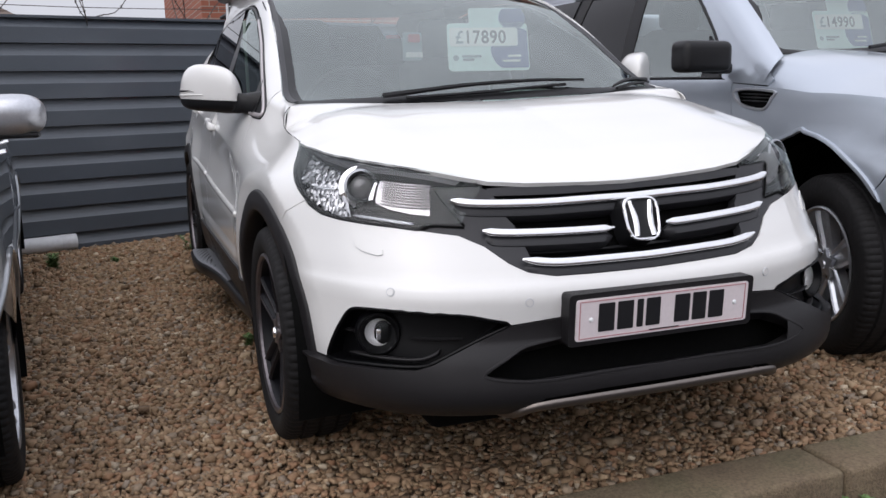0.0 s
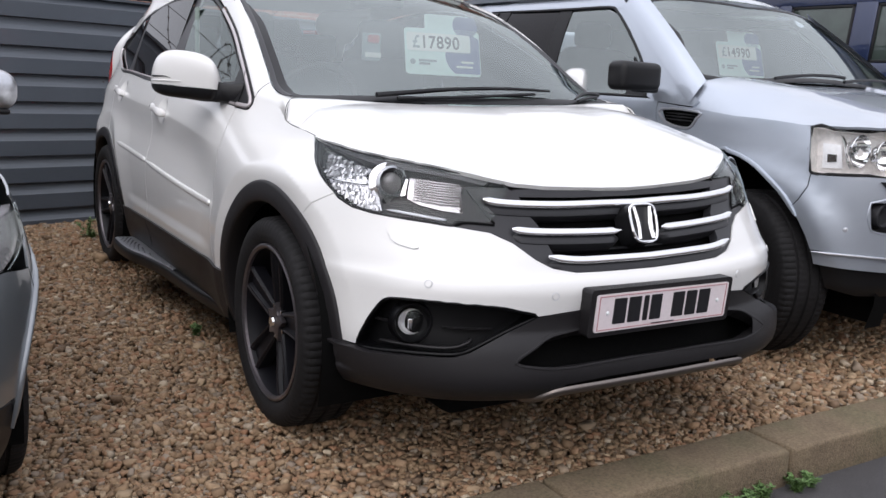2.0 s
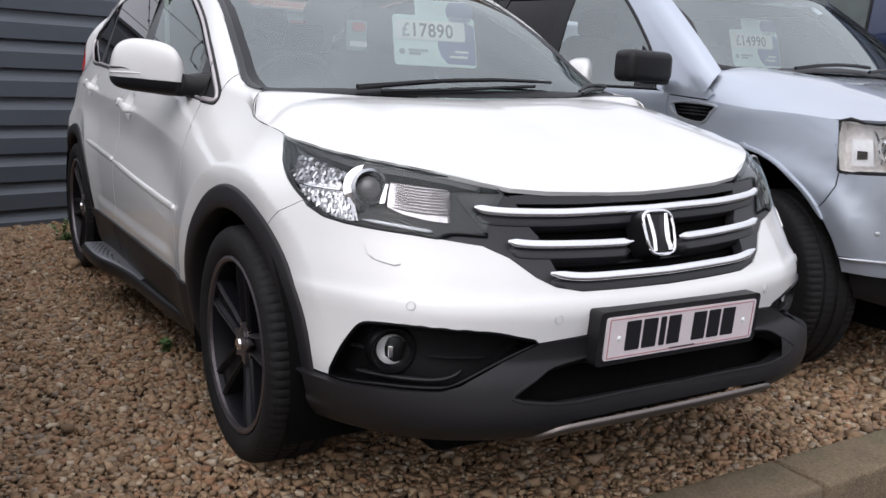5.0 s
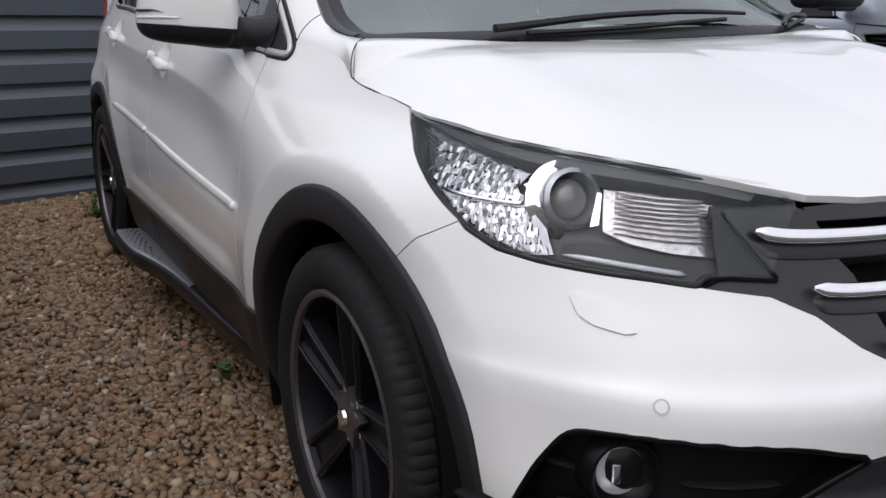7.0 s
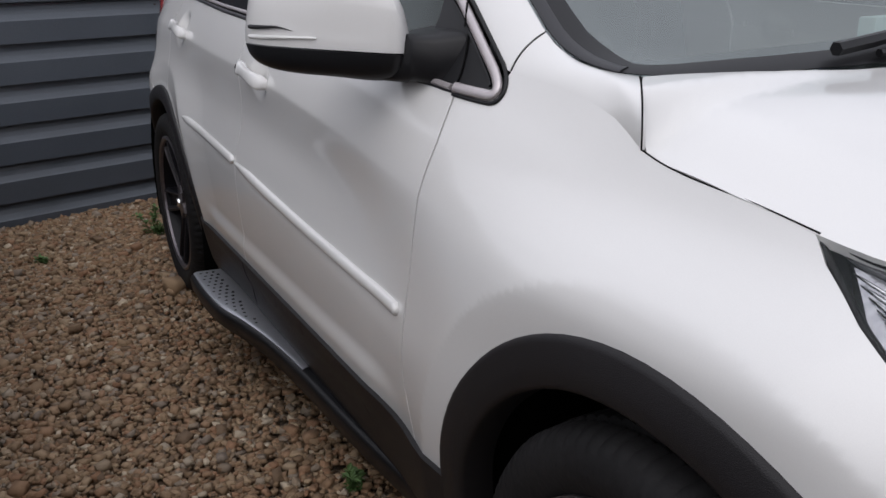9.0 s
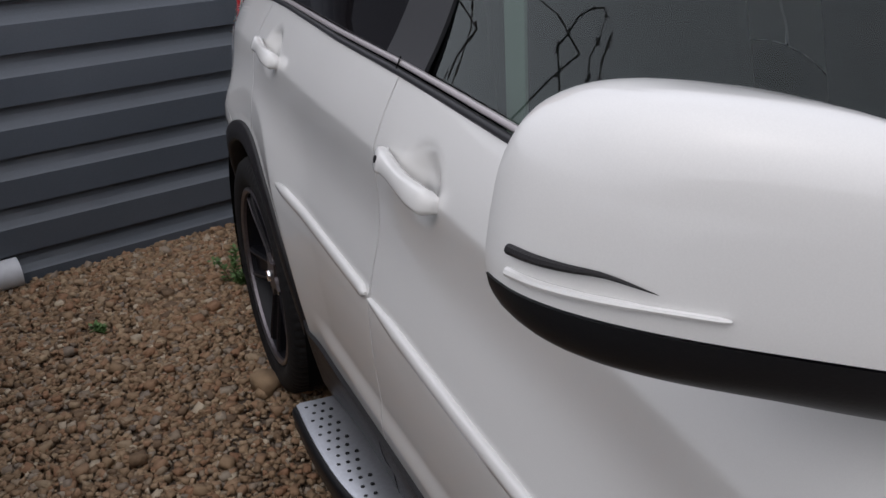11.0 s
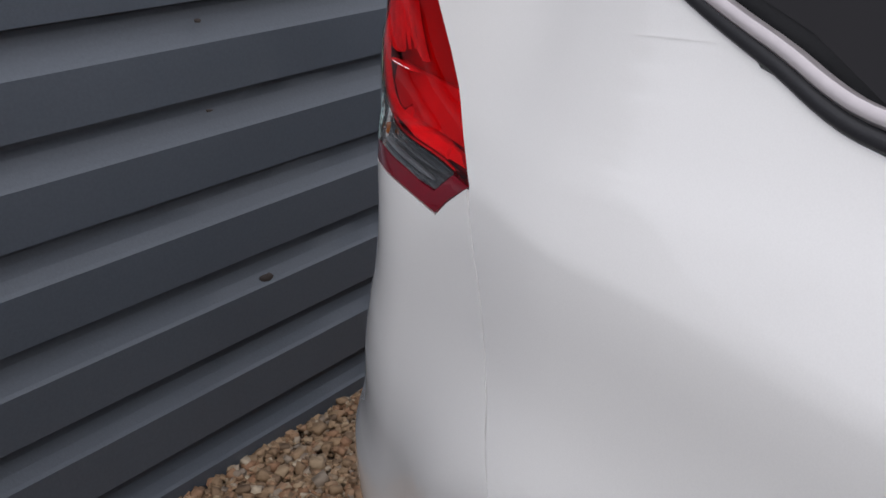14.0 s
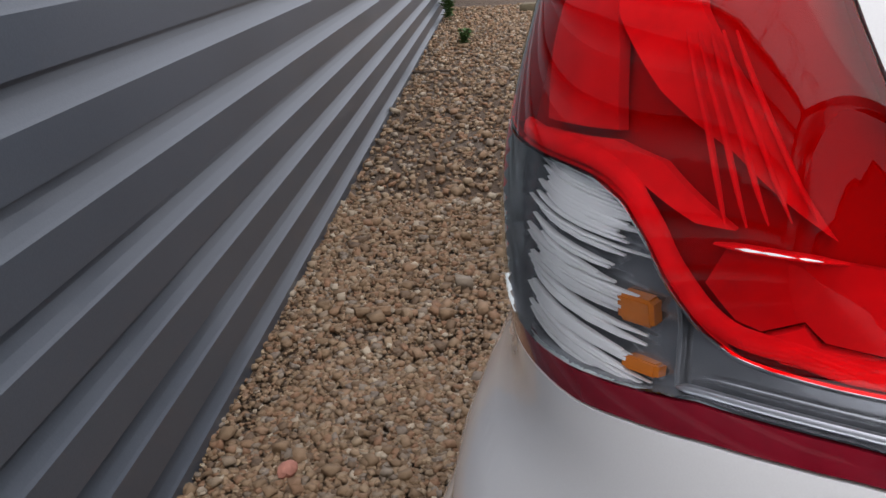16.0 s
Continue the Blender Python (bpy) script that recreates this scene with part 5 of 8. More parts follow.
# ---- sides of the white car ----
def arch_trim(name, s, yc, r_out, r_in, a0, a1, n=44):
    """Rounded black moulding round a wheel opening, turned in at its inner edge."""
    verts, faces = [], []
    cut = [(0.0, 0.000), (0.03, 0.006), (0.12, 0.009), (0.55, 0.011), (0.88, 0.010), (0.97, 0.006), (1.0, 0.0), (1.0, -0.05)]
    bm = bmesh.new()
    rows = []
    for i in range(n + 1):
        a = radians(a0 + (a1 - a0) * i / n)
        row = []
        for k, d in cut:
            r = r_out + (r_in - r_out) * k
            y, z = yc + r * math.cos(a), HUB_Z + r * math.sin(a)
            u = s * along(y, z)
            row.append(bm.verts.new(Vector(skin(u, z)) + normal_at(skin, u, z) * d))
        rows.append(row)
    for p, q in zip(rows, rows[1:]):
        for k in range(len(cut) - 1):
            bm.faces.new((p[k], p[k + 1], q[k + 1], q[k]))
    return part(name, bm, CLADDING, car, sharp=60)


for s in (1, -1):
    arch_trim("front_arch_trim", s, 0.0, 0.456, 0.388, -14, 178)
    arch_trim("rear_arch_trim", s, REAR_Y, 0.436, 0.382, -12, 194)
    sill = [(1.62, 0.440), (1.80, 0.444), (2.40, 0.444), (2.82, 0.440), (3.30, 0.430), (3.39, 0.425), (3.42, 0.26), (1.62, 0.25)]
    panel("sill_cladding", [(s * u, v) for u, v in sill], CLADDING, car, skin, off=0.009, thick=0.05, step=0.05, label="black plastic sill")
    strip("sill_joint", [(s * 2.83, 0.436), (s * 2.83, 0.36), (s * 2.85, 0.30)], 0.004, 0.001, DEEP, car, skin, off=0.010)
    for path in ([(1.800, 0.663), (1.83, 0.662), (1.95, 0.664), (2.20, 0.675), (2.534, 0.694), (2.822, 0.714)], [(2.842, 0.716), (2.90, 0.719), (3.152, 0.731), (3.30, 0.740), (3.425, 0.750)]):
        strip("side_moulding", [(s * u, v) for u, v in path], 0.023, 0.009, WHITE, car, skin, off=0.001, each=6)


def handle(side, door, y, z, key):
    """A pull handle bridging a cup in the door; y, z: its rear end."""
    path = [(0.003, 0.001, 0.002), (-0.002, 0.001, 0.014), (-0.018, 0.000, 0.022), (-0.040, -0.002, 0.026), (-0.052, -0.003, 0.025), (-0.082, -0.006, 0.025), (-0.120, -0.010, 0.026), (-0.158, -0.014, 0.024), (-0.186, -0.017, 0.017), (-0.199, -0.019, 0.002)]
    high = [0.008, 0.0155, 0.0185, 0.0180, 0.0150, 0.0130, 0.0140, 0.0175, 0.0180, 0.007]
    line = smooth_line(path, 5)
    bm = bmesh.new()
    rows = []
    for i, p in enumerate(line):
        k = i / (len(line) - 1) * (len(high) - 1)
        h = high[int(k)] + (high[min(int(k) + 1, len(high) - 1)] - high[int(k)]) * (k - int(k))
        a = 1.2 + y + p.x
        zz = z + p.y
        c = Vector(smooth_skin(side * a, zz))
        n = normal_at(smooth_skin, side * a, zz)
        up = Vector((0, 0, 1)) - n * n.z
        up.normalize()
        o = c + n * p.z
        rows.append([bm.verts.new(o + up * (h * math.copysign(abs(math.sin(t)) ** 0.7, math.sin(t))) + n * (0.0115 * math.copysign(abs(math.cos(t)) ** 0.45, math.cos(t)))) for t in [2 * math.pi * q / 12 for q in range(12)]])
    for a, b in zip(rows, rows[1:]):
        for q in range(12):
            bm.faces.new((a[q], a[(q + 1) % 12], b[(q + 1) % 12], b[q]))
    bm.faces.new(rows[0])
    bm.faces.new(rows[-1][::-1])
    h = part("handle", bm, WHITE, door, sharp=60)
    if key:
        a = side * (1.2 + y - 0.034)
        c = Vector(smooth_skin(a, z)) + normal_at(smooth_skin, a, z) * 0.0265
        bm = lathe_bm([(0.0001, 0.012), (0.0055, 0.0115), (0.006, 0.006)], 14)
        bm.transform(Matrix.Translation(c) @ normal_at(smooth_skin, a, z).to_track_quat("X", "Z").to_matrix().to_4x4())
        part("key_button", bm, BLACK, h)


def smooth_skin(a, z):
    """The side without its hollows."""
    sign = -1.0 if a >= 0 else 1.0
    y = abs(a) - BEND + Y0
    return (sign * (half_width(z, y) - 0.006), y, z)


for s in (1, -1):
    handle(s, doors["f", s], 1.570, 0.961, True)
    handle(s, doors["r", s], 2.505, 1.011, False)

# running boards
for s in (1, -1):
    outer = smooth_line([(0.60, 0.83, 0), (0.9, 0.855, 0), (1.25, 0.872, 0), (1.45, 0.888, 0), (1.62, 0.915, 0), (1.76, 0.945, 0), (1.92, 0.955, 0), (2.09, 0.952, 0)], 5)
    bm = bmesh.new()
    rows = []
    for p in outer:
        y, x = p.x, p.y
        rows.append([bm.verts.new((-s * xx, y, zz)) for xx, zz in ((0.78, 0.262), (x - 0.016, 0.266), (x - 0.004, 0.262), (x, 0.252), (x - 0.004, 0.215), (x - 0.03, 0.200), (0.78, 0.200))])
    for a, b in zip(rows, rows[1:]):
        for i in range(6):
            bm.faces.new((a[i], a[i + 1], b[i + 1], b[i]))
        bm.faces.new((a[6], a[0], b[0], b[6]))
    bm.faces.new(rows[0])
    bm.faces.new(rows[-1][::-1])
    board = part("running_board", bm, BLACK, car, "running board with a studded metal tread", sharp=60)
    bm = bmesh.new()
    rows = []
    for p in outer:
        if p.x > 1.22:
            rows.append([bm.verts.new((-s * xx, p.x, zz)) for xx, zz in ((0.80, 0.266), (p.y - 0.022, 0.2715), (p.y - 0.012, 0.268), (p.y - 0.012, 0.262))])
    for a, b in zip(rows, rows[1:]):
        for i in range(3):
            bm.faces.new((a[i], a[i + 1], b[i + 1], b[i]))
    part("tread_plate", bm, ALLOY, board, "brushed aluminium tread")
    for i in range(18):
        y = 2.065 - 0.030 * i
        k = min(range(len(outer)), key=lambda q: abs(outer[q].x - y))
        for j in range(4):
            x = outer[k].y - 0.030 - 0.020 * j - (0.010 if i % 2 else 0.0)
            if x < 0.872:
                continue
            bm = lathe_bm([(0.0001, 0.003), (0.0042, 0.0026), (0.0052, 0.0)], 8)
            bm.transform(Matrix.Translation((-s * x, y, 0.269)) @ pose(0, 0, 0, 0, -90, 0))
            part("stud", bm, BLACK, board)

# door mirrors
for s in (1, -1):
    def housing(lon, lat):
        c1, s1, c2, s2 = math.cos(lat), math.sin(lat), math.cos(lon), math.sin(lon)
        f = lambda q, e: math.copysign(abs(q) ** e, q)
        x, y, z = f(c1, 0.56) * f(c2, 0.62), f(c1, 0.56) * f(s2, 0.80), f(s1, 0.66)
        px = 0.105 * x * (1 - (0.13 * z if x > 0 else 0.16 * max(z, -0.1)))
        sweep = 0.085 * max(px / 0.105, -0.6) + 0.03
        return Vector((px, 0.085 * y * (1.0 - 0.18 * x) + sweep, 0.088 * z + 0.012 * x - 0.010 * (x * x)))

    def mirror_mesh(keep):
        bm = bmesh.new()
        NL, NA = 48, 30
        rows = []
        for j in range(NA + 1):
            lat = -math.pi / 2 + math.pi * j / NA
            rows.append([bm.verts.new(housing(2 * math.pi * i / NL, lat)) for i in range(NL)])
        for j in range(NA):
            for i in range(NL):
                bm.faces.new((rows[j][i], rows[j][(i + 1) % NL], rows[j + 1][(i + 1) % NL], rows[j + 1][i]))
        bmesh.ops.remove_doubles(bm, verts=bm.verts[:], dist=1e-4)
        co, no = keep
        bmesh.ops.bisect_plane(bm, geom=bm.verts[:] + bm.edges[:] + bm.faces[:], plane_co=co, plane_no=no, clear_outer=True)
        bmesh.ops.bisect_plane(bm, geom=bm.verts[:] + bm.edges[:] + bm.faces[:], plane_co=(0, 0.098, 0), plane_no=(-0.35, 1, 0), clear_outer=True)
        bmesh.ops.holes_fill(bm, edges=[e for e in bm.edges if e.is_boundary], sides=0)
        for v in bm.verts:
            v.co.x *= -s
        bm.transform(Matrix.Translation((-s * 0.930, 0.720, 1.124)))
        return bm

    mirror = part("door_mirror", mirror_mesh(((0, 0, -0.042), (0.06, 0, -1))), WHITE, car, "white door mirror with a black base", sharp=40)
    bm = mirror_mesh(((0, 0, -0.044), (-0.06, 0, 1)))
    part("mirror_base", bm, BLACK, mirror, sharp=50)

    def shell(t, z):
        """A point of the front of the housing: t 0 at the outer end."""
        lon = -radians(8) - t * radians(120)
        best = min((abs(housing(lon, q).z - z), q) for q in [k * 0.04 - 0.8 for k in range(40)])[1]
        p = housing(lon, best)
        return Vector((-s * p.x, p.y, p.z)) + Vector((-s * 0.930, 0.720, 1.124))
    # a dark raised bar stands in for the groove's shade
    pts = [shell(t, -0.010) + Vector((-s * 0.002, -0.002, 0)) for t in (0.0, 0.12, 0.24, 0.36, 0.48)]
    part("turn_signal", tube_bm(smooth_line(pts, 5), [0.0036 - 0.0035 * (i / 20) ** 2 for i in range(21)], 8), CLADDING, mirror, "dark bar drawn for the shade of the housing's groove")
    pts = [shell(t, -0.024) + Vector((-s * 0.001, -0.002, 0)) for t in (0.0, 0.15, 0.3, 0.45, 0.60)]
    part("signal_ledge", tube_bm(smooth_line(pts, 5), [0.0034] * 5 + [0.0032] * 5 + [0.0029] * 5 + [0.0022] * 5 + [0.001], 8), WHITE, mirror)
    # arm to the door
    bm = bmesh.new()
    rows = []
    for x, y, z, hw, hh in ((0.905, 0.735, 1.055, 0.062, 0.020), (0.872, 0.700, 1.062, 0.060, 0.030), (0.848, 0.672, 1.070, 0.062, 0.040), (0.840, 0.668, 1.069, 0.058, 0.037),
                            (0.815, 0.652, 1.066, 0.066, 0.038), (0.797, 0.646, 1.066, 0.072, 0.042), (0.765, 0.640, 1.066, 0.080, 0.046)):
        rows.append([bm.verts.new((-s * x, y + hw * math.copysign(abs(math.cos(t)) ** 0.38, math.cos(t)), z + hh * math.copysign(abs(math.sin(t)) ** 0.42, math.sin(t)))) for t in [2 * math.pi * q / 16 for q in range(16)]])
    for a, b in zip(rows, rows[1:]):
        for q in range(16):
            bm.faces.new((a[q], a[(q + 1) % 16], b[(q + 1) % 16], b[q]))
    bm.faces.new(rows[0])
    bm.faces.new(rows[-1][::-1])
    part("mirror_arm", bm, BLACK, mirror, sharp=50)


# wheels
def tyre_bm(R, r, half, blocks=84):
    prof = [(r, -half * 0.80), (r + 0.012, -half * 0.92), (r + 0.45 * (R - r), -half * 1.0), (R - 0.030, -half * 0.97), (R - 0.014, -half * 0.90), (R - 0.004, -half * 0.76), (R - 0.002, -half * 0.52),
            (R - 0.010, -half * 0.49), (R - 0.010, -half * 0.42), (R, -half * 0.39), (R, -half * 0.08), (R - 0.009, -half * 0.05), (R - 0.009, half * 0.05), (R, half * 0.08), (R, half * 0.39),
            (R - 0.010, half * 0.42), (R - 0.010, half * 0.49), (R - 0.002, half * 0.52), (R - 0.004, half * 0.76), (R - 0.014, half * 0.90), (R - 0.030, half * 0.97), (r + 0.45 * (R - r), half), (r, half * 0.80)]
    bm = bmesh.new()
    rows = []
    seg = blocks * 4
    for k in range(seg):
        a = 2 * math.pi * k / seg
        cut = 0.004 if k % 4 == 0 else 0.0
        row = []
        for i, (q, x) in enumerate(prof):
            d = cut if (4 <= i <= 6 or 17 <= i <= 19 or i in (9, 14)) else 0.0
            row.append(bm.verts.new((x, (q - d) * math.cos(a), (q - d) * math.sin(a))))
        rows.append(row)
    for k in range(seg):
        p, q = rows[k], rows[(k + 1) % seg]
        for i in range(len(prof) - 1):
            bm.faces.new((p[i], p[i + 1], q[i + 1], q[i]))
    return bm


def spoke_bm(a0, r0, r1, w0, w1, depth, face, dish):
    """One spoke, with raised edges and a hollow middle, at a0 degrees; it faces -x."""
    bm = bmesh.new()
    rows = []
    for i in range(9):
        t = i / 8
        r = r0 + (r1 - r0) * t
        w = (w0 + (w1 - w0) * t) / 2
        x = face + dish * math.sin(math.pi * 0.5 * (1 - t)) ** 2
        rows.append([(r, k * w, x + d) for k, d in ((-1.0, depth), (-1.0, 0.006), (-0.86, 0.0), (-0.62, 0.002), (-0.48, 0.014), (0.48, 0.014), (0.62, 0.002), (0.86, 0.0), (1.0, 0.006), (1.0, depth))])
    ca, sa = math.cos(radians(a0)), math.sin(radians(a0))
    vs = [[bm.verts.new((x, r * ca - q * sa, r * sa + q * ca)) for r, q, x in row] for row in rows]
    for a, b in zip(vs, vs[1:]):
        for k in range(9):
            bm.faces.new((a[k], a[k + 1], b[k + 1], b[k]))
    bm.faces.new(vs[0])
    bm.faces.new(vs[-1][::-1])
    return bm


def wheel(owner, x, y, z, side, R=0.340, r=0.250, half=0.108, spokes=5, start=98, dark=True, turn=0.0, wide=(0.060, 0.098)):
    """side: -1 when the wheel's face looks to -x. x: the tyre's middle."""
    body, edge_m = (RIM, RIM_EDGE) if dark else (ALLOY, ALLOY)
    m = Matrix.Translation((x, y, z)) @ Matrix.Rotation(radians(turn), 4, "Z") @ (Matrix.Identity(4) if side < 0 else Matrix.Rotation(math.pi, 4, "Z"))
    bm = lathe_bm([(r - 0.004, -half * 0.82), (r - 0.012, -half * 0.80), (r - 0.018, -half * 0.60), (r - 0.030, half * 0.2), (r - 0.016, half * 0.8), (r - 0.004, half * 0.84)], 64)
    bm.transform(m)
    w = part("wheel", bm, body, owner, "dark alloy wheel with five broad spokes" if dark else "silver alloy wheel")
    bm = tyre_bm(R, r, half)
    bm.transform(m)
    part("tyre", bm, RUBBER, w, sharp=45)
    bm = lathe_bm([(r + 0.002, -half * 0.80), (r + 0.003, -half * 0.90), (r - 0.004, -half * 0.93), (r - 0.012, -half * 0.88), (r - 0.013, -half * 0.80)], 72)
    bm.transform(m)
    part("rim_edge", bm, edge_m, w)
    for k in range(spokes):
        bm = spoke_bm(start + 360 / spokes * k, 0.035, r - 0.008, wide[0], wide[1], 0.045, -half * 0.80, 0.020)
        bm.transform(m)
        part("spoke", bm, body, w, sharp=25)
        for q in (-1, 1):
            a = radians(start + 360 / spokes * k)
            ca, sa = math.cos(a), math.sin(a)
            pts = []
            for i in range(7):
                t = 0.12 + 0.86 * i / 6
                rr = 0.035 + (r - 0.043) * t
                ww = q * (wide[0] + (wide[1] - wide[0]) * t) / 2 * 0.78
                pts.append((-half * 0.80 + 0.020 * math.sin(math.pi * 0.5 * (1 - t)) ** 2, rr * ca - ww * sa, rr * sa + ww * ca))
            bm = tube_bm(pts, 0.0030, 5)
            bm.transform(m)
            part("spoke_edge", bm, SPOKE_EDGE if dark else ALLOY, w)
    # star-shaped cap
    bm = bmesh.new()
    k2 = spokes * 2
    top = []
    low = []
    for i in range(k2):
        a = radians(start + 360 / k2 * i)
        rr = 0.066 if i % 2 == 0 else 0.036
        top.append(bm.verts.new((-half * 0.80 + 0.012, rr * math.cos(a), rr * math.sin(a))))
        low.append(bm.verts.new((-half * 0.80 + 0.030, rr * math.cos(a), rr * math.sin(a))))
    mid_v = bm.verts.new((-half * 0.80 + 0.004, 0, 0))
    for i in range(k2):
        j = (i + 1) % k2
        bm.faces.new((mid_v, top[i], top[j]))
        bm.faces.new((top[i], low[i], low[j], top[j]))
    bm.transform(m)
    part("hub_cap", bm, edge_m, w, "star-shaped metal cap")
    bm = lathe_bm([(0.0001, -half * 0.80 - 0.001), (0.016, -half * 0.80), (0.018, -half * 0.80 + 0.006)], 20)
    bm.transform(m)
    part("centre_disc", bm, CHROME if dark else ALLOY, w)
    for i in range(5):
        a = radians(start + 36 + 72 * i)
        bm = lathe_bm([(0.0001, -half * 0.80 + 0.018), (0.007, -half * 0.80 + 0.019), (0.008, -half * 0.80 + 0.032)], 10)
        bm.transform(m @ Matrix.Translation((0, 0.052 * math.cos(a), 0.052 * math.sin(a))))
        part("wheel_nut", bm, CHROME, w)
    bm = lathe_bm([(0.04, 0.0), (0.145, 0.0), (0.145, 0.02), (0.04, 0.02)], 36, closed=True)
    bm.transform(m)
    part("brake_disc", bm, SATIN, w)
    return w


for s in (1, -1):
    wheel(car, -s * 0.782, 0.0, HUB_Z, -s)
    wheel(car, -s * 0.782, REAR_Y, HUB_Z - 0.003, -s, start=62)


def liner(owner, x0, x1, y, z, r, s, a0=-20, a1=200):
    bm = bmesh.new()
    rows = []
    for k in range(25):
        a = radians(a0 + (a1 - a0) * k / 24)
        rows.append([bm.verts.new((s * x, y + r * math.cos(a), z + r * math.sin(a))) for x in (x0, x1)])
    for a, b in zip(rows, rows[1:]):
        bm.faces.new((a[0], a[1], b[1], b[0]))
    bm.faces.new([row[0] for row in rows])
    part("wheel_liner", bm, DEEP, owner)


for s in (1, -1):
    liner(car, 0.56, 0.875, 0.0, HUB_Z, 0.425, s)
    liner(car, 0.56, 0.875, REAR_Y, HUB_Z, 0.430, s)
part("chassis", box_bm(-0.55, 0.55, -0.58, 3.30, 0.20, 0.70, 0.03), DEEP, car)
for s in (1, -1):
    part("floor_pan", box_bm(min(s * 0.55, s * 0.81), max(s * 0.55, s * 0.81), 0.46, 2.16, 0.22, 0.62, 0.02), DEEP, car)
    part("rear_pan", box_bm(min(s * 0.50, s * 0.62), max(s * 0.50, s * 0.62), 3.06, 3.25, 0.28, 0.85, 0.02), DEEP, car)
    part("front_pan", box_bm(min(s * 0.50, s * 0.66), max(s * 0.50, s * 0.66), -0.52, -0.44, 0.26, 0.74, 0.02), DEEP, car)
part("engine_bay", box_bm(-0.52, 0.52, -0.50, 0.30, 0.62, 0.82, 0.03), DEEP, car)
part("mud_flap", box_bm(-0.835, -0.66, 3.035, 3.05, 0.235, 0.48, 0.004), BLACK, car)
part("mud_flap", box_bm(0.66, 0.835, 3.035, 3.05, 0.235, 0.48, 0.004), BLACK, car)

# ---- rear lamp ----
CLEAR_TOP = [(4.047, 1.023), (4.071, 1.025), (4.110, 1.027), (4.165, 1.029), (4.215, 1.032), (4.250, 1.036), (4.280, 1.046), (4.308, 1.060), (4.330, 1.072), (4.352, 1.086), (4.378, 1.098), (4.402, 1.107),
             (4.45, 1.115), (4.52, 1.118), (4.70, 1.118), (4.82, 1.118)]
CLEAR_LOW = [(4.825, 1.0), (4.70, 1.000), (4.61, 0.999), (4.50, 1.001), (4.38, 1.006), (4.295, 1.010), (4.22, 1.008), (4.165, 1.006), (4.116, 1.002), (4.085, 1.002)]
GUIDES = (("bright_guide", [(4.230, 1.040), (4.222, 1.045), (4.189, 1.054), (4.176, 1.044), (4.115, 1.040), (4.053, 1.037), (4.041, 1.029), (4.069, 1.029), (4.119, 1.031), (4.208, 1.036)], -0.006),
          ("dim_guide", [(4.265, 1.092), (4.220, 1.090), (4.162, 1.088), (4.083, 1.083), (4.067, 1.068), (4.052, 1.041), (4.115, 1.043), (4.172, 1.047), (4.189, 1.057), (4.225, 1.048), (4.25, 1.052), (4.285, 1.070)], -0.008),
          # this tall streak is a reflection, painted in as a white plate
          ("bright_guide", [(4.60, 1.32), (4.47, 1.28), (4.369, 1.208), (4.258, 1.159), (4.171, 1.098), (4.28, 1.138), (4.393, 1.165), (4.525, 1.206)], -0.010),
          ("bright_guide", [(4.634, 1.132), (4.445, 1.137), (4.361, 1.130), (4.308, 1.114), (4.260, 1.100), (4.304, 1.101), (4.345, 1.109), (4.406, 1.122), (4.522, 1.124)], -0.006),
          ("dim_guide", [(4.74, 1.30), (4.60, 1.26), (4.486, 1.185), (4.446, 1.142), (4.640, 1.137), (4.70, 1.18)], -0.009))
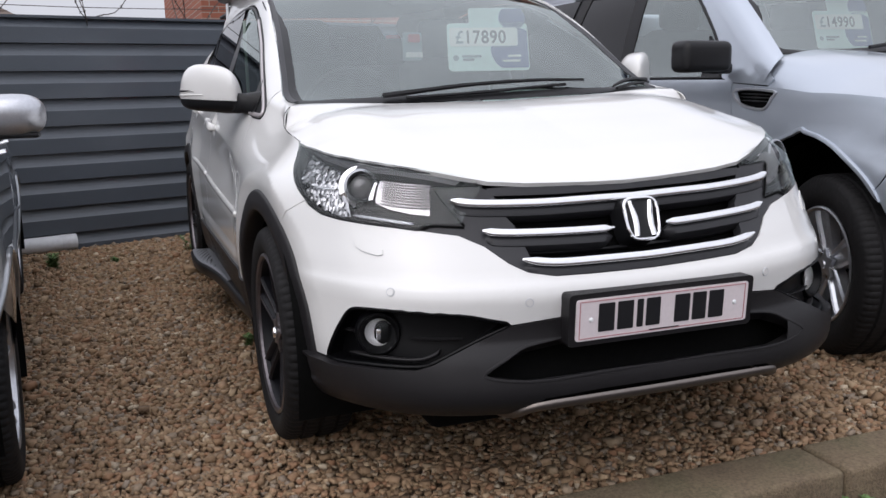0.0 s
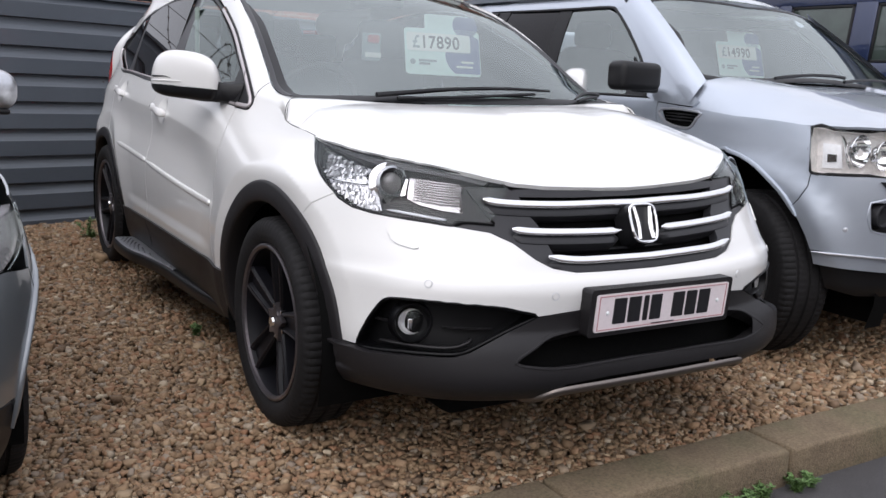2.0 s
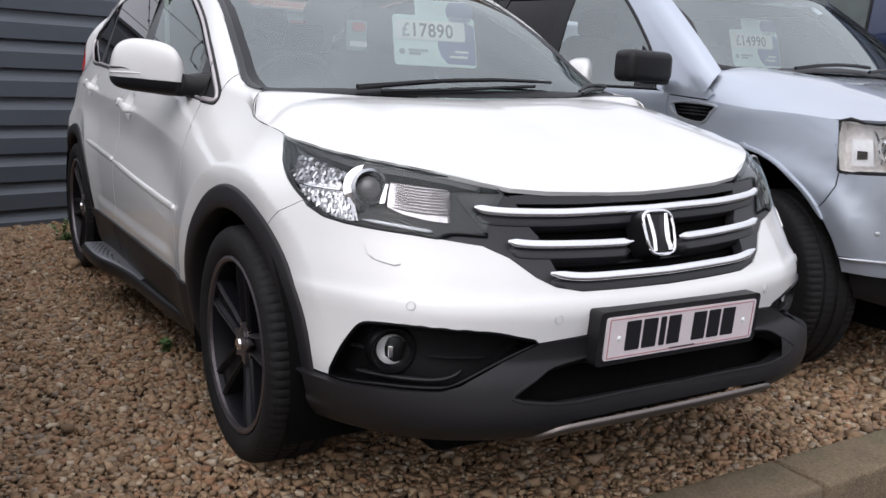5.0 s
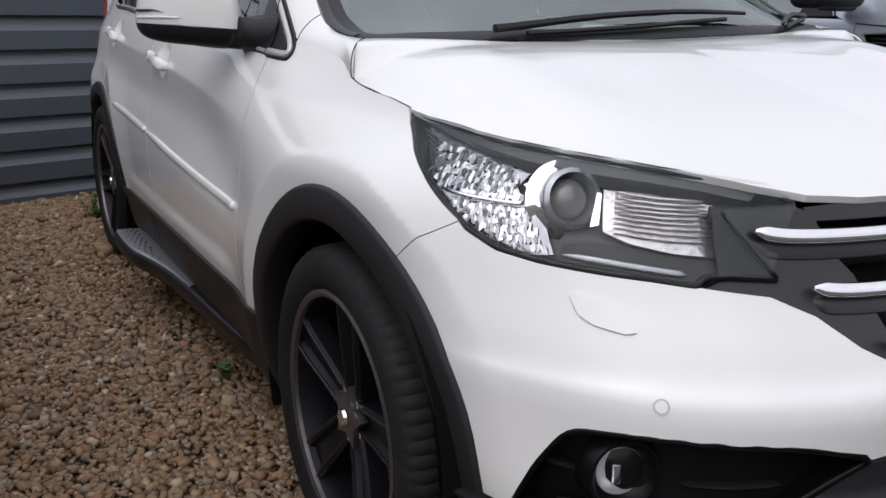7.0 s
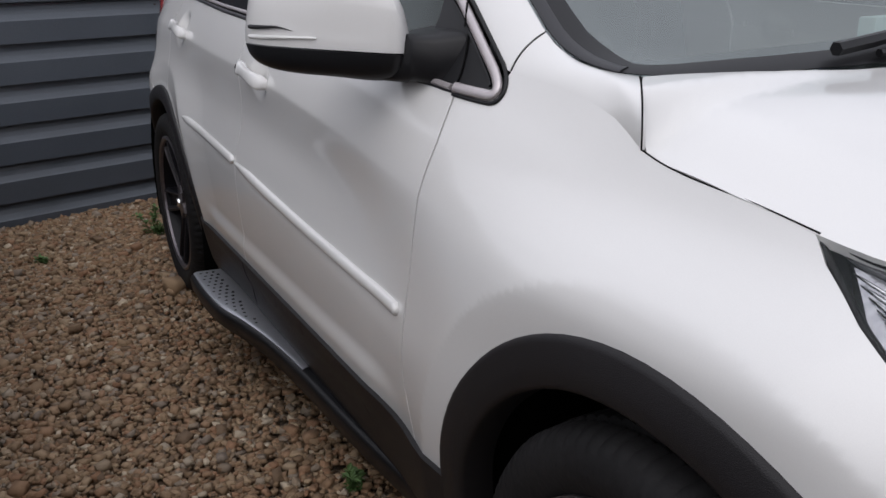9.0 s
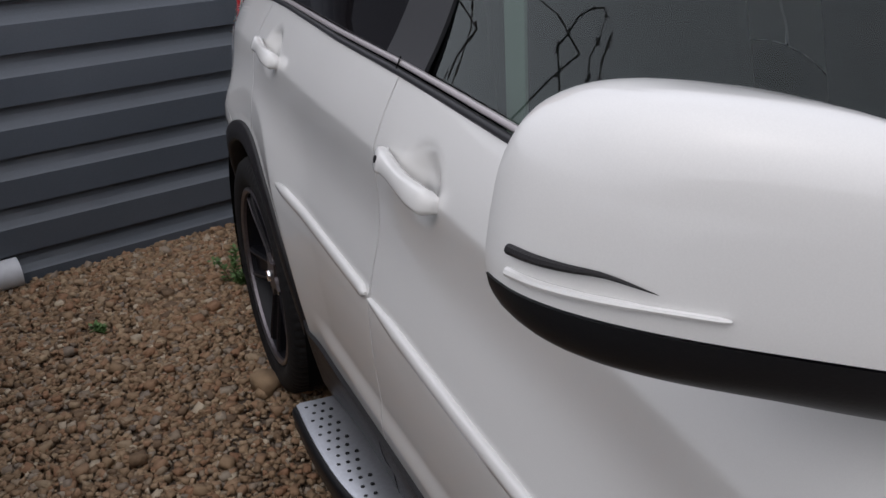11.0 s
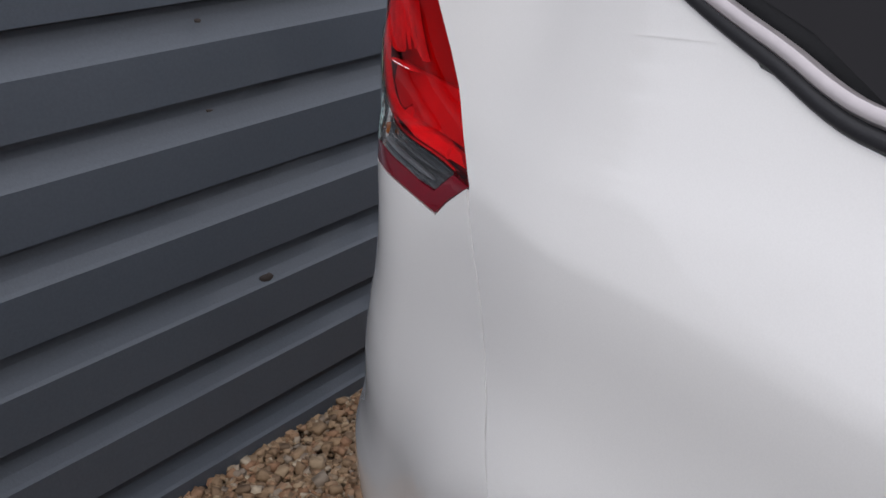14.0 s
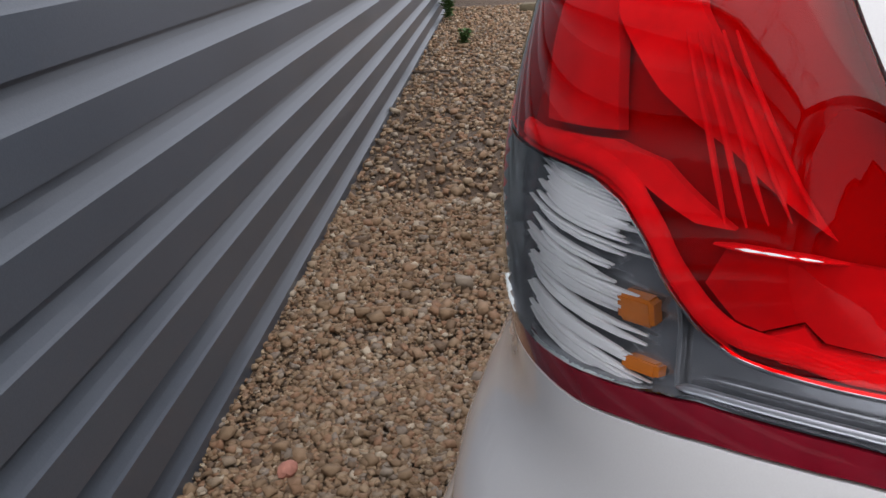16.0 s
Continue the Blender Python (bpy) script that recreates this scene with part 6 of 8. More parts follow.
for s in (1, -1):
    m = [(s * u, v) for u, v in TAIL]
    tail = panel("tail_lamp", m, RED_DARK, car, skin, off=-0.020, thick=-0.018, label="red tail lamp with a clear lower section")
    # light guides behind the red glass, and a streak of reflection drawn among them
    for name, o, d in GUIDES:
        # bent shading normals put skylight on these upright plates
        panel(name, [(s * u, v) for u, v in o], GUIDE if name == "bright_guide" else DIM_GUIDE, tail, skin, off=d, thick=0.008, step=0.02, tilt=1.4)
    band = [(u, v + 0.0085) for u, v in CLEAR_TOP[1:-1]]
    strip("light_band", [(s * u, v) for u, v in band], 0.012, 0.004, GUIDE, tail, skin, off=-0.006, each=5, taper=False)
    strip("divider", [(s * u, v) for u, v in CLEAR_TOP], 0.0045, 0.004, CHROME, tail, skin, off=-0.004, each=5, taper=False, label="bright edge between red and clear glass")
    strip("spear", [(s * 4.278, 1.093), (s * 4.22, 1.0915), (s * 4.162, 1.089)], 0.004, 0.004, GUIDE, tail, skin, off=-0.004)
    for k in range(5):
        strip("light_line", [(s * (4.27 - 0.020 * k), 1.100 + 0.002 * k), (s * (4.315 - 0.018 * k), 1.150), (s * (4.375 - 0.016 * k), 1.196)], 0.0028, 0.003, GUIDE, tail, skin, off=-0.008)
    red = TAIL[:13] + CLEAR_TOP[::-1]
    pane = panel("red_lens", [(s * u, v) for u, v in red], RED_LENS, tail, skin, off=0.0, thick=0.004, step=0.03)
    pane.visible_shadow = False
    panel("red_border", [(s * u, v) for u, v in [(4.021, 1.020), (4.047, 1.021), (4.085, 1.000), (4.116, 1.000), (4.165, 1.004), (4.22, 1.006), (4.295, 1.008), (4.38, 1.004), (4.50, 0.999), (4.61, 0.997), (4.70, 0.998), (4.825, 0.998)] + TAIL[13:]],
          CRIMSON, tail, skin, off=0.0, thick=0.01, step=0.03)
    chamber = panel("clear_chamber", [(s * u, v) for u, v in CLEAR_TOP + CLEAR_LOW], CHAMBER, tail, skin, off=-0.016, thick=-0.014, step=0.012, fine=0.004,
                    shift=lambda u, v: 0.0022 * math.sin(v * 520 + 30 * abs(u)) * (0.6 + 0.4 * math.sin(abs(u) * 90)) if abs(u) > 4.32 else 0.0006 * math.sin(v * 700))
    # flutes of the chamber, their highlights painted as pale tapering strips
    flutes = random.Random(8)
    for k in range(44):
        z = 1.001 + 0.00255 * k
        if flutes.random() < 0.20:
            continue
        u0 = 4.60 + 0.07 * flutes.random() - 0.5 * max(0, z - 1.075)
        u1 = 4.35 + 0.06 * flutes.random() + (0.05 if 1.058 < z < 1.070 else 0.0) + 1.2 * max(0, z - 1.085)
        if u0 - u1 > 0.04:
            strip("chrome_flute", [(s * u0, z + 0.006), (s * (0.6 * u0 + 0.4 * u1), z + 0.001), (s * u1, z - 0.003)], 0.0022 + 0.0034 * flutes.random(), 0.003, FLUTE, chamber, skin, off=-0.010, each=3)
    strip("chamber_edge", [(s * 4.318, 1.064), (s * 4.312, 1.039), (s * 4.326, 1.012)], 0.004, 0.004, CHAMBER, chamber, skin, off=-0.012, taper=False)
    # the upper block is real; the small lower one paints its reflection
    for z, w, mat in ((1.043, 0.017, AMBER), (1.016, 0.008, AMBER)):
        c = Vector(skin(s * 4.375, z)) - normal_at(skin, s * 4.375, z) * 0.012
        bm = bmesh.new()
        bmesh.ops.create_cube(bm, size=1)
        bmesh.ops.bevel(bm, geom=bm.edges[:], offset=0.12, segments=3, affect="EDGES")
        bm.transform(Matrix.Translation(c) @ normal_at(skin, s * 4.375, z).to_track_quat("X", "Z").to_matrix().to_4x4() @ Matrix.Diagonal((0.010, 0.024, w, 1)))
        part("bulb", bm, mat, chamber, "amber bulb")
    strip("clear_band", [(s * u, v) for u, v in [(4.10, 1.006), (4.165, 1.010), (4.22, 1.012), (4.29, 1.013), (4.325, 1.012)]], 0.005, 0.003, ALLOY, chamber, skin, off=-0.008)
    strip("clear_band", [(s * u, v) for u, v in [(4.09, 1.014), (4.165, 1.018), (4.22, 1.020), (4.29, 1.021)]], 0.003, 0.002, CHAMBER, chamber, skin, off=-0.009)
    pane = panel("clear_lens", [(s * u, v) for u, v in CLEAR_TOP + CLEAR_LOW], LENS, tail, skin, off=0.001, thick=0.004, step=0.03)
    pane.visible_shadow = False

# ---- cabin, wipers, price card ----
part("dashboard", box_bm(-0.66, 0.66, 0.32, 0.74, 0.78, 1.02, 0.05, 4), TRIM_DARK, car)
for x in (-0.37, 0.37):
    seat = part("front_seat", box_bm(x - 0.25, x + 0.25, 1.05, 1.55, 0.55, 0.72, 0.06, 4), CLOTH, car)
    bm = box_bm(x - 0.24, x + 0.24, 1.50, 1.66, 0.66, 1.26, 0.06, 4)
    bm.transform(Matrix.Translation((0, 1.55, 0.7)) @ Matrix.Rotation(radians(-14), 4, "X") @ Matrix.Translation((0, -1.55, -0.7)))
    part("backrest", bm, CLOTH, seat)
    part("head_rest", box_bm(x - 0.13, x + 0.13, 1.66, 1.77, 1.24, 1.44, 0.045, 4), CLOTH, seat)
rear = part("rear_seat", box_bm(-0.62, 0.62, 2.05, 2.55, 0.58, 0.74, 0.06, 4), CLOTH, car)
bm = box_bm(-0.62, 0.62, 2.50, 2.66, 0.70, 1.22, 0.06, 4)
part("backrest", bm, CLOTH, rear)
for x in (-0.38, 0.38):
    part("head_rest", box_bm(x - 0.12, x + 0.12, 2.54, 2.64, 1.22, 1.38, 0.04, 4), CLOTH, rear)
steer = part("steering_wheel", tube_bm([Vector((-0.37 + 0.185 * math.cos(a), 0.86 - 0.07 * math.sin(a), 1.02 + 0.17 * math.sin(a))) for a in [2 * math.pi * k / 28 for k in range(28)]], 0.015, 8, ring=True), TRIM_DARK, car)
part("steering_hub", box_bm(-0.45, -0.29, 0.80, 0.86, 0.95, 1.06, 0.03, 3), TRIM_DARK, steer)
part("cabin_lining", box_bm(-0.60, 0.60, 1.32, 3.10, 1.535, 1.555, 0.008), TRIM_DARK, car)
part("belt_strap", box_bm(-0.690, -0.684, 1.44, 1.50, 0.80, 1.42, 0.002), BELT, car, "pale seat belt hanging at the pillar")
bm = box_bm(-0.13, 0.13, 1.02, 1.06, 1.46, 1.53, 0.02, 3)
part("rear_view_mirror", bm, TRIM_DARK, car)


def on_screen(u, v, off):
    return Vector(screen(u, v)) + normal_at(screen, u, v, (0, 2, 0.9)) * off


for a, b in (((-0.60, 0.016), (0.50, 0.055)), ((0.94, 0.075), (0.66, 0.012))):
    pts = [on_screen(a[0] + (b[0] - a[0]) * t, a[1] + (b[1] - a[1]) * t + 0.03 * math.sin(math.pi * t) * 0.6, 0.020) for t in [k / 10 for k in range(11)]]
    wiper = part("wiper", tube_bm(pts, [0.010, 0.010, 0.009, 0.009, 0.008, 0.008, 0.008, 0.007, 0.007, 0.006, 0.005], 6), BLACK, car, "black windscreen wiper")
    pts = [on_screen(a[0] + (b[0] - a[0]) * t, a[1] + (b[1] - a[1]) * t - 0.008, 0.012) for t in [0.1 + 0.1 * k for k in range(9)]]
    part("blade", tube_bm(pts, 0.006, 6), BLACK, wiper)


def rounded_card(w, h, r, t=0.0012):
    bm = bmesh.new()
    pts = []
    for cx, cy, a0 in ((1, 1, 0), (-1, 1, 90), (-1, -1, 180), (1, -1, 270)):
        for k in range(5):
            a = radians(a0 + 22.5 * k)
            pts.append((cx * (w / 2 - r) + r * math.cos(a), cy * (h / 2 - r) + r * math.sin(a)))
    lo = [bm.verts.new((x, y, 0)) for x, y in pts]
    hi = [bm.verts.new((x, y, t)) for x, y in pts]
    bm.faces.new(hi)
    bm.faces.new(lo[::-1])
    for i in range(len(pts)):
        bm.faces.new((lo[i], lo[(i + 1) % len(pts)], hi[(i + 1) % len(pts)], hi[i]))
    return bm


def price_card(m, price, size=1.0):
    """A dealer's card with a big price strip; m: its frame, x to the right, z towards the viewer."""
    card = part("price_card", rounded_card(0.36, 0.225, 0.018), CARD, None)
    tagged(card, "pale mint price card behind the windscreen", "price card")

    def lay(name, bm, mat, x, y, d, label=""):
        bm.transform(Matrix.Translation((x, y, d)))
        return part(name, bm, mat, card, label)
    bm = bmesh.new()
    bmesh.ops.create_circle(bm, cap_ends=True, segments=40, radius=0.105)
    bmesh.ops.bisect_plane(bm, geom=bm.verts[:] + bm.edges[:] + bm.faces[:], plane_co=(0.06, 0, 0), plane_no=(1, 0, 0), clear_outer=True)
    bmesh.ops.bisect_plane(bm, geom=bm.verts[:] + bm.edges[:] + bm.faces[:], plane_co=(0, -0.085, 0), plane_no=(0, -1, 0), clear_outer=True)
    lay("blue_disc", bm, CARD_BLUE, 0.117, -0.015, 0.0022)
    lay("top_card", rounded_card(0.22, 0.10, 0.01, 0.001), CARD, 0.03, 0.135, -0.002)
    bm = bmesh.new()
    bmesh.ops.create_circle(bm, cap_ends=True, segments=32, radius=0.06)
    bmesh.ops.bisect_plane(bm, geom=bm.verts[:] + bm.edges[:] + bm.faces[:], plane_co=(0, 0.045, 0), plane_no=(0, 1, 0), clear_outer=True)
    lay("blue_disc", bm, CARD_BLUE, 0.115, 0.135, 0.0012)
    lay("price_strip", rounded_card(0.305, 0.088, 0.012, 0.001), CARD_WHITE, -0.018, 0.045, 0.0030)
    bm = bmesh.new()
    bmesh.ops.create_circle(bm, cap_ends=True, segments=20, radius=0.013)
    lay("printed_dot", bm, CARD_GREY, -0.145, -0.052, 0.0024)
    for x, y, w in ((-0.075, -0.045, 0.085), (-0.09, -0.060, 0.05), (0.115, -0.045, 0.06), (0.10, -0.068, 0.08)):
        lay("print_bar", rounded_card(w, 0.010, 0.003, 0.0008), CARD_GREY if x < 0 else CARD_WHITE, x, y, 0.0034)
    for text, x, sc in (("£", -0.145, 0.085), (price, -0.105, 0.085)):
        data = bpy.data.curves.new("price", "FONT")
        data.body, data.size, data.extrude, data.offset, data.space_character = text, sc, 0.0004, 0.0013, 1.09
        data.materials.append(INK if text != "£" else CARD_GREY)
        t = new("price", data)
        t.parent = card
        t.matrix_local = Matrix.Translation((x, 0.016, 0.0045)) @ Matrix.Diagonal((0.82, 1.0, 1.0, 1))
    card.matrix_world = m @ Matrix.Diagonal((size, size, size, 1))
    return card


price_card(Matrix.Translation((0.290, 0.935, 1.280)) @ pose(0, 0, 0, 68, 0, -15), "17890")
tag = part("hanging_tag", rounded_card(0.085, 0.12, 0.008, 0.006), CARD_GREY, None)
tagged(tag, "small red and dark tag behind the windscreen", "tag")
for bm, mat in ((rounded_card(0.055, 0.035, 0.010, 0.006), RED_TAG), (rounded_card(0.075, 0.022, 0.003, 0.001), CARD_WHITE)):
    bm.transform(Matrix.Translation((0.008, 0.035 if mat is RED_TAG else -0.035, 0.006)))
    part("print_patch", bm, mat, tag)
tag.matrix_world = Matrix.Translation((-0.035, 1.02, 1.285)) @ pose(0, 0, 0, 90, 0, -8)
sheet = box_bm(0.10, 0.52, 0.52, 0.56, 1.035, 1.095, 0.004)
tagged(part("paper_sheet", sheet, CARD, None), "pale paper sheet on the dashboard", "paper")

# the body sits a little higher on its far side
def with_parts(ob):
    return [ob] + [p for c in ob.children for p in with_parts(c)]


level = {p for name in ("number_plate", "badge") for o in with_parts(car) if o.name.startswith(name) for p in with_parts(o)}
for ob in with_parts(car):
    if ob.type != "MESH" or ob in level or ob.name.split(".")[0] in ("wheel", "tyre", "rim_edge", "spoke", "spoke_edge", "hub_cap", "centre_disc", "wheel_nut", "brake_disc"):
        continue
    for v in ob.data.vertices:
        if v.co.x > 0:
            v.co.z += 0.036 * v.co.x * ease((v.co.z - 0.35) / 0.35)


# ---- the silver off-roader ----
suv = thing("silver_suv", "silver boxy off-roader parked on the gravel", "car")
SX = 2.26
S_HUB = 0.02


def s_panel(name, outline, mat, owner=None, off=0.0, thick=0.006, step=0.05, label="", sides=(1, -1), surface=None, centre=(2.26, 1.4, 0.7)):
    for s in sides:
        last = panel(name, [(s * u, v) for u, v in outline], mat, owner or suv, surface or silver_skin, off=off, thick=thick, step=step, label=label, mid=centre)
    return last


def s_strip(name, path, w, h, mat, owner=None, off=0.0, sides=(1, -1), each=4, ring=False, taper=True, surface=None):
    for s in sides:
        last = strip(name, [(s * u, v) for u, v in path], w, h, mat, owner or suv, surface or silver_skin, off=off, each=each, ring=ring, taper=taper, mid=(2.26, 1.4, 0.7))
    return last


def s_arc(yc, r, a0, a1, n=12):
    return [(yc + 0.83 + r * math.cos(radians(a0 + (a1 - a0) * i / n)), 0.37 + r * math.sin(radians(a0 + (a1 - a0) * i / n))) for i in range(n + 1)]


S_FOG = [(0.494, 0.756), (0.332, 0.769), (0.317, 0.664), (0.374, 0.639), (0.479, 0.645)]
S_FRONT_ARCH = [(0.968, 0.918), (0.933, 0.877), (0.893, 0.820), (0.837, 0.747)]
# bumper, cut round the fog lamp
o = [(0.0, 0.858), (0.34, 0.858), (0.509, 0.859), (0.687, 0.851), (0.760, 0.850), (0.763, 0.801), (0.787, 0.742), (0.812, 0.706), (0.789, 0.671), (0.750, 0.60), (0.725, 0.542), (0.52, 0.539), (0.3765, 0.536),
     (0.3765, 0.639)] + [S_FOG[4], S_FOG[0], S_FOG[1], S_FOG[2], (0.3725, 0.639), (0.3725, 0.536), (0.302, 0.535), (0.0, 0.535)]
s_panel("front_bumper", o, SILVER)
s_strip("bumper_crease", [(0.720, 0.536), (0.52, 0.536), (0.302, 0.530), (0.05, 0.530)], 0.010, 0.010, ALLOY, off=0.002)
s_panel("bumper_lip", [(0.722, 0.530), (0.52, 0.529), (0.302, 0.524), (0.0, 0.524), (0.0, 0.462), (0.286, 0.467), (0.506, 0.475), (0.706, 0.481)], SILVER, off=-0.006, thick=0.03)
s_panel("bumper_skirt", [(0.69, 0.47), (0.50, 0.465), (0.28, 0.458), (0.0, 0.455), (0.0, 0.33), (0.45, 0.33), (0.64, 0.36)], BLACK, off=-0.04, thick=0.03)
for s in (1, -1):
    pocket = s_panel("fog_lamp", S_FOG, BLACK, off=-0.05, thick=-0.055, sides=(s,), label="round fog lamp in a dark pocket")
    s_strip("pocket_rim", S_FOG, 0.010, 0.006, SILVER, pocket, off=-0.002, sides=(s,), ring=True, each=2)
    c = Vector(silver_skin(s * 0.40, 0.705))
    bm = lathe_bm([(0.052, -0.02), (0.050, 0.012), (0.044, 0.014), (0.036, 0.004), (0.0001, -0.004)], 28)
    bm.transform(Matrix.Translation(c + Vector((0, 0.035, 0))) @ Vector((0, -1, 0)).to_track_quat("X", "Z").to_matrix().to_4x4())
    part("lamp_ring", bm, GRAPHITE, pocket)
    c, nn = Vector(silver_skin(s * 0.592, 0.640)), normal_at(silver_skin, s * 0.592, 0.640, (SX, 1, 0.6))
    bm = lathe_bm([(0.0001, 0.003), (0.008, 0.002), (0.010, 0.0)], 16)
    bm.transform(Matrix.Translation(c) @ nn.to_track_quat("X", "Z").to_matrix().to_4x4())
    part("parking_sensor", bm, ALLOY, suv)
s_panel("washer_cover", [(0.454, 0.843), (0.366, 0.844), (0.375, 0.818), (0.425, 0.815)], BLACK, off=0.012, thick=0.015, step=0.02)
# grille between the lamps
for s in (1, -1):
    s_panel("grille", [(0.0, 0.862), (0.336, 0.862), (0.336, 1.036), (0.0, 1.040)], DEEP, off=-0.04, thick=-0.04, sides=(s,))
for z in (0.90, 0.95, 1.0):
    s_strip("grille_bar", [(0.33, z), (0.15, z), (0.0, z)], 0.020, 0.03, GRAPHITE, off=-0.02, taper=False)

# head lamps
S_LAMP = [(0.767, 1.045), (0.768, 0.862), (0.687, 0.858), (0.509, 0.865), (0.345, 0.867), (0.34, 1.040), (0.509, 1.041), (0.669, 1.042)]
for s in (1, -1):
    lamp = s_panel("head_lamp", S_LAMP, GUIDE, off=-0.07, thick=-0.07, sides=(s,), label="squared clear head lamp with round bowls")
    s_strip("lamp_rim", S_LAMP, 0.014, 0.006, BLACK, lamp, off=-0.006, sides=(s,), ring=True, each=2)
    for a, z, r in ((0.53, 0.958, 0.068), (0.415, 0.945, 0.062)):
        c = Vector(silver_skin(s * a, z)) + Vector((0, 0.055, 0))
        at = Matrix.Translation(c) @ Vector((0, -1, 0)).to_track_quat("X", "Z").to_matrix().to_4x4()
        bm = lathe_bm([(r, 0.034), (r * 0.96, 0.036), (r * 0.9, 0.02), (r * 0.7, -0.002), (r * 0.4, -0.014), (0.0001, -0.018)], 32)
        bm.transform(at)
        bowl = part("bowl", bm, CHROME, lamp, "bright round reflector")
        bm = lathe_bm([(0.0001, 0.018), (0.016, 0.013), (0.022, 0.0), (0.020, -0.01)], 20)
        bm.transform(at)
        part("bulb_cover", bm, CHROME, bowl)
    s_strip("lamp_arc", [(0.64, 1.025), (0.622, 0.98), (0.612, 0.93), (0.60, 0.885)], 0.016, 0.02, CHROME, lamp, off=-0.035, sides=(s,))
    s_panel("signal_box", [(0.735, 0.985), (0.645, 0.985), (0.638, 0.885), (0.735, 0.88)], FLUTE, lamp, off=-0.05, thick=0.02, step=0.025, sides=(s,))
    # reddish-brown reflection inside the lamp, painted as a small plate
    s_panel("signal_bulb", [(0.712, 0.94), (0.668, 0.94), (0.668, 0.910), (0.712, 0.905)], RUST_BROWN, lamp, off=-0.045, thick=0.01, step=0.025, sides=(s,))
    s_panel("lens", S_LAMP, LENS, lamp, off=0.0, thick=0.004, sides=(s,)).visible_shadow = False

# wings with a side vent
rear_arc = s_arc(S_HUB, 0.555, 3, 78, 12)
S_VENT = [(1.406, 1.073), (1.162, 1.068), (1.17, 1.040), (1.216, 0.991), (1.365, 1.012)]
o = [(0.783, 1.048), (0.936, 1.064), (1.213, 1.088), (1.290, 1.0925), (1.290, 1.0705)] + [S_VENT[1], S_VENT[2], S_VENT[3], S_VENT[4], S_VENT[0], (1.294, 1.0705), (1.294, 1.0925), (1.443, 1.103), (1.438, 1.06), (1.418, 0.973), (1.412, 0.70), (1.414, 0.42)]
s_panel("front_wing", o + rear_arc + S_FRONT_ARCH + [(0.815, 0.708), (0.791, 0.744), (0.767, 0.803), (0.764, 0.855), (0.770, 0.862), (0.771, 1.045)], SILVER)
vent = s_panel("wing_vent", S_VENT, DEEP, off=-0.02, thick=-0.02)
s_strip("vent_frame", S_VENT, 0.012, 0.008, ALLOY, vent, off=0.0, ring=True, each=3)
for z in (1.055, 1.04, 1.025):
    s_strip("vent_slat", [(1.38, z + 0.004), (1.19, z)], 0.007, 0.006, GRAPHITE, vent, off=-0.012)
lip_line = S_FRONT_ARCH[::-1] + rear_arc[::-1][1:-1]
s_strip("arch_lip", [(0.789, 0.671)] + lip_line, 0.020, 0.012, SILVER, off=0.002, each=3)

# doors and windows
doors_s = [(1.449, 1.118), (2.41, 1.125), (2.41, 0.46), (1.418, 0.44), (1.416, 0.70), (1.422, 0.973), (1.442, 1.06)]
s_panel("front_door", doors_s, SILVER)
s_panel("rear_door", [(2.414, 1.125), (3.20, 1.128), (3.20, 0.92)] + s_arc(2.68, 0.50, 118, 176, 8) + [(2.414, 0.46)], SILVER)
s_panel("rear_quarter", [(3.204, 1.128), (3.95, 1.13), (3.95, 1.66), (3.75, 1.66), (3.20, 1.648), (3.16, 1.40), (3.204, 1.128)][:-1], SILVER)
s_panel("rear_side", [(3.204, 1.126), (4.50, 1.13), (4.50, 0.45), (4.05, 0.45)] + s_arc(2.68, 0.50, 10, 116, 14) + [(3.204, 0.92)], SILVER)
s_panel("sill", [(1.42, 0.435), (2.41, 0.455), (3.0, 0.45), (3.0, 0.28), (1.42, 0.28)], BLACK, off=-0.004, thick=0.03)
s_panel("roof_side", [(1.946, 1.574), (1.90, 1.604), (1.96, 1.645), (2.30, 1.66), (3.75, 1.665), (3.75, 1.625), (2.36, 1.606), (2.039, 1.606)],
        SILVER, thick=0.03)
s_panel("pillar_foot", [(1.21, 1.094), (1.443, 1.107), (1.535, 1.126), (1.627, 1.288), (1.80, 1.463), (1.95, 1.572), (1.90, 1.60), (1.793, 1.546), (1.505, 1.341), (1.31, 1.192), (1.19, 1.120)], SILVER, thick=0.01)
front_pane = [(1.545, 1.131), (1.639, 1.280), (1.815, 1.452), (1.954, 1.561), (2.039, 1.590), (2.352, 1.592), (2.364, 1.305), (2.370, 1.131)]
rear_pane = [(2.464, 1.131), (3.10, 1.135), (3.05, 1.40), (2.98, 1.60), (2.46, 1.593)]
quarter_pane = [(3.22, 1.14), (3.80, 1.14), (3.72, 1.60), (3.10, 1.604), (3.16, 1.40)]
for pane in (s_panel("front_window", front_pane, CABIN_GLASS, off=-0.008, thick=0.004, sides=(1,)), s_panel("front_window", front_pane, CABIN_GLASS, off=-0.008, thick=0.004, sides=(-1,))):
    pane.visible_shadow = False
s_panel("rear_window", rear_pane, SHADE_GLASS, off=-0.008, thick=0.004)
s_panel("quarter_window", quarter_pane, SHADE_GLASS, off=0.003, thick=0.006)
s_panel("centre_pillar", [(2.366, 1.128), (2.468, 1.128), (2.464, 1.60), (2.350, 1.598)], BLACK, off=-0.004)
s_panel("rear_pillar", [(3.09, 1.128), (3.21, 1.128), (3.16, 1.40), (3.12, 1.608), (2.97, 1.606), (3.04, 1.40)], BLACK, off=-0.004)
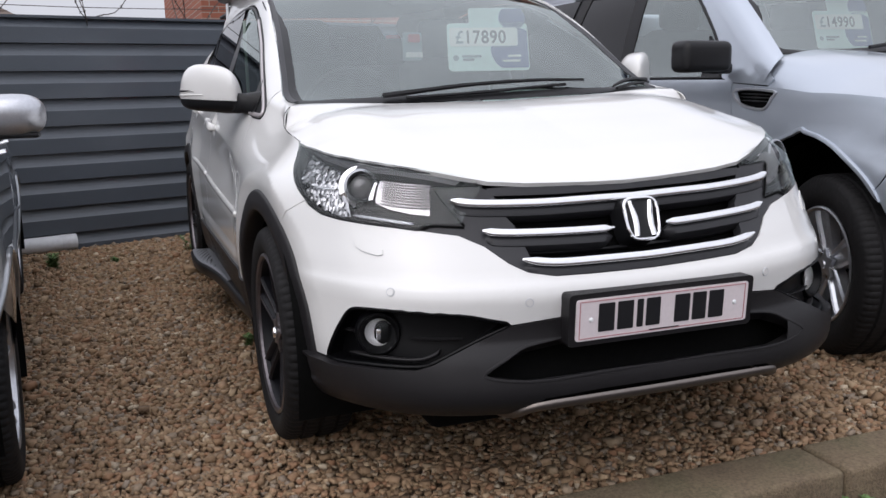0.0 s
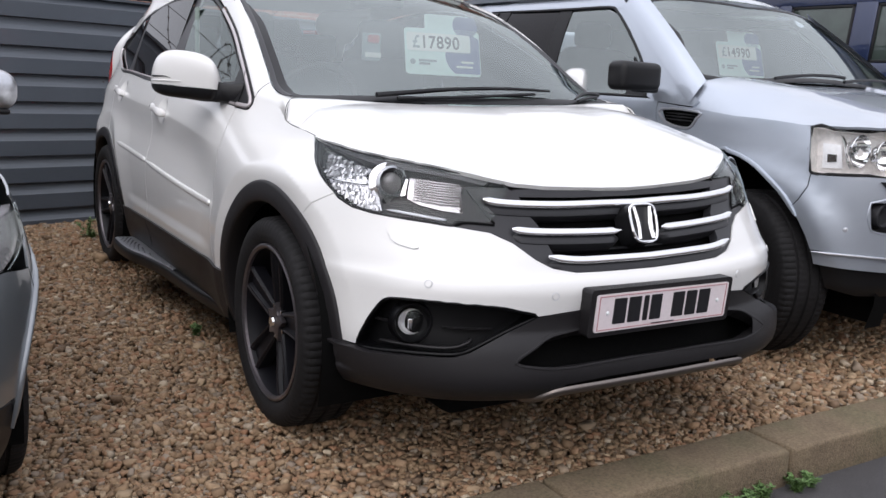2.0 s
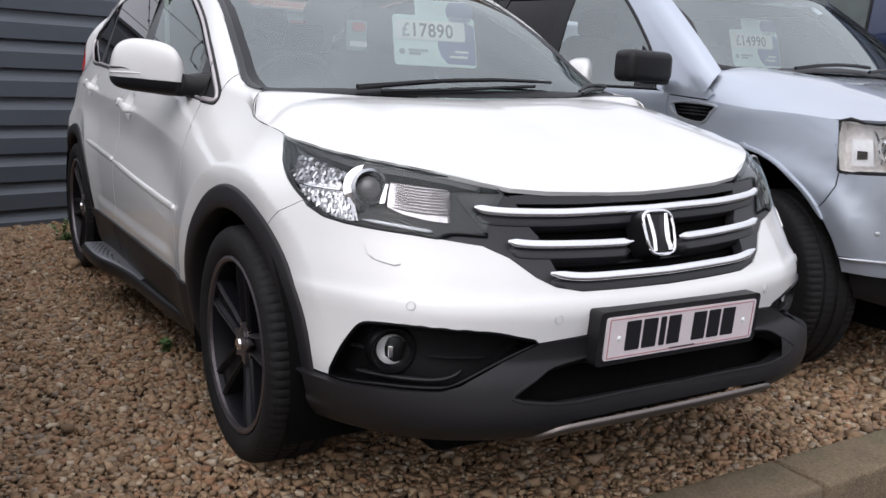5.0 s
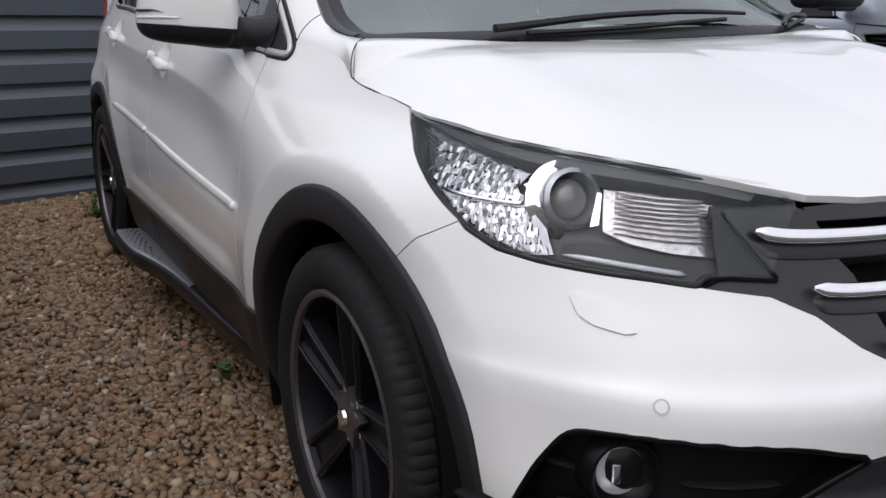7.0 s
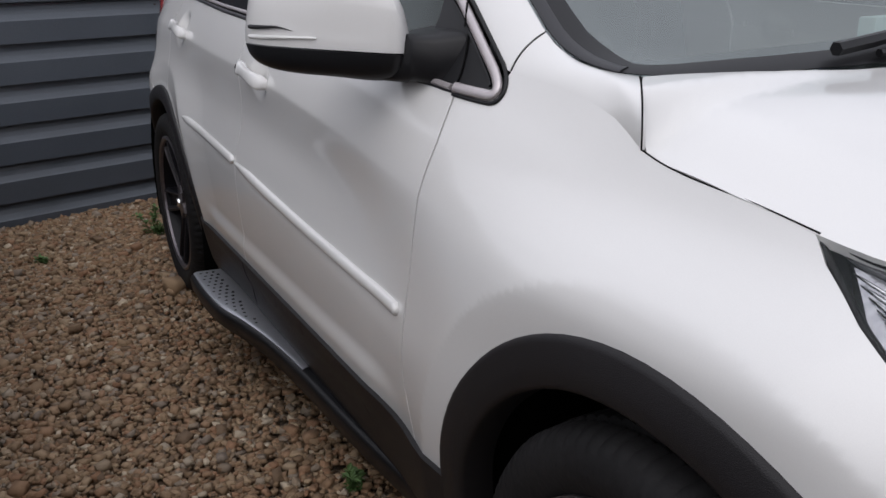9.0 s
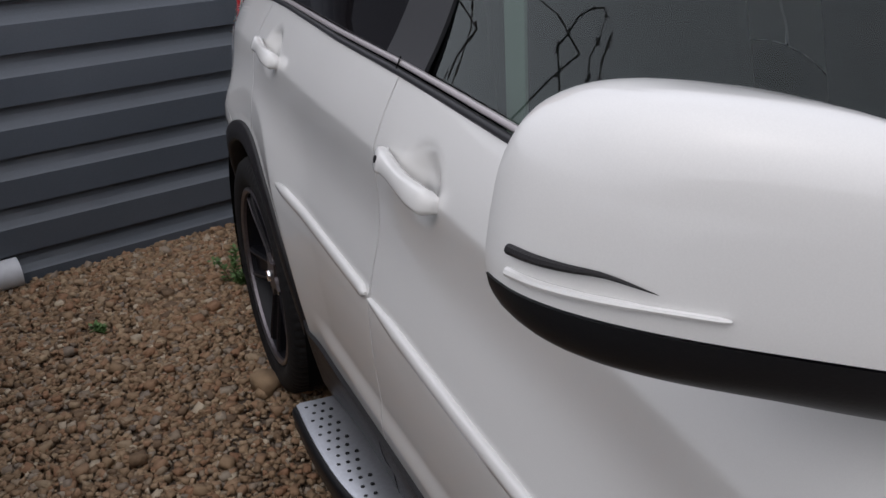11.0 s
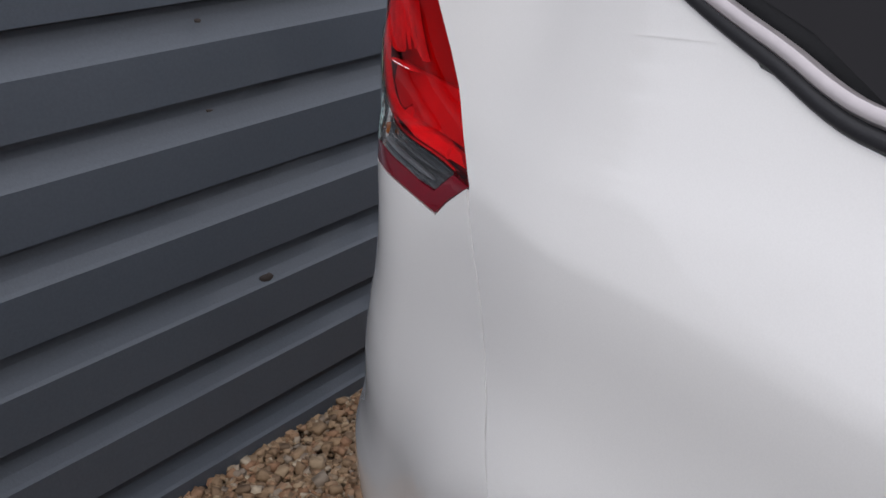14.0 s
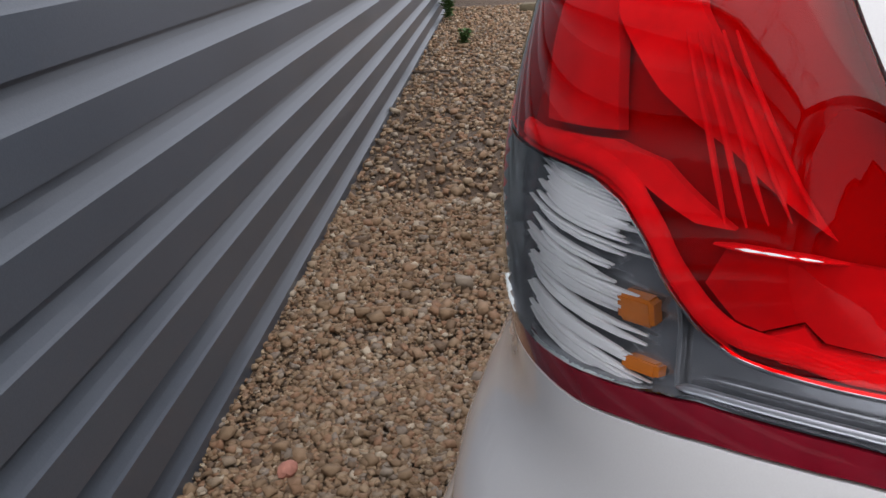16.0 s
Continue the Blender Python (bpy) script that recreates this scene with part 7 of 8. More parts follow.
s_strip("window_seal", front_pane + rear_pane[1:2] and [(1.54, 1.128), (1.633, 1.284), (1.808, 1.457), (1.95, 1.567), (2.039, 1.597), (2.36, 1.599), (2.98, 1.606)], 0.016, 0.006, BLACK, off=0.0, each=3)
s_strip("belt_seal", [(1.53, 1.127), (2.0, 1.127), (2.6, 1.128), (3.1, 1.130)], 0.014, 0.006, BLACK, off=0.001)
s_panel("mirror_corner", [(1.56, 1.133), (1.70, 1.133), (1.72, 1.33), (1.66, 1.285)], BLACK, off=-0.003)


# bonnet, windscreen, roof
def s_hood(x, y):
    q = abs(x - SX) / 0.90
    z = curve(y, (-0.60, -0.50, -0.30, 0.10, 0.45), (1.052, 1.080, 1.118, 1.188, 1.238))
    side = curve(y, (-0.60, -0.45, -0.05, 0.106, 0.38), (1.036, 1.040, 1.048, 1.064, 1.088))
    k = min(q, 1.02) ** (5 + 11 * ease(y / 0.4))
    rib = 0.012 * (ease((abs(x - SX) - 0.36) / 0.05) - ease((abs(x - SX) - 0.62) / 0.14)) * ease((y + 0.5) / 0.2)
    return (x, y, z * (1 - k) + side * k + rib)


o = [(-0.905, 0.38), (-0.912, 0.10), (-0.905, -0.15), (-0.86, -0.40), (-0.80, -0.505), (-0.66, -0.555), (-0.33, -0.575), (0, -0.58)]
ring = o + [(-x, y) for x, y in o[-2::-1]] + [(0.865, 0.455), (0.65, 0.405), (0.4, 0.372), (0.0, 0.348), (-0.4, 0.372), (-0.65, 0.405), (-0.865, 0.455)]
panel("bonnet", [(SX + x, y) for x, y in ring], SILVER, suv, s_hood, thick=0.01, step=0.04, mid=(SX, 0, 0))
panel("scuttle", [(SX + x, y) for x, y in [(-0.86, 0.40), (-0.4, 0.362), (0.4, 0.362), (0.86, 0.40), (0.86, 0.50), (-0.86, 0.50)]], BLACK, suv, s_hood, off=-0.01, mid=(SX, 0, 0))


def s_screen(u, v):
    w = 0.890 - 0.140 * v
    return (SX + u * w, 0.350 + 0.58 * v + 0.11 * abs(u) ** 2.4, 1.236 + 0.425 * v - 0.022 * abs(u) ** 2 + 0.012 * math.sin(math.pi * v))


pane = panel("windscreen", [(-0.95, 0), (0, 0), (0.95, 0), (0.95, 1), (0, 1), (-0.95, 1)], CABIN_GLASS, suv, s_screen, off=0.003, thick=0.004, step=0.08, mid=(SX, 2, 0.9))
pane.visible_shadow = False
strip("glass_edge", [(-0.875, 0.03), (0, 0.03), (0.875, 0.03), (0.872, 0.5), (0.868, 0.965), (0, 0.97), (-0.868, 0.965), (-0.872, 0.5)], 0.036, 0.002, BLACK, suv, s_screen, ring=True, off=0.004, each=5, mid=(SX, 2, 0.9))
# pillar between the side and the glass
for s in (1, -1):
    bm = bmesh.new()
    rows = []
    for a, z, v in ((1.235, 1.105, -0.04), (1.33, 1.165, 0.08), (1.45, 1.255, 0.28), (1.60, 1.372, 0.52), (1.76, 1.490, 0.78), (1.93, 1.590, 1.02)):
        p = Vector(silver_skin(s * a, z)) + normal_at(silver_skin, s * a, z, (SX, 1, 0.6)) * 0.004
        q = Vector(s_screen(-s * 0.905, v)) + normal_at(s_screen, -s * 0.905, v, (SX, 2, 0.9)) * 0.024
        m = (p + q) / 2 + Vector((-s * 0.030, -0.030, 0.020))
        rows.append([bm.verts.new(p * (1 - w) ** 2 + m * 2 * w * (1 - w) + q * w * w) for w in (0, 0.25, 0.5, 0.75, 1)])
    for a, b in zip(rows, rows[1:]):
        for i in range(4):
            bm.faces.new((a[i], a[i + 1], b[i + 1], b[i]))
    part("pillar_cover", bm, SILVER, suv)


def s_roof(x, y):
    return (x, y, 1.765 - 0.06 * (abs(x - SX) / 0.74) ** 3 - 0.10 * ease((1.30 - y) / 0.42))


panel("roof", [(SX + x, y) for x, y in [(-0.72, 0.99), (0, 0.90), (0.72, 0.99), (0.735, 1.3), (0.72, 3.2), (0, 3.3), (-0.72, 3.2), (-0.735, 1.3)]], SILVER, suv, s_roof, step=0.08, thick=0.03, mid=(SX, 2, 0))
# mirrors
for s in (1, -1):
    bm = box_bm(-0.125, 0.125, -0.065, 0.065, -0.068, 0.068, 0.034, 4)
    for v in bm.verts:
        v.co.y += 0.10 * -v.co.x * 0.35
        v.co.z *= 1.0 + 0.25 * -v.co.x
    bm.transform(Matrix.Translation((SX - s * 1.09, 0.60, 1.222)) @ Matrix.Diagonal((s, 1, 1, 1)))
    mir = part("door_mirror", bm, BLACK, suv, "boxy black door mirror", sharp=60)
    part("mirror_arm", box_bm(SX - s * 0.96 - 0.06, SX - s * 0.96 + 0.06, 0.615, 0.70, 1.145, 1.195, 0.015, 2), BLACK, mir)
    bm = box_bm(-0.10, 0.10, -0.002, 0.002, -0.055, 0.055, 0.001)
    bm.transform(Matrix.Translation((SX - s * 1.09, 0.668, 1.222)))
    part("mirror_glass", bm, CHROME, mir)
# wipers and washer nozzles
for a, b in (((-0.45, 0.0), (0.20, 0.05)), ((0.15, 0.0), (0.85, 0.06))):
    pts = [Vector(s_screen(a[0] + (b[0] - a[0]) * t, a[1] + (b[1] - a[1]) * t)) + Vector((0, -0.03, 0.018 + 0.012 * math.sin(math.pi * t))) for t in [k / 8 for k in range(9)]]
    part("wiper", tube_bm(pts, 0.009, 6), BLACK, suv, "black windscreen wiper")
for x in (-0.25, 0.30):
    part("washer_nozzle", box_bm(SX + x - 0.018, SX + x + 0.018, 0.215, 0.25, 1.170, 1.190, 0.005), BLACK, suv)
# wheels, liners, cabin
for s in (1, -1):
    for y, st in ((S_HUB, 80), (2.68, 40)):
        wheel(suv, SX - s * 0.778, y, 0.37, -s, R=0.372, r=0.238, half=0.122, spokes=5, start=st, dark=False, wide=(0.075, 0.115), turn=-16 if y < 1 else 0)
    for y in (S_HUB, 2.68):
        bm = bmesh.new()
        rows = []
        for k in range(19):
            a = radians(-18 + 216 * k / 18)
            rows.append([bm.verts.new((SX - s * x, y + 0.52 * math.cos(a), 0.37 + 0.52 * math.sin(a))) for x in (0.55, 0.87 - 0.22 * ease(-math.cos(a) - 0.1))])
        for a, b in zip(rows, rows[1:]):
            bm.faces.new((a[0], a[1], b[1], b[0]))
        bm.faces.new([row[0] for row in rows])
        part("wheel_liner", bm, DEEP, suv)
part("chassis", box_bm(SX - 0.54, SX + 0.54, -0.45, 3.3, 0.24, 0.85, 0.03), DEEP, suv)
for s in (1, -1):
    part("floor_pan", box_bm(min(SX - s * 0.54, SX - s * 0.84), max(SX - s * 0.54, SX - s * 0.84), 0.60, 2.14, 0.28, 1.0, 0.02), DEEP, suv)
part("dashboard", box_bm(SX - 0.80, SX + 0.80, 0.50, 0.92, 0.90, 1.16, 0.05, 3), TRIM_DARK, suv)
for x in (-0.40, 0.40):
    seat = part("front_seat", box_bm(SX + x - 0.25, SX + x + 0.25, 1.15, 1.65, 0.80, 0.95, 0.05, 3), CLOTH, suv)
    part("backrest", box_bm(SX + x - 0.24, SX + x + 0.24, 1.62, 1.78, 0.90, 1.40, 0.06, 3), CLOTH, seat)
    part("head_rest", box_bm(SX + x - 0.13, SX + x + 0.13, 1.68, 1.78, 1.40, 1.56, 0.04, 3), CLOTH, seat)
part("rear_seat", box_bm(SX - 0.65, SX + 0.65, 2.35, 2.85, 0.85, 1.40, 0.08, 3), CLOTH, suv)
part("cabin_lining", box_bm(SX - 0.66, SX + 0.66, 1.1, 3.2, 1.600, 1.615, 0.005), TRIM_DARK, suv)
part("tail_door", box_bm(SX - 0.85, SX + 0.85, 3.36, 3.46, 0.45, 1.62, 0.04, 3), SILVER, suv)
price_card(Matrix.Translation((2.30, 0.94, 1.36)) @ pose(0, 0, 0, 70, 0, -8), "14990", 0.92)

# ---- the grey car ----
grey_car = thing("grey_car", "grey metallic hatchback with silver alloy wheels", "car")
GX, LEAN = -2.480, -0.082
grey_skin = make_body(GX, 0.05, 2.85, (0.18, 0.30, 0.45, 0.60, 0.80, 0.88, 0.94, 1.0, 1.35, 1.46), (0.80, 0.845, 0.872, 0.882, 0.858, 0.838, 0.815, 0.785, 0.64, 0.58),
                      (0.18, 0.30, 0.45, 0.60, 0.75, 0.85, 0.95), (-0.68, -0.78, -0.80, -0.79, -0.74, -0.66, -0.52), (0.3, 0.6, 0.9, 1.4), (3.40, 3.52, 3.48, 3.2),
                      n=3.0, bend=1.10, hubs=((0.05, 0.31), (2.60, 0.31)), bulge=0.012, lean=LEAN)
G_OFF = 1.05        # way round the body less y


def g_panel(name, outline, mat, off=0.0, thick=0.006, label="", sides=(1, -1), step=0.06):
    for s in sides:
        last = panel(name, [(s * u, v) for u, v in outline], mat, grey_car, grey_skin, off=off, thick=thick, step=step, mid=(GX, 1.4, 0.6), label=label)
    return last


def g_arc(yc, r, a0, a1, n=14):
    return [(yc + G_OFF + r * math.cos(radians(a0 + (a1 - a0) * i / n)), 0.31 + r * math.sin(radians(a0 + (a1 - a0) * i / n))) for i in range(n + 1)]


g_panel("front_bumper", [(0.0, 0.70), (0.40, 0.70), (0.70, 0.69), (0.86, 0.665)] + g_arc(0.05, 0.365, 128, 172, 6) + [(0.72, 0.40), (0.30, 0.41), (0.0, 0.41)], GREY)
g_panel("lower_bumper", [(0.0, 0.40), (0.30, 0.40), (0.72, 0.39), (0.745, 0.34), (0.75, 0.20), (0.30, 0.19), (0.0, 0.19)], BLACK, off=-0.004, thick=0.03)
for s in (1, -1):
    lamp = g_panel("head_lamp", [(0.40, 0.705), (0.70, 0.695), (0.92, 0.74), (0.98, 0.80), (0.70, 0.80), (0.42, 0.77)], RIBBED, off=-0.01, thick=0.03, sides=(s,), label="clear swept head lamp")
    pane = panel("lens", [(s * u, v) for u, v in [(0.40, 0.705), (0.70, 0.695), (0.92, 0.74), (0.98, 0.80), (0.70, 0.80), (0.42, 0.77)]], LENS, lamp, grey_skin, off=0.004, thick=0.004, step=0.06, mid=(GX, 1.4, 0.6))
    pane.visible_shadow = False
g_panel("grille", [(0.0, 0.705), (0.395, 0.705), (0.415, 0.77), (0.0, 0.78)], BLACK, off=-0.01, thick=0.02)
g_panel("front_wing", [(0.865, 0.668), (0.925, 0.738), (0.985, 0.80), (0.90, 0.83), (1.15, 0.875), (1.50, 0.925), (1.62, 0.94), (1.70, 0.93), (1.69, 0.60), (1.66, 0.26)] + g_arc(0.05, 0.365, -8, 126, 16), GREY)
g_panel("front_door", [(1.704, 0.93), (2.70, 0.955), (2.70, 0.60), (2.68, 0.27), (1.666, 0.26), (1.694, 0.60)], GREY)
g_panel("rear_door", [(2.704, 0.955), (3.50, 0.975), (3.56, 0.80)] + g_arc(2.60, 0.365, 105, 178, 10) + [(2.684, 0.27), (2.704, 0.60)], GREY)
g_panel("rear_quarter", [(3.504, 0.975), (4.35, 0.99), (4.85, 0.95), (5.0, 0.60), (4.95, 0.28), (4.10, 0.28)] + g_arc(2.60, 0.365, -4, 103, 14) + [(3.564, 0.80)], GREY)
g_panel("sill", [(1.60, 0.255), (2.68, 0.265), (3.25, 0.265), (3.25, 0.17), (1.60, 0.17)], BLACK, off=0.004, thick=0.03)
g_panel("cabin_frame", [(1.62, 0.945), (1.90, 1.09), (2.25, 1.27), (2.55, 1.36), (3.2, 1.40), (3.9, 1.37), (4.5, 1.16), (4.6, 1.0), (4.35, 0.995), (4.25, 1.12), (3.8, 1.30), (3.2, 1.345), (2.6, 1.31), (2.30, 1.22), (1.98, 1.06), (1.78, 0.955)], GREY, thick=0.02)
g_panel("side_window", [(1.78, 0.955), (1.98, 1.06), (2.30, 1.22), (2.6, 1.31), (3.2, 1.345), (3.8, 1.30), (4.25, 1.12), (4.33, 0.995), (3.5, 0.985), (2.7, 0.965)], SHADE_GLASS, off=-0.006, thick=0.004)
for s in (1, -1):
    for y in (0.05, 2.60):
        strip("arch_lip", [(s * u, v) for u, v in g_arc(y, 0.372, -4, 178, 12)], 0.016, 0.008, GREY, grey_car, grey_skin, off=0.001, each=2, mid=(GX, 1.4, 0.6))
    strip("side_moulding", [(s * 1.75, 0.53), (s * 2.3, 0.535), (s * 3.25, 0.545)], 0.045, 0.012, GREY, grey_car, grey_skin, mid=(GX, 1.4, 0.6))
    for y in (1.60, 2.42):
        strip("handle", [(s * (y + G_OFF - 0.09), 0.855), (s * (y + G_OFF), 0.862), (s * (y + G_OFF + 0.10), 0.862)], 0.024, 0.034, CHROME, grey_car, grey_skin, off=0.006, mid=(GX, 1.4, 0.6), label="chrome pull handle")
    x0 = GX + LEAN * 0.75
    bm = bmesh.new()
    bmesh.ops.create_uvsphere(bm, u_segments=28, v_segments=18, radius=1.0)
    for v in bm.verts:
        f = lambda q, e: math.copysign(abs(q) ** e, q)
        v.co = Vector((0.112 * f(v.co.x, 0.72), 0.085 * f(v.co.y, 0.8) * (1 - 0.2 * v.co.x), 0.074 * f(v.co.z, 0.75)))
    bmesh.ops.bisect_plane(bm, geom=bm.verts[:] + bm.edges[:] + bm.faces[:], plane_co=(0, 0.05, 0), plane_no=(0, 1, 0), clear_outer=True)
    bmesh.ops.holes_fill(bm, edges=[e for e in bm.edges if e.is_boundary], sides=0)
    bm.transform(Matrix.Translation((x0 - s * 0.925, 0.74, 1.045)))
    mir = part("door_mirror", bm, ALLOY, grey_car, "silver door mirror")
    part("mirror_foot", box_bm(x0 - s * 0.82 - 0.07, x0 - s * 0.82 + 0.07, 0.70, 0.80, 0.955, 1.0, 0.015), BLACK, mir)
    part("mirror_lip", box_bm(x0 - s * 0.925 - 0.085, x0 - s * 0.925 + 0.085, 0.69, 0.79, 0.966, 0.985, 0.008), BLACK, mir)
    for y, st in ((0.05, 90), (2.60, 54)):
        wheel(grey_car, GX + LEAN * y - s * 0.768, y, 0.31, -s, R=0.312, r=0.215, half=0.100, spokes=5, start=st, dark=False, wide=(0.050, 0.070), turn=3.5)
        bm = bmesh.new()
        rows = []
        for k in range(19):
            a = radians(-18 + 216 * k / 18)
            rows.append([bm.verts.new((GX + LEAN * y - s * x, y + 0.355 * math.cos(a), 0.31 + 0.355 * math.sin(a))) for x in (0.50, 0.862)])
        for a, b in zip(rows, rows[1:]):
            bm.faces.new((a[0], a[1], b[1], b[0]))
        bm.faces.new([row[0] for row in rows])
        part("wheel_liner", bm, DEEP, grey_car)


def g_top(x, y):
    k = abs((x - GX - LEAN * y) / 0.70)
    return (x, y, curve(y, (-0.62, -0.4, 0.0, 0.45, 0.62, 1.30, 1.75, 2.6, 3.2, 3.45), (0.79, 0.865, 0.935, 0.985, 1.02, 1.36, 1.44, 1.45, 1.38, 1.05)) - 0.05 * k ** 2.5)


def g_half(y):
    return curve(y, (-0.62, -0.4, 0.0, 0.6, 1.3, 2.6, 3.45), (0.50, 0.66, 0.80, 0.80, 0.64, 0.61, 0.60))


def g_sheet(name, y0, y1, mat, off):
    ys = [y0 + (y1 - y0) * i / 8 for i in range(9)]
    ring = [(GX + LEAN * y - g_half(y), y) for y in ys] + [(GX + LEAN * y + g_half(y), y) for y in ys[::-1]]
    panel(name, ring, mat, grey_car, g_top, off=off, thick=0.02, step=0.1, mid=(GX, 1.3, 0.3))


g_sheet("bonnet", -0.62, 0.50, GREY, 0.0)
g_sheet("windscreen", 0.51, 1.34, SHADE_GLASS, 0.0)
g_sheet("roof", 1.35, 3.0, GREY, 0.0)
g_sheet("rear_window", 3.01, 3.44, SHADE_GLASS, 0.0)
bm = box_bm(-0.50, 0.50, -0.55, 3.2, 0.18, 0.80, 0.03)
bm.transform(Matrix.Translation((GX - 0.08, 0, 0)))
part("chassis", bm, DEEP, grey_car)
for s in (1, -1):
    bm = box_bm(-0.16, 0.16, 0.46, 2.18, 0.19, 0.85, 0.02)
    bm.transform(Matrix.Translation((GX + LEAN * 1.3 - s * 0.62, 0, 0)))
    part("floor_pan", bm, DEEP, grey_car)

# ---- the tall dark blue off-roader ----
van = thing("blue_off_roader", "tall dark blue off-roader with a stepped roof", "car")
VX = 4.10
part("body", box_bm(VX, VX + 1.85, -0.75, 3.20, 0.55, 1.30, 0.06, 4), BLUE, van)
part("bonnet", box_bm(VX + 0.06, VX + 1.79, -0.80, 0.42, 0.80, 1.20, 0.08, 4), BLUE, van)


def upright(x0, x1, y0, y1, z0, z1, mat, name, bevel=0.012):
    """A piece of the cabin's side; the side leans in towards the roof."""
    bm = box_bm(x0, x1, y0, y1, z0, z1, bevel)
    for v in bm.verts:
        v.co.x += 0.10 * (v.co.z - 1.3) * (1 if v.co.x < VX + 0.9 else -1)
    return part(name, bm, mat, van)


for x0, x1 in ((VX + 0.01, VX + 0.07), (VX + 1.78, VX + 1.84)):
    upright(x0, x1, 0.55, 3.18, 1.28, 1.44, BLUE, "waist_panel")
    upright(x0, x1, 0.62, 3.18, 1.86, 2.02, BLUE, "roof_side")
    for y0, y1 in ((1.35, 1.53), (2.08, 2.20), (2.98, 3.18), (0.60, 0.70)):
        upright(x0, x1, y0, y1, 1.40, 1.90, BLUE, "pillar")
    for y0, y1 in ((0.70, 1.35), (1.53, 2.08), (2.20, 2.98)):
        upright(x0 + 0.012, x1 - 0.012, y0 - 0.02, y1 + 0.02, 1.42, 1.88, VAN_GLASS, "side_window", 0.004)
        for a, b, c, d in ((y0, y0 + 0.022, 1.44, 1.86), (y1 - 0.022, y1, 1.44, 1.86), (y0, y1, 1.44, 1.46), (y0, y1, 1.84, 1.86)):
            upright(x0 + 0.004, x1 - 0.004, a, b, c, d, BLACK, "window_seal", 0.003)
part("roof", box_bm(VX + 0.09, VX + 1.76, 0.72, 3.16, 2.00, 2.10, 0.045, 4), BLUE, van)
for x in (VX + 0.055, VX + 1.79):
    bm = box_bm(x - 0.012, x + 0.012, 1.62, 2.36, 1.955, 2.025, 0.011, 3)
    part("roof_window", bm, GRAPHITE, van, "long rounded roof window")
part("rear_door", box_bm(VX + 0.12, VX + 1.73, 3.10, 3.22, 0.6, 2.03, 0.04, 3), BLUE, van)
bm = box_bm(VX + 0.14, VX + 1.71, 0.50, 0.54, 1.24, 1.98, 0.012)
for v in bm.verts:
    v.co.y += 0.30 * (v.co.z - 1.24)
part("windscreen", bm, SHADE_GLASS, van)
for s, x in ((-1, VX + 0.13), (1, VX + 1.72)):
    for y in (0.0, 2.58):
        wheel(van, x, y, 0.38, s, R=0.38, r=0.235, half=0.12, dark=False, wide=(0.07, 0.10))


# ---- beyond the fence ----
house = thing("brick_building", "red brick building with white windows behind the fence", "building")


def far_y(x):
    return 9.9 + 0.105 * (x - 8.0)


def far_box(name, x0, x1, z0, z1, d0, d1, mat, owner, label=""):
    """A block along the building's front; d0, d1: metres before and behind its face."""
    bm = box_bm(x0, x1, -d0, d1, z0, z1, 0.0)
    for v in bm.verts:
        v.co.y += far_y(v.co.x)
    return part(name, bm, mat, owner, label, smooth=False)


WIN = ((1.2, 2.2, 2.62, 3.9), (3.6, 4.6, 2.62, 3.9), (6.0, 6.9, 2.62, 3.9), (7.98, 8.62, 2.62, 3.9), (8.95, 9.62, 2.62, 3.9))
far_box("wall", -0.10, 10.1, 0.0, 2.62, 0.0, 0.3, FAR_BRICK, house)
far_box("wall", -0.10, 10.1, 3.9, 5.2, 0.0, 0.3, FAR_BRICK, house)
edges = [-0.10] + [e for w in WIN for e in w[:2]] + [10.1]
for a, b in zip(edges[::2], edges[1::2]):
    far_box("wall", a, b, 2.62, 3.9, 0.0, 0.3, FAR_BRICK, house)
for x0, x1, z0, z1 in WIN:
    w = far_box("window", x0, x1, z0, z1, -0.14, 0.16, SHADE_GLASS, house)
    far_box("sill", x0 - 0.05, x1 + 0.05, z0 - 0.03, z0 + 0.03, 0.05, 0.1, FRAME, w)
    for a, b, c, d in ((x0, x0 + 0.07, z0, z1), (x1 - 0.07, x1, z0, z1), ((x0 + x1) / 2 - 0.04, (x0 + x1) / 2 + 0.04, z0, z1), (x0, x1, z1 - 0.07, z1), (x0, x1, z0 + 0.03, z0 + 0.10)):
        far_box("frame", a, b, c, d, -0.08, 0.14, FRAME, w)
far_box("downpipe", 7.42, 7.50, 0.0, 5.1, 0.09, -0.01, FRAME, house)
far_box("gutter", -0.3, 10.3, 5.16, 5.28, 0.25, 0.0, FRAME, house)
bm = bmesh.new()
rows = []
for x in (-0.35, 10.35):
    rows.append([bm.verts.new((x, far_y(x) + d, z)) for d, z in ((-0.25, 5.25), (3.5, 7.4), (7.2, 5.25), (7.2, 5.1), (-0.25, 5.1))])
for k in range(5):
    bm.faces.new((rows[0][k], rows[0][(k + 1) % 5], rows[1][(k + 1) % 5], rows[1][k]))
bm.faces.new(rows[0])
bm.faces.new(rows[1][::-1])
part("roof", bm, ROOF_TILE, house, smooth=False)
for x in (-0.10, 9.8):
    bm = box_bm(x, x + 0.3, 0.3, 7.0, 0.0, 5.2)
    for v in bm.verts:
        v.co.y += far_y(v.co.x)
    part("gable_wall", bm, FAR_BRICK, house, smooth=False)

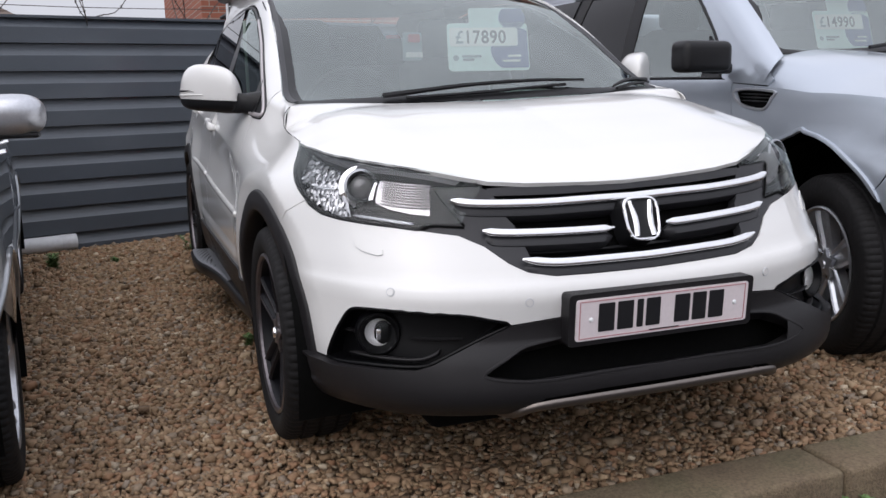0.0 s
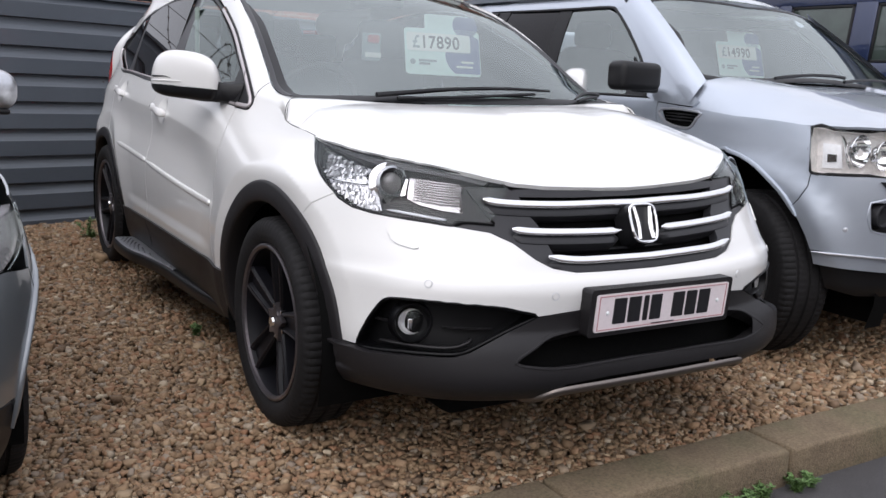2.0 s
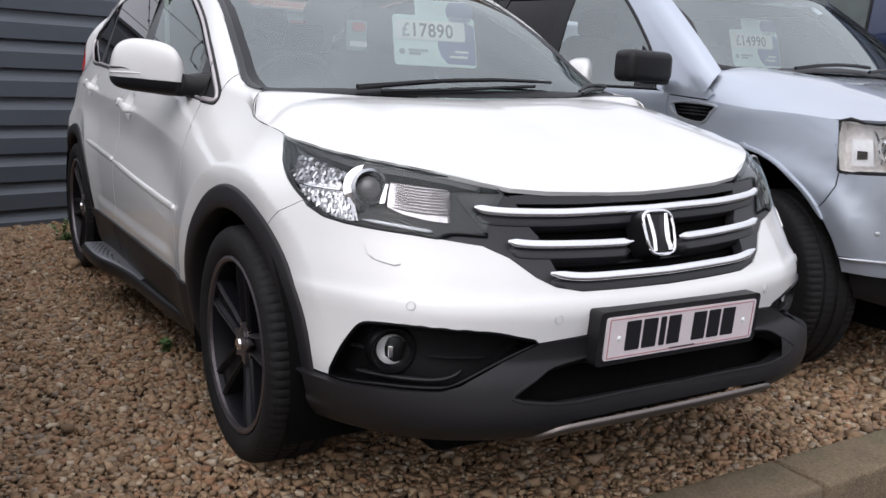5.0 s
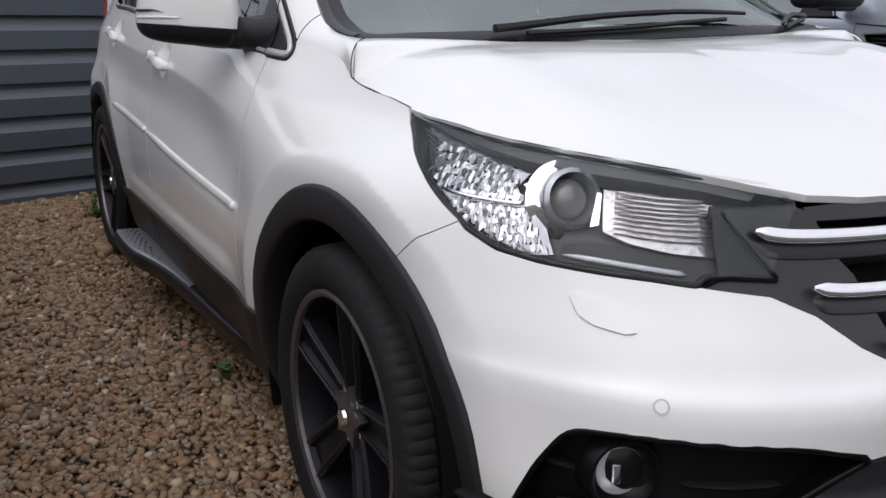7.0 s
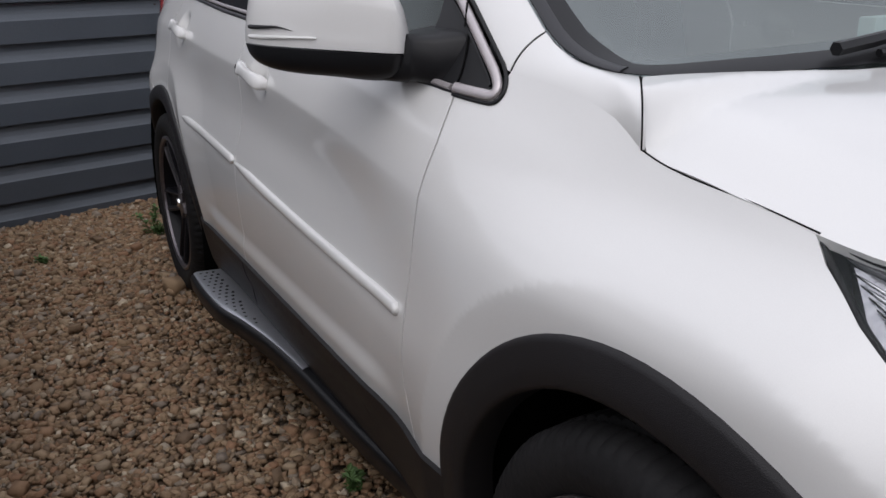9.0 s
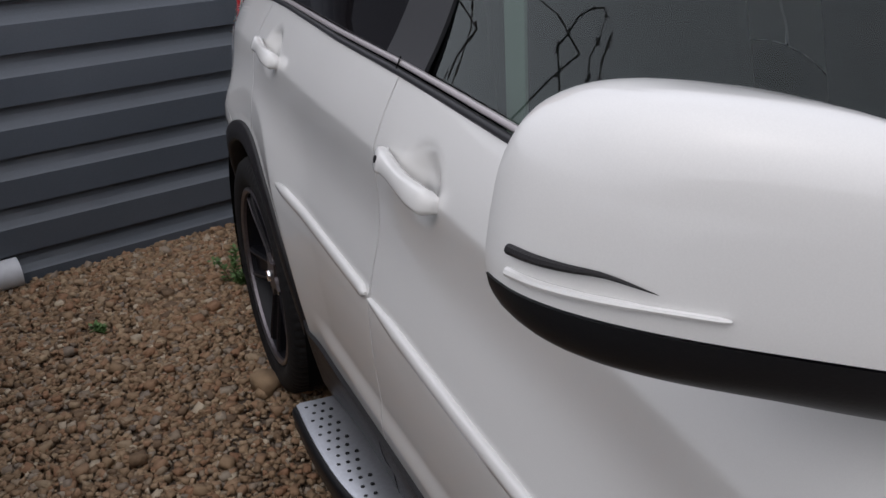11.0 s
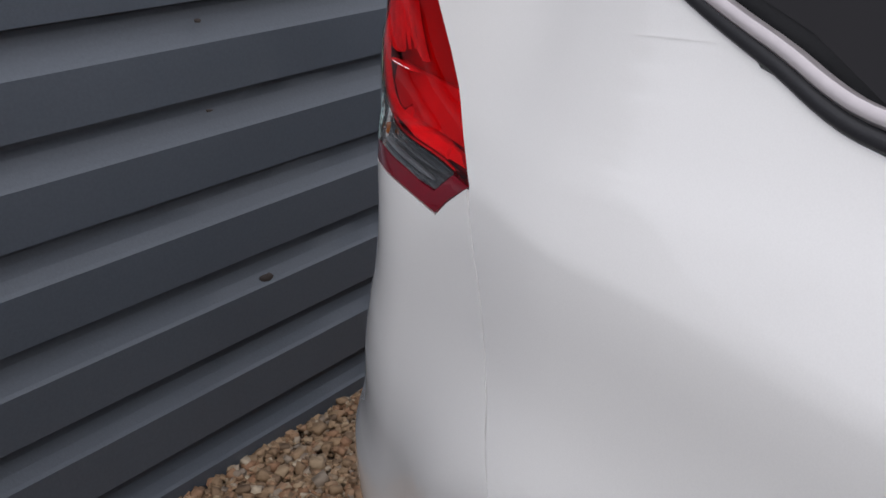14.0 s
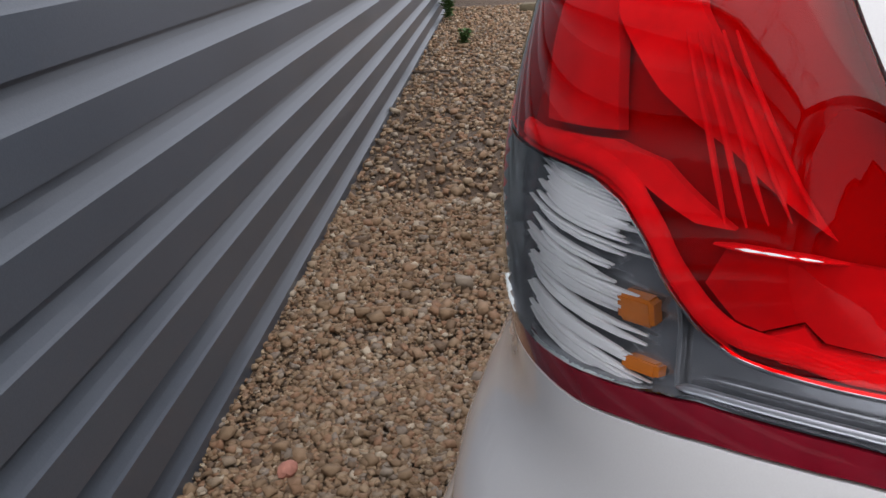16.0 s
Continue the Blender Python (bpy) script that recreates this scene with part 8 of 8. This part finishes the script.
bungalow = thing("bungalow", "low house with a brown tiled roof in the distance", "house")
part("wall", box_bm(-13.0, -3.9, 30.0, 37.0, 0.0, 3.16, 0.0), FAR_BRICK, bungalow, smooth=False)
bm = bmesh.new()
base = [(-13.6, 29.5, 3.14), (-3.37, 29.5, 3.14), (-3.37, 37.5, 3.14), (-13.6, 37.5, 3.14)]
v = [bm.verts.new(c) for c in base] + [bm.verts.new((-9.5, 33.5, 4.9)), bm.verts.new((-6.4, 33.5, 4.9))]
for f in ((0, 1, 5, 4), (1, 2, 5), (2, 3, 4, 5), (3, 0, 4), (3, 2, 1, 0)):
    bm.faces.new([v[i] for i in f])
part("roof", bm, ROOF_TILE, bungalow, smooth=False)
rng = random.Random(5)
for k in range(11):
    h = 3.18 + 0.15 * k
    y = 29.5 + 4.0 * (h - 3.14) / 1.76 - 0.03
    x0, x1 = -13.6 + 4.1 * (h - 3.14) / 1.76, -3.37 - 3.03 * (h - 3.14) / 1.76
    part("tile_course", box_bm(x0, x1, y - 0.03, y + 0.02, h - 0.02, h + 0.02), ROOF_TILE, bungalow, smooth=False)


# trees and hedge
def leaf_cloud(blobs, count, size, seed):
    """Many small leaves scattered through a set of uneven clumps."""
    rng = np.random.default_rng(seed)
    bm_v, bm_f = [], []
    for cx, cy, cz, r in blobs:
        n = int(count * r * r)
        d = rng.normal(0, 1, (n, 3))
        d /= np.linalg.norm(d, axis=1)[:, None]
        p = d * (r * rng.uniform(0.45, 1.05, n) ** 0.6)[:, None] * (1, 1, 0.85) + (cx, cy, cz)
        a = rng.normal(0, 1, (n, 3))
        a /= np.linalg.norm(a, axis=1)[:, None]
        b = np.cross(a, d)
        b /= np.linalg.norm(b, axis=1)[:, None] + 1e-9
        s = size * rng.uniform(0.6, 1.4, n)[:, None]
        base = len(bm_v)
        q = np.stack([p - a * s, p + b * s * 0.5, p + a * s, p - b * s * 0.5], 1).reshape(-1, 3)
        bm_f += [(base + 4 * i, base + 4 * i + 1, base + 4 * i + 2, base + 4 * i + 3) for i in range(n)]
        bm_v += [tuple(v) for v in q]
    return bm_v, bm_f


def tree(x, y, h, r, seed):
    rng = random.Random(seed)
    t = thing("tree", "leafy green tree behind the fence", "tree", "trees behind the fence")
    blobs = []
    pts = [Vector((x, y, -0.05)), Vector((x + 0.05, y, h * 0.25)), Vector((x, y + 0.05, h * 0.5)), Vector((x + 0.1, y, h * 0.8))]
    trunk = tube_bm(smooth_line(pts, 4), [0.14 - 0.009 * i for i in range(13)], 9)
    for k in range(9):
        a = 2.4 * k + rng.uniform(-0.3, 0.3)
        z0 = h * (0.3 + 0.05 * k)
        tip = Vector((x + r * 0.8 * math.cos(a), y + r * 0.8 * math.sin(a), z0 + h * 0.16))
        tube_bm([(x, y, z0), (Vector((x, y, z0)) + tip) / 2 + Vector((0, 0, 0.1)), tip], [0.05, 0.035, 0.012], 6, bm=trunk)
        blobs.append((tip.x, tip.y, tip.z, r * rng.uniform(0.40, 0.62)))
    blobs.append((x, y, h * 0.86, r * 0.6))
    part("trunk", trunk, BRANCH, t)
    v, f = leaf_cloud(blobs, 1500, 0.06, seed)
    link_mesh("crown", v, f, FOLIAGE, t)


tree(11.3, 10.6, 5.0, 1.7, 3)
tree(14.5, 12.0, 6.0, 2.1, 4)
tree(-8.5, 13.0, 3.0, 0.8, 6)

# ---- along the foot of the fence ----
pipe_thing = thing("drain_pipe", "grey plastic drain pipe lying along the fence", "pipe")
p0, p1 = Vector((-1.60, 3.885, 0.066)), Vector((-4.7, 3.885 + FENCE_SLOPE * -3.1, 0.066))
way = (p1 - p0).normalized()
turn = way.to_track_quat("X", "Z").to_matrix().to_4x4()
bm = lathe_bm([(0.049, 0.0), (0.055, 0.0), (0.055, (p1 - p0).length), (0.049, (p1 - p0).length)], 32, closed=True)
bm.transform(Matrix.Translation(p0) @ turn)
part("pipe", bm, PVC, pipe_thing)
bm = lathe_bm([(0.047, -0.011), (0.0568, -0.010), (0.0568, 0.085), (0.055, 0.090)], 32)
bm.transform(Matrix.Translation(p0) @ turn)
part("collar", bm, PVC, pipe_thing, "slightly wider pipe collar")

# a clay brick with core holes
block = bmesh.new()
outer = [(-0.1075, -0.05), (0.1075, -0.05), (0.1075, 0.05), (-0.1075, 0.05)]
brick_thing = part("clay_brick", box_bm(-0.1075, 0.1075, -0.0325, 0.0325, 0.0, 0.1, 0.003), CLAY, None)
tagged(brick_thing, "pink clay brick with round holes beside the pipe", "brick")
block.free()
for x in (-0.065, 0.0, 0.065):
    bm = lathe_bm([(0.0001, 0.0005), (0.0155, 0.0005), (0.017, -0.0005)], 20)
    bm.transform(Matrix.Translation((x, -0.0335, 0.055)) @ pose(0, 0, 0, 0, 0, -90))
    part("core_hole", bm, DEEP, brick_thing)
brick_thing.matrix_world = pose(-2.06, 3.745, -0.004, -8, 0, 6)

red_stone = bmesh.new()
bmesh.ops.create_icosphere(red_stone, subdivisions=2, radius=0.028)
for v in red_stone.verts:
    v.co = Vector((v.co.x * 1.3, v.co.y * 0.8, v.co.z * 0.75)) * (1 + 0.25 * noise.noise(v.co * 40))
red_stone.transform(Matrix.Translation((0.406, 4.20, 0.018)))
tagged(part("brick_fragment", red_stone, CLAY, None), "worn red brick fragment in the gravel", "stone")


# weeds
def weed(x, y, h, stems, seed, leaf=0.03, z=0.0, wide=0.6, name="weed", label="small green weed growing in the gravel"):
    rng = random.Random(seed)
    t = thing(name, label, "weed", "weeds in the gravel")
    verts, faces = [], []
    stem = bmesh.new()
    for k in range(stems):
        a = rng.uniform(0, 6.28)
        lean = rng.uniform(0.1, wide)
        hh = h * rng.uniform(0.55, 1.0)
        pts = [Vector((x + 0.01 * math.cos(a), y + 0.01 * math.sin(a), z - 0.01)), Vector((x + lean * hh * 0.4 * math.cos(a), y + lean * hh * 0.4 * math.sin(a), z + hh * 0.55)),
               Vector((x + lean * hh * math.cos(a), y + lean * hh * math.sin(a), z + hh))]
        line = smooth_line(pts, 5)
        tube_bm(line, 0.0018, 5, bm=stem)
        for i, p in enumerate(line[2:]):
            for q in range(3):
                b = rng.uniform(0, 6.28)
                d = Vector((math.cos(b), math.sin(b), rng.uniform(-0.1, 0.7))).normalized()
                s = leaf * rng.uniform(0.6, 1.3)
                w = d.cross(Vector((0, 0, 1))).normalized() * s * 0.24
                up = Vector((0, 0, 0.12 * s))
                n = len(verts)
                verts += [p, p + d * s * 0.45 + w + up, p + d * s, p + d * s * 0.45 - w + up, p + d * s * 0.5]
                faces += [(n, n + 1, n + 4), (n + 1, n + 2, n + 4), (n + 2, n + 3, n + 4), (n + 3, n, n + 4)]
    part("stem", stem, LEAF, t)
    link_mesh("leaves", verts, faces, LEAF, t)


weed(-0.85, 3.50, 0.13, 4, 1, 0.032)
weed(-0.83, 3.44, 0.07, 6, 2, 0.025)
weed(-1.70, 3.215, 0.11, 11, 3, 0.032, wide=0.9)
weed(-1.34, 3.29, 0.035, 6, 4, 0.022, wide=1.0)
weed(-0.80, 1.09, 0.05, 6, 5, 0.025)
weed(7.9, 6.05, 0.16, 9, 6, 0.06)
weed(10.2, 6.95, 0.55, 9, 7, 0.10)
for i, (gx, gy) in enumerate(((0.27, -0.93), (0.36, -0.94), (0.44, -0.935), (0.58, -0.945), (0.66, -0.94), (0.16, -0.93))):
    weed(gx, gy, 0.035, 8, 20 + i, 0.020, z=-0.10, wide=1.4, name="grass_tuft", label="green tuft rooted beside the kerb")
twig = smooth_line([(6.12, 5.58, 0.024), (6.10, 5.72, 0.032), (6.06, 5.86, 0.028), (6.10, 5.98, 0.024)], 5)
tagged(part("twig", tube_bm(twig, 0.011, 6), BRANCH, None), "thin dark twig lying on the gravel", "twig")
bm = box_bm(11.0, 11.26, 5.95, 6.20, 0.004, 0.11, 0.02)
tagged(part("wood_offcut", bm, KERB, None), "small brown offcut of wood on gravel", "offcut")
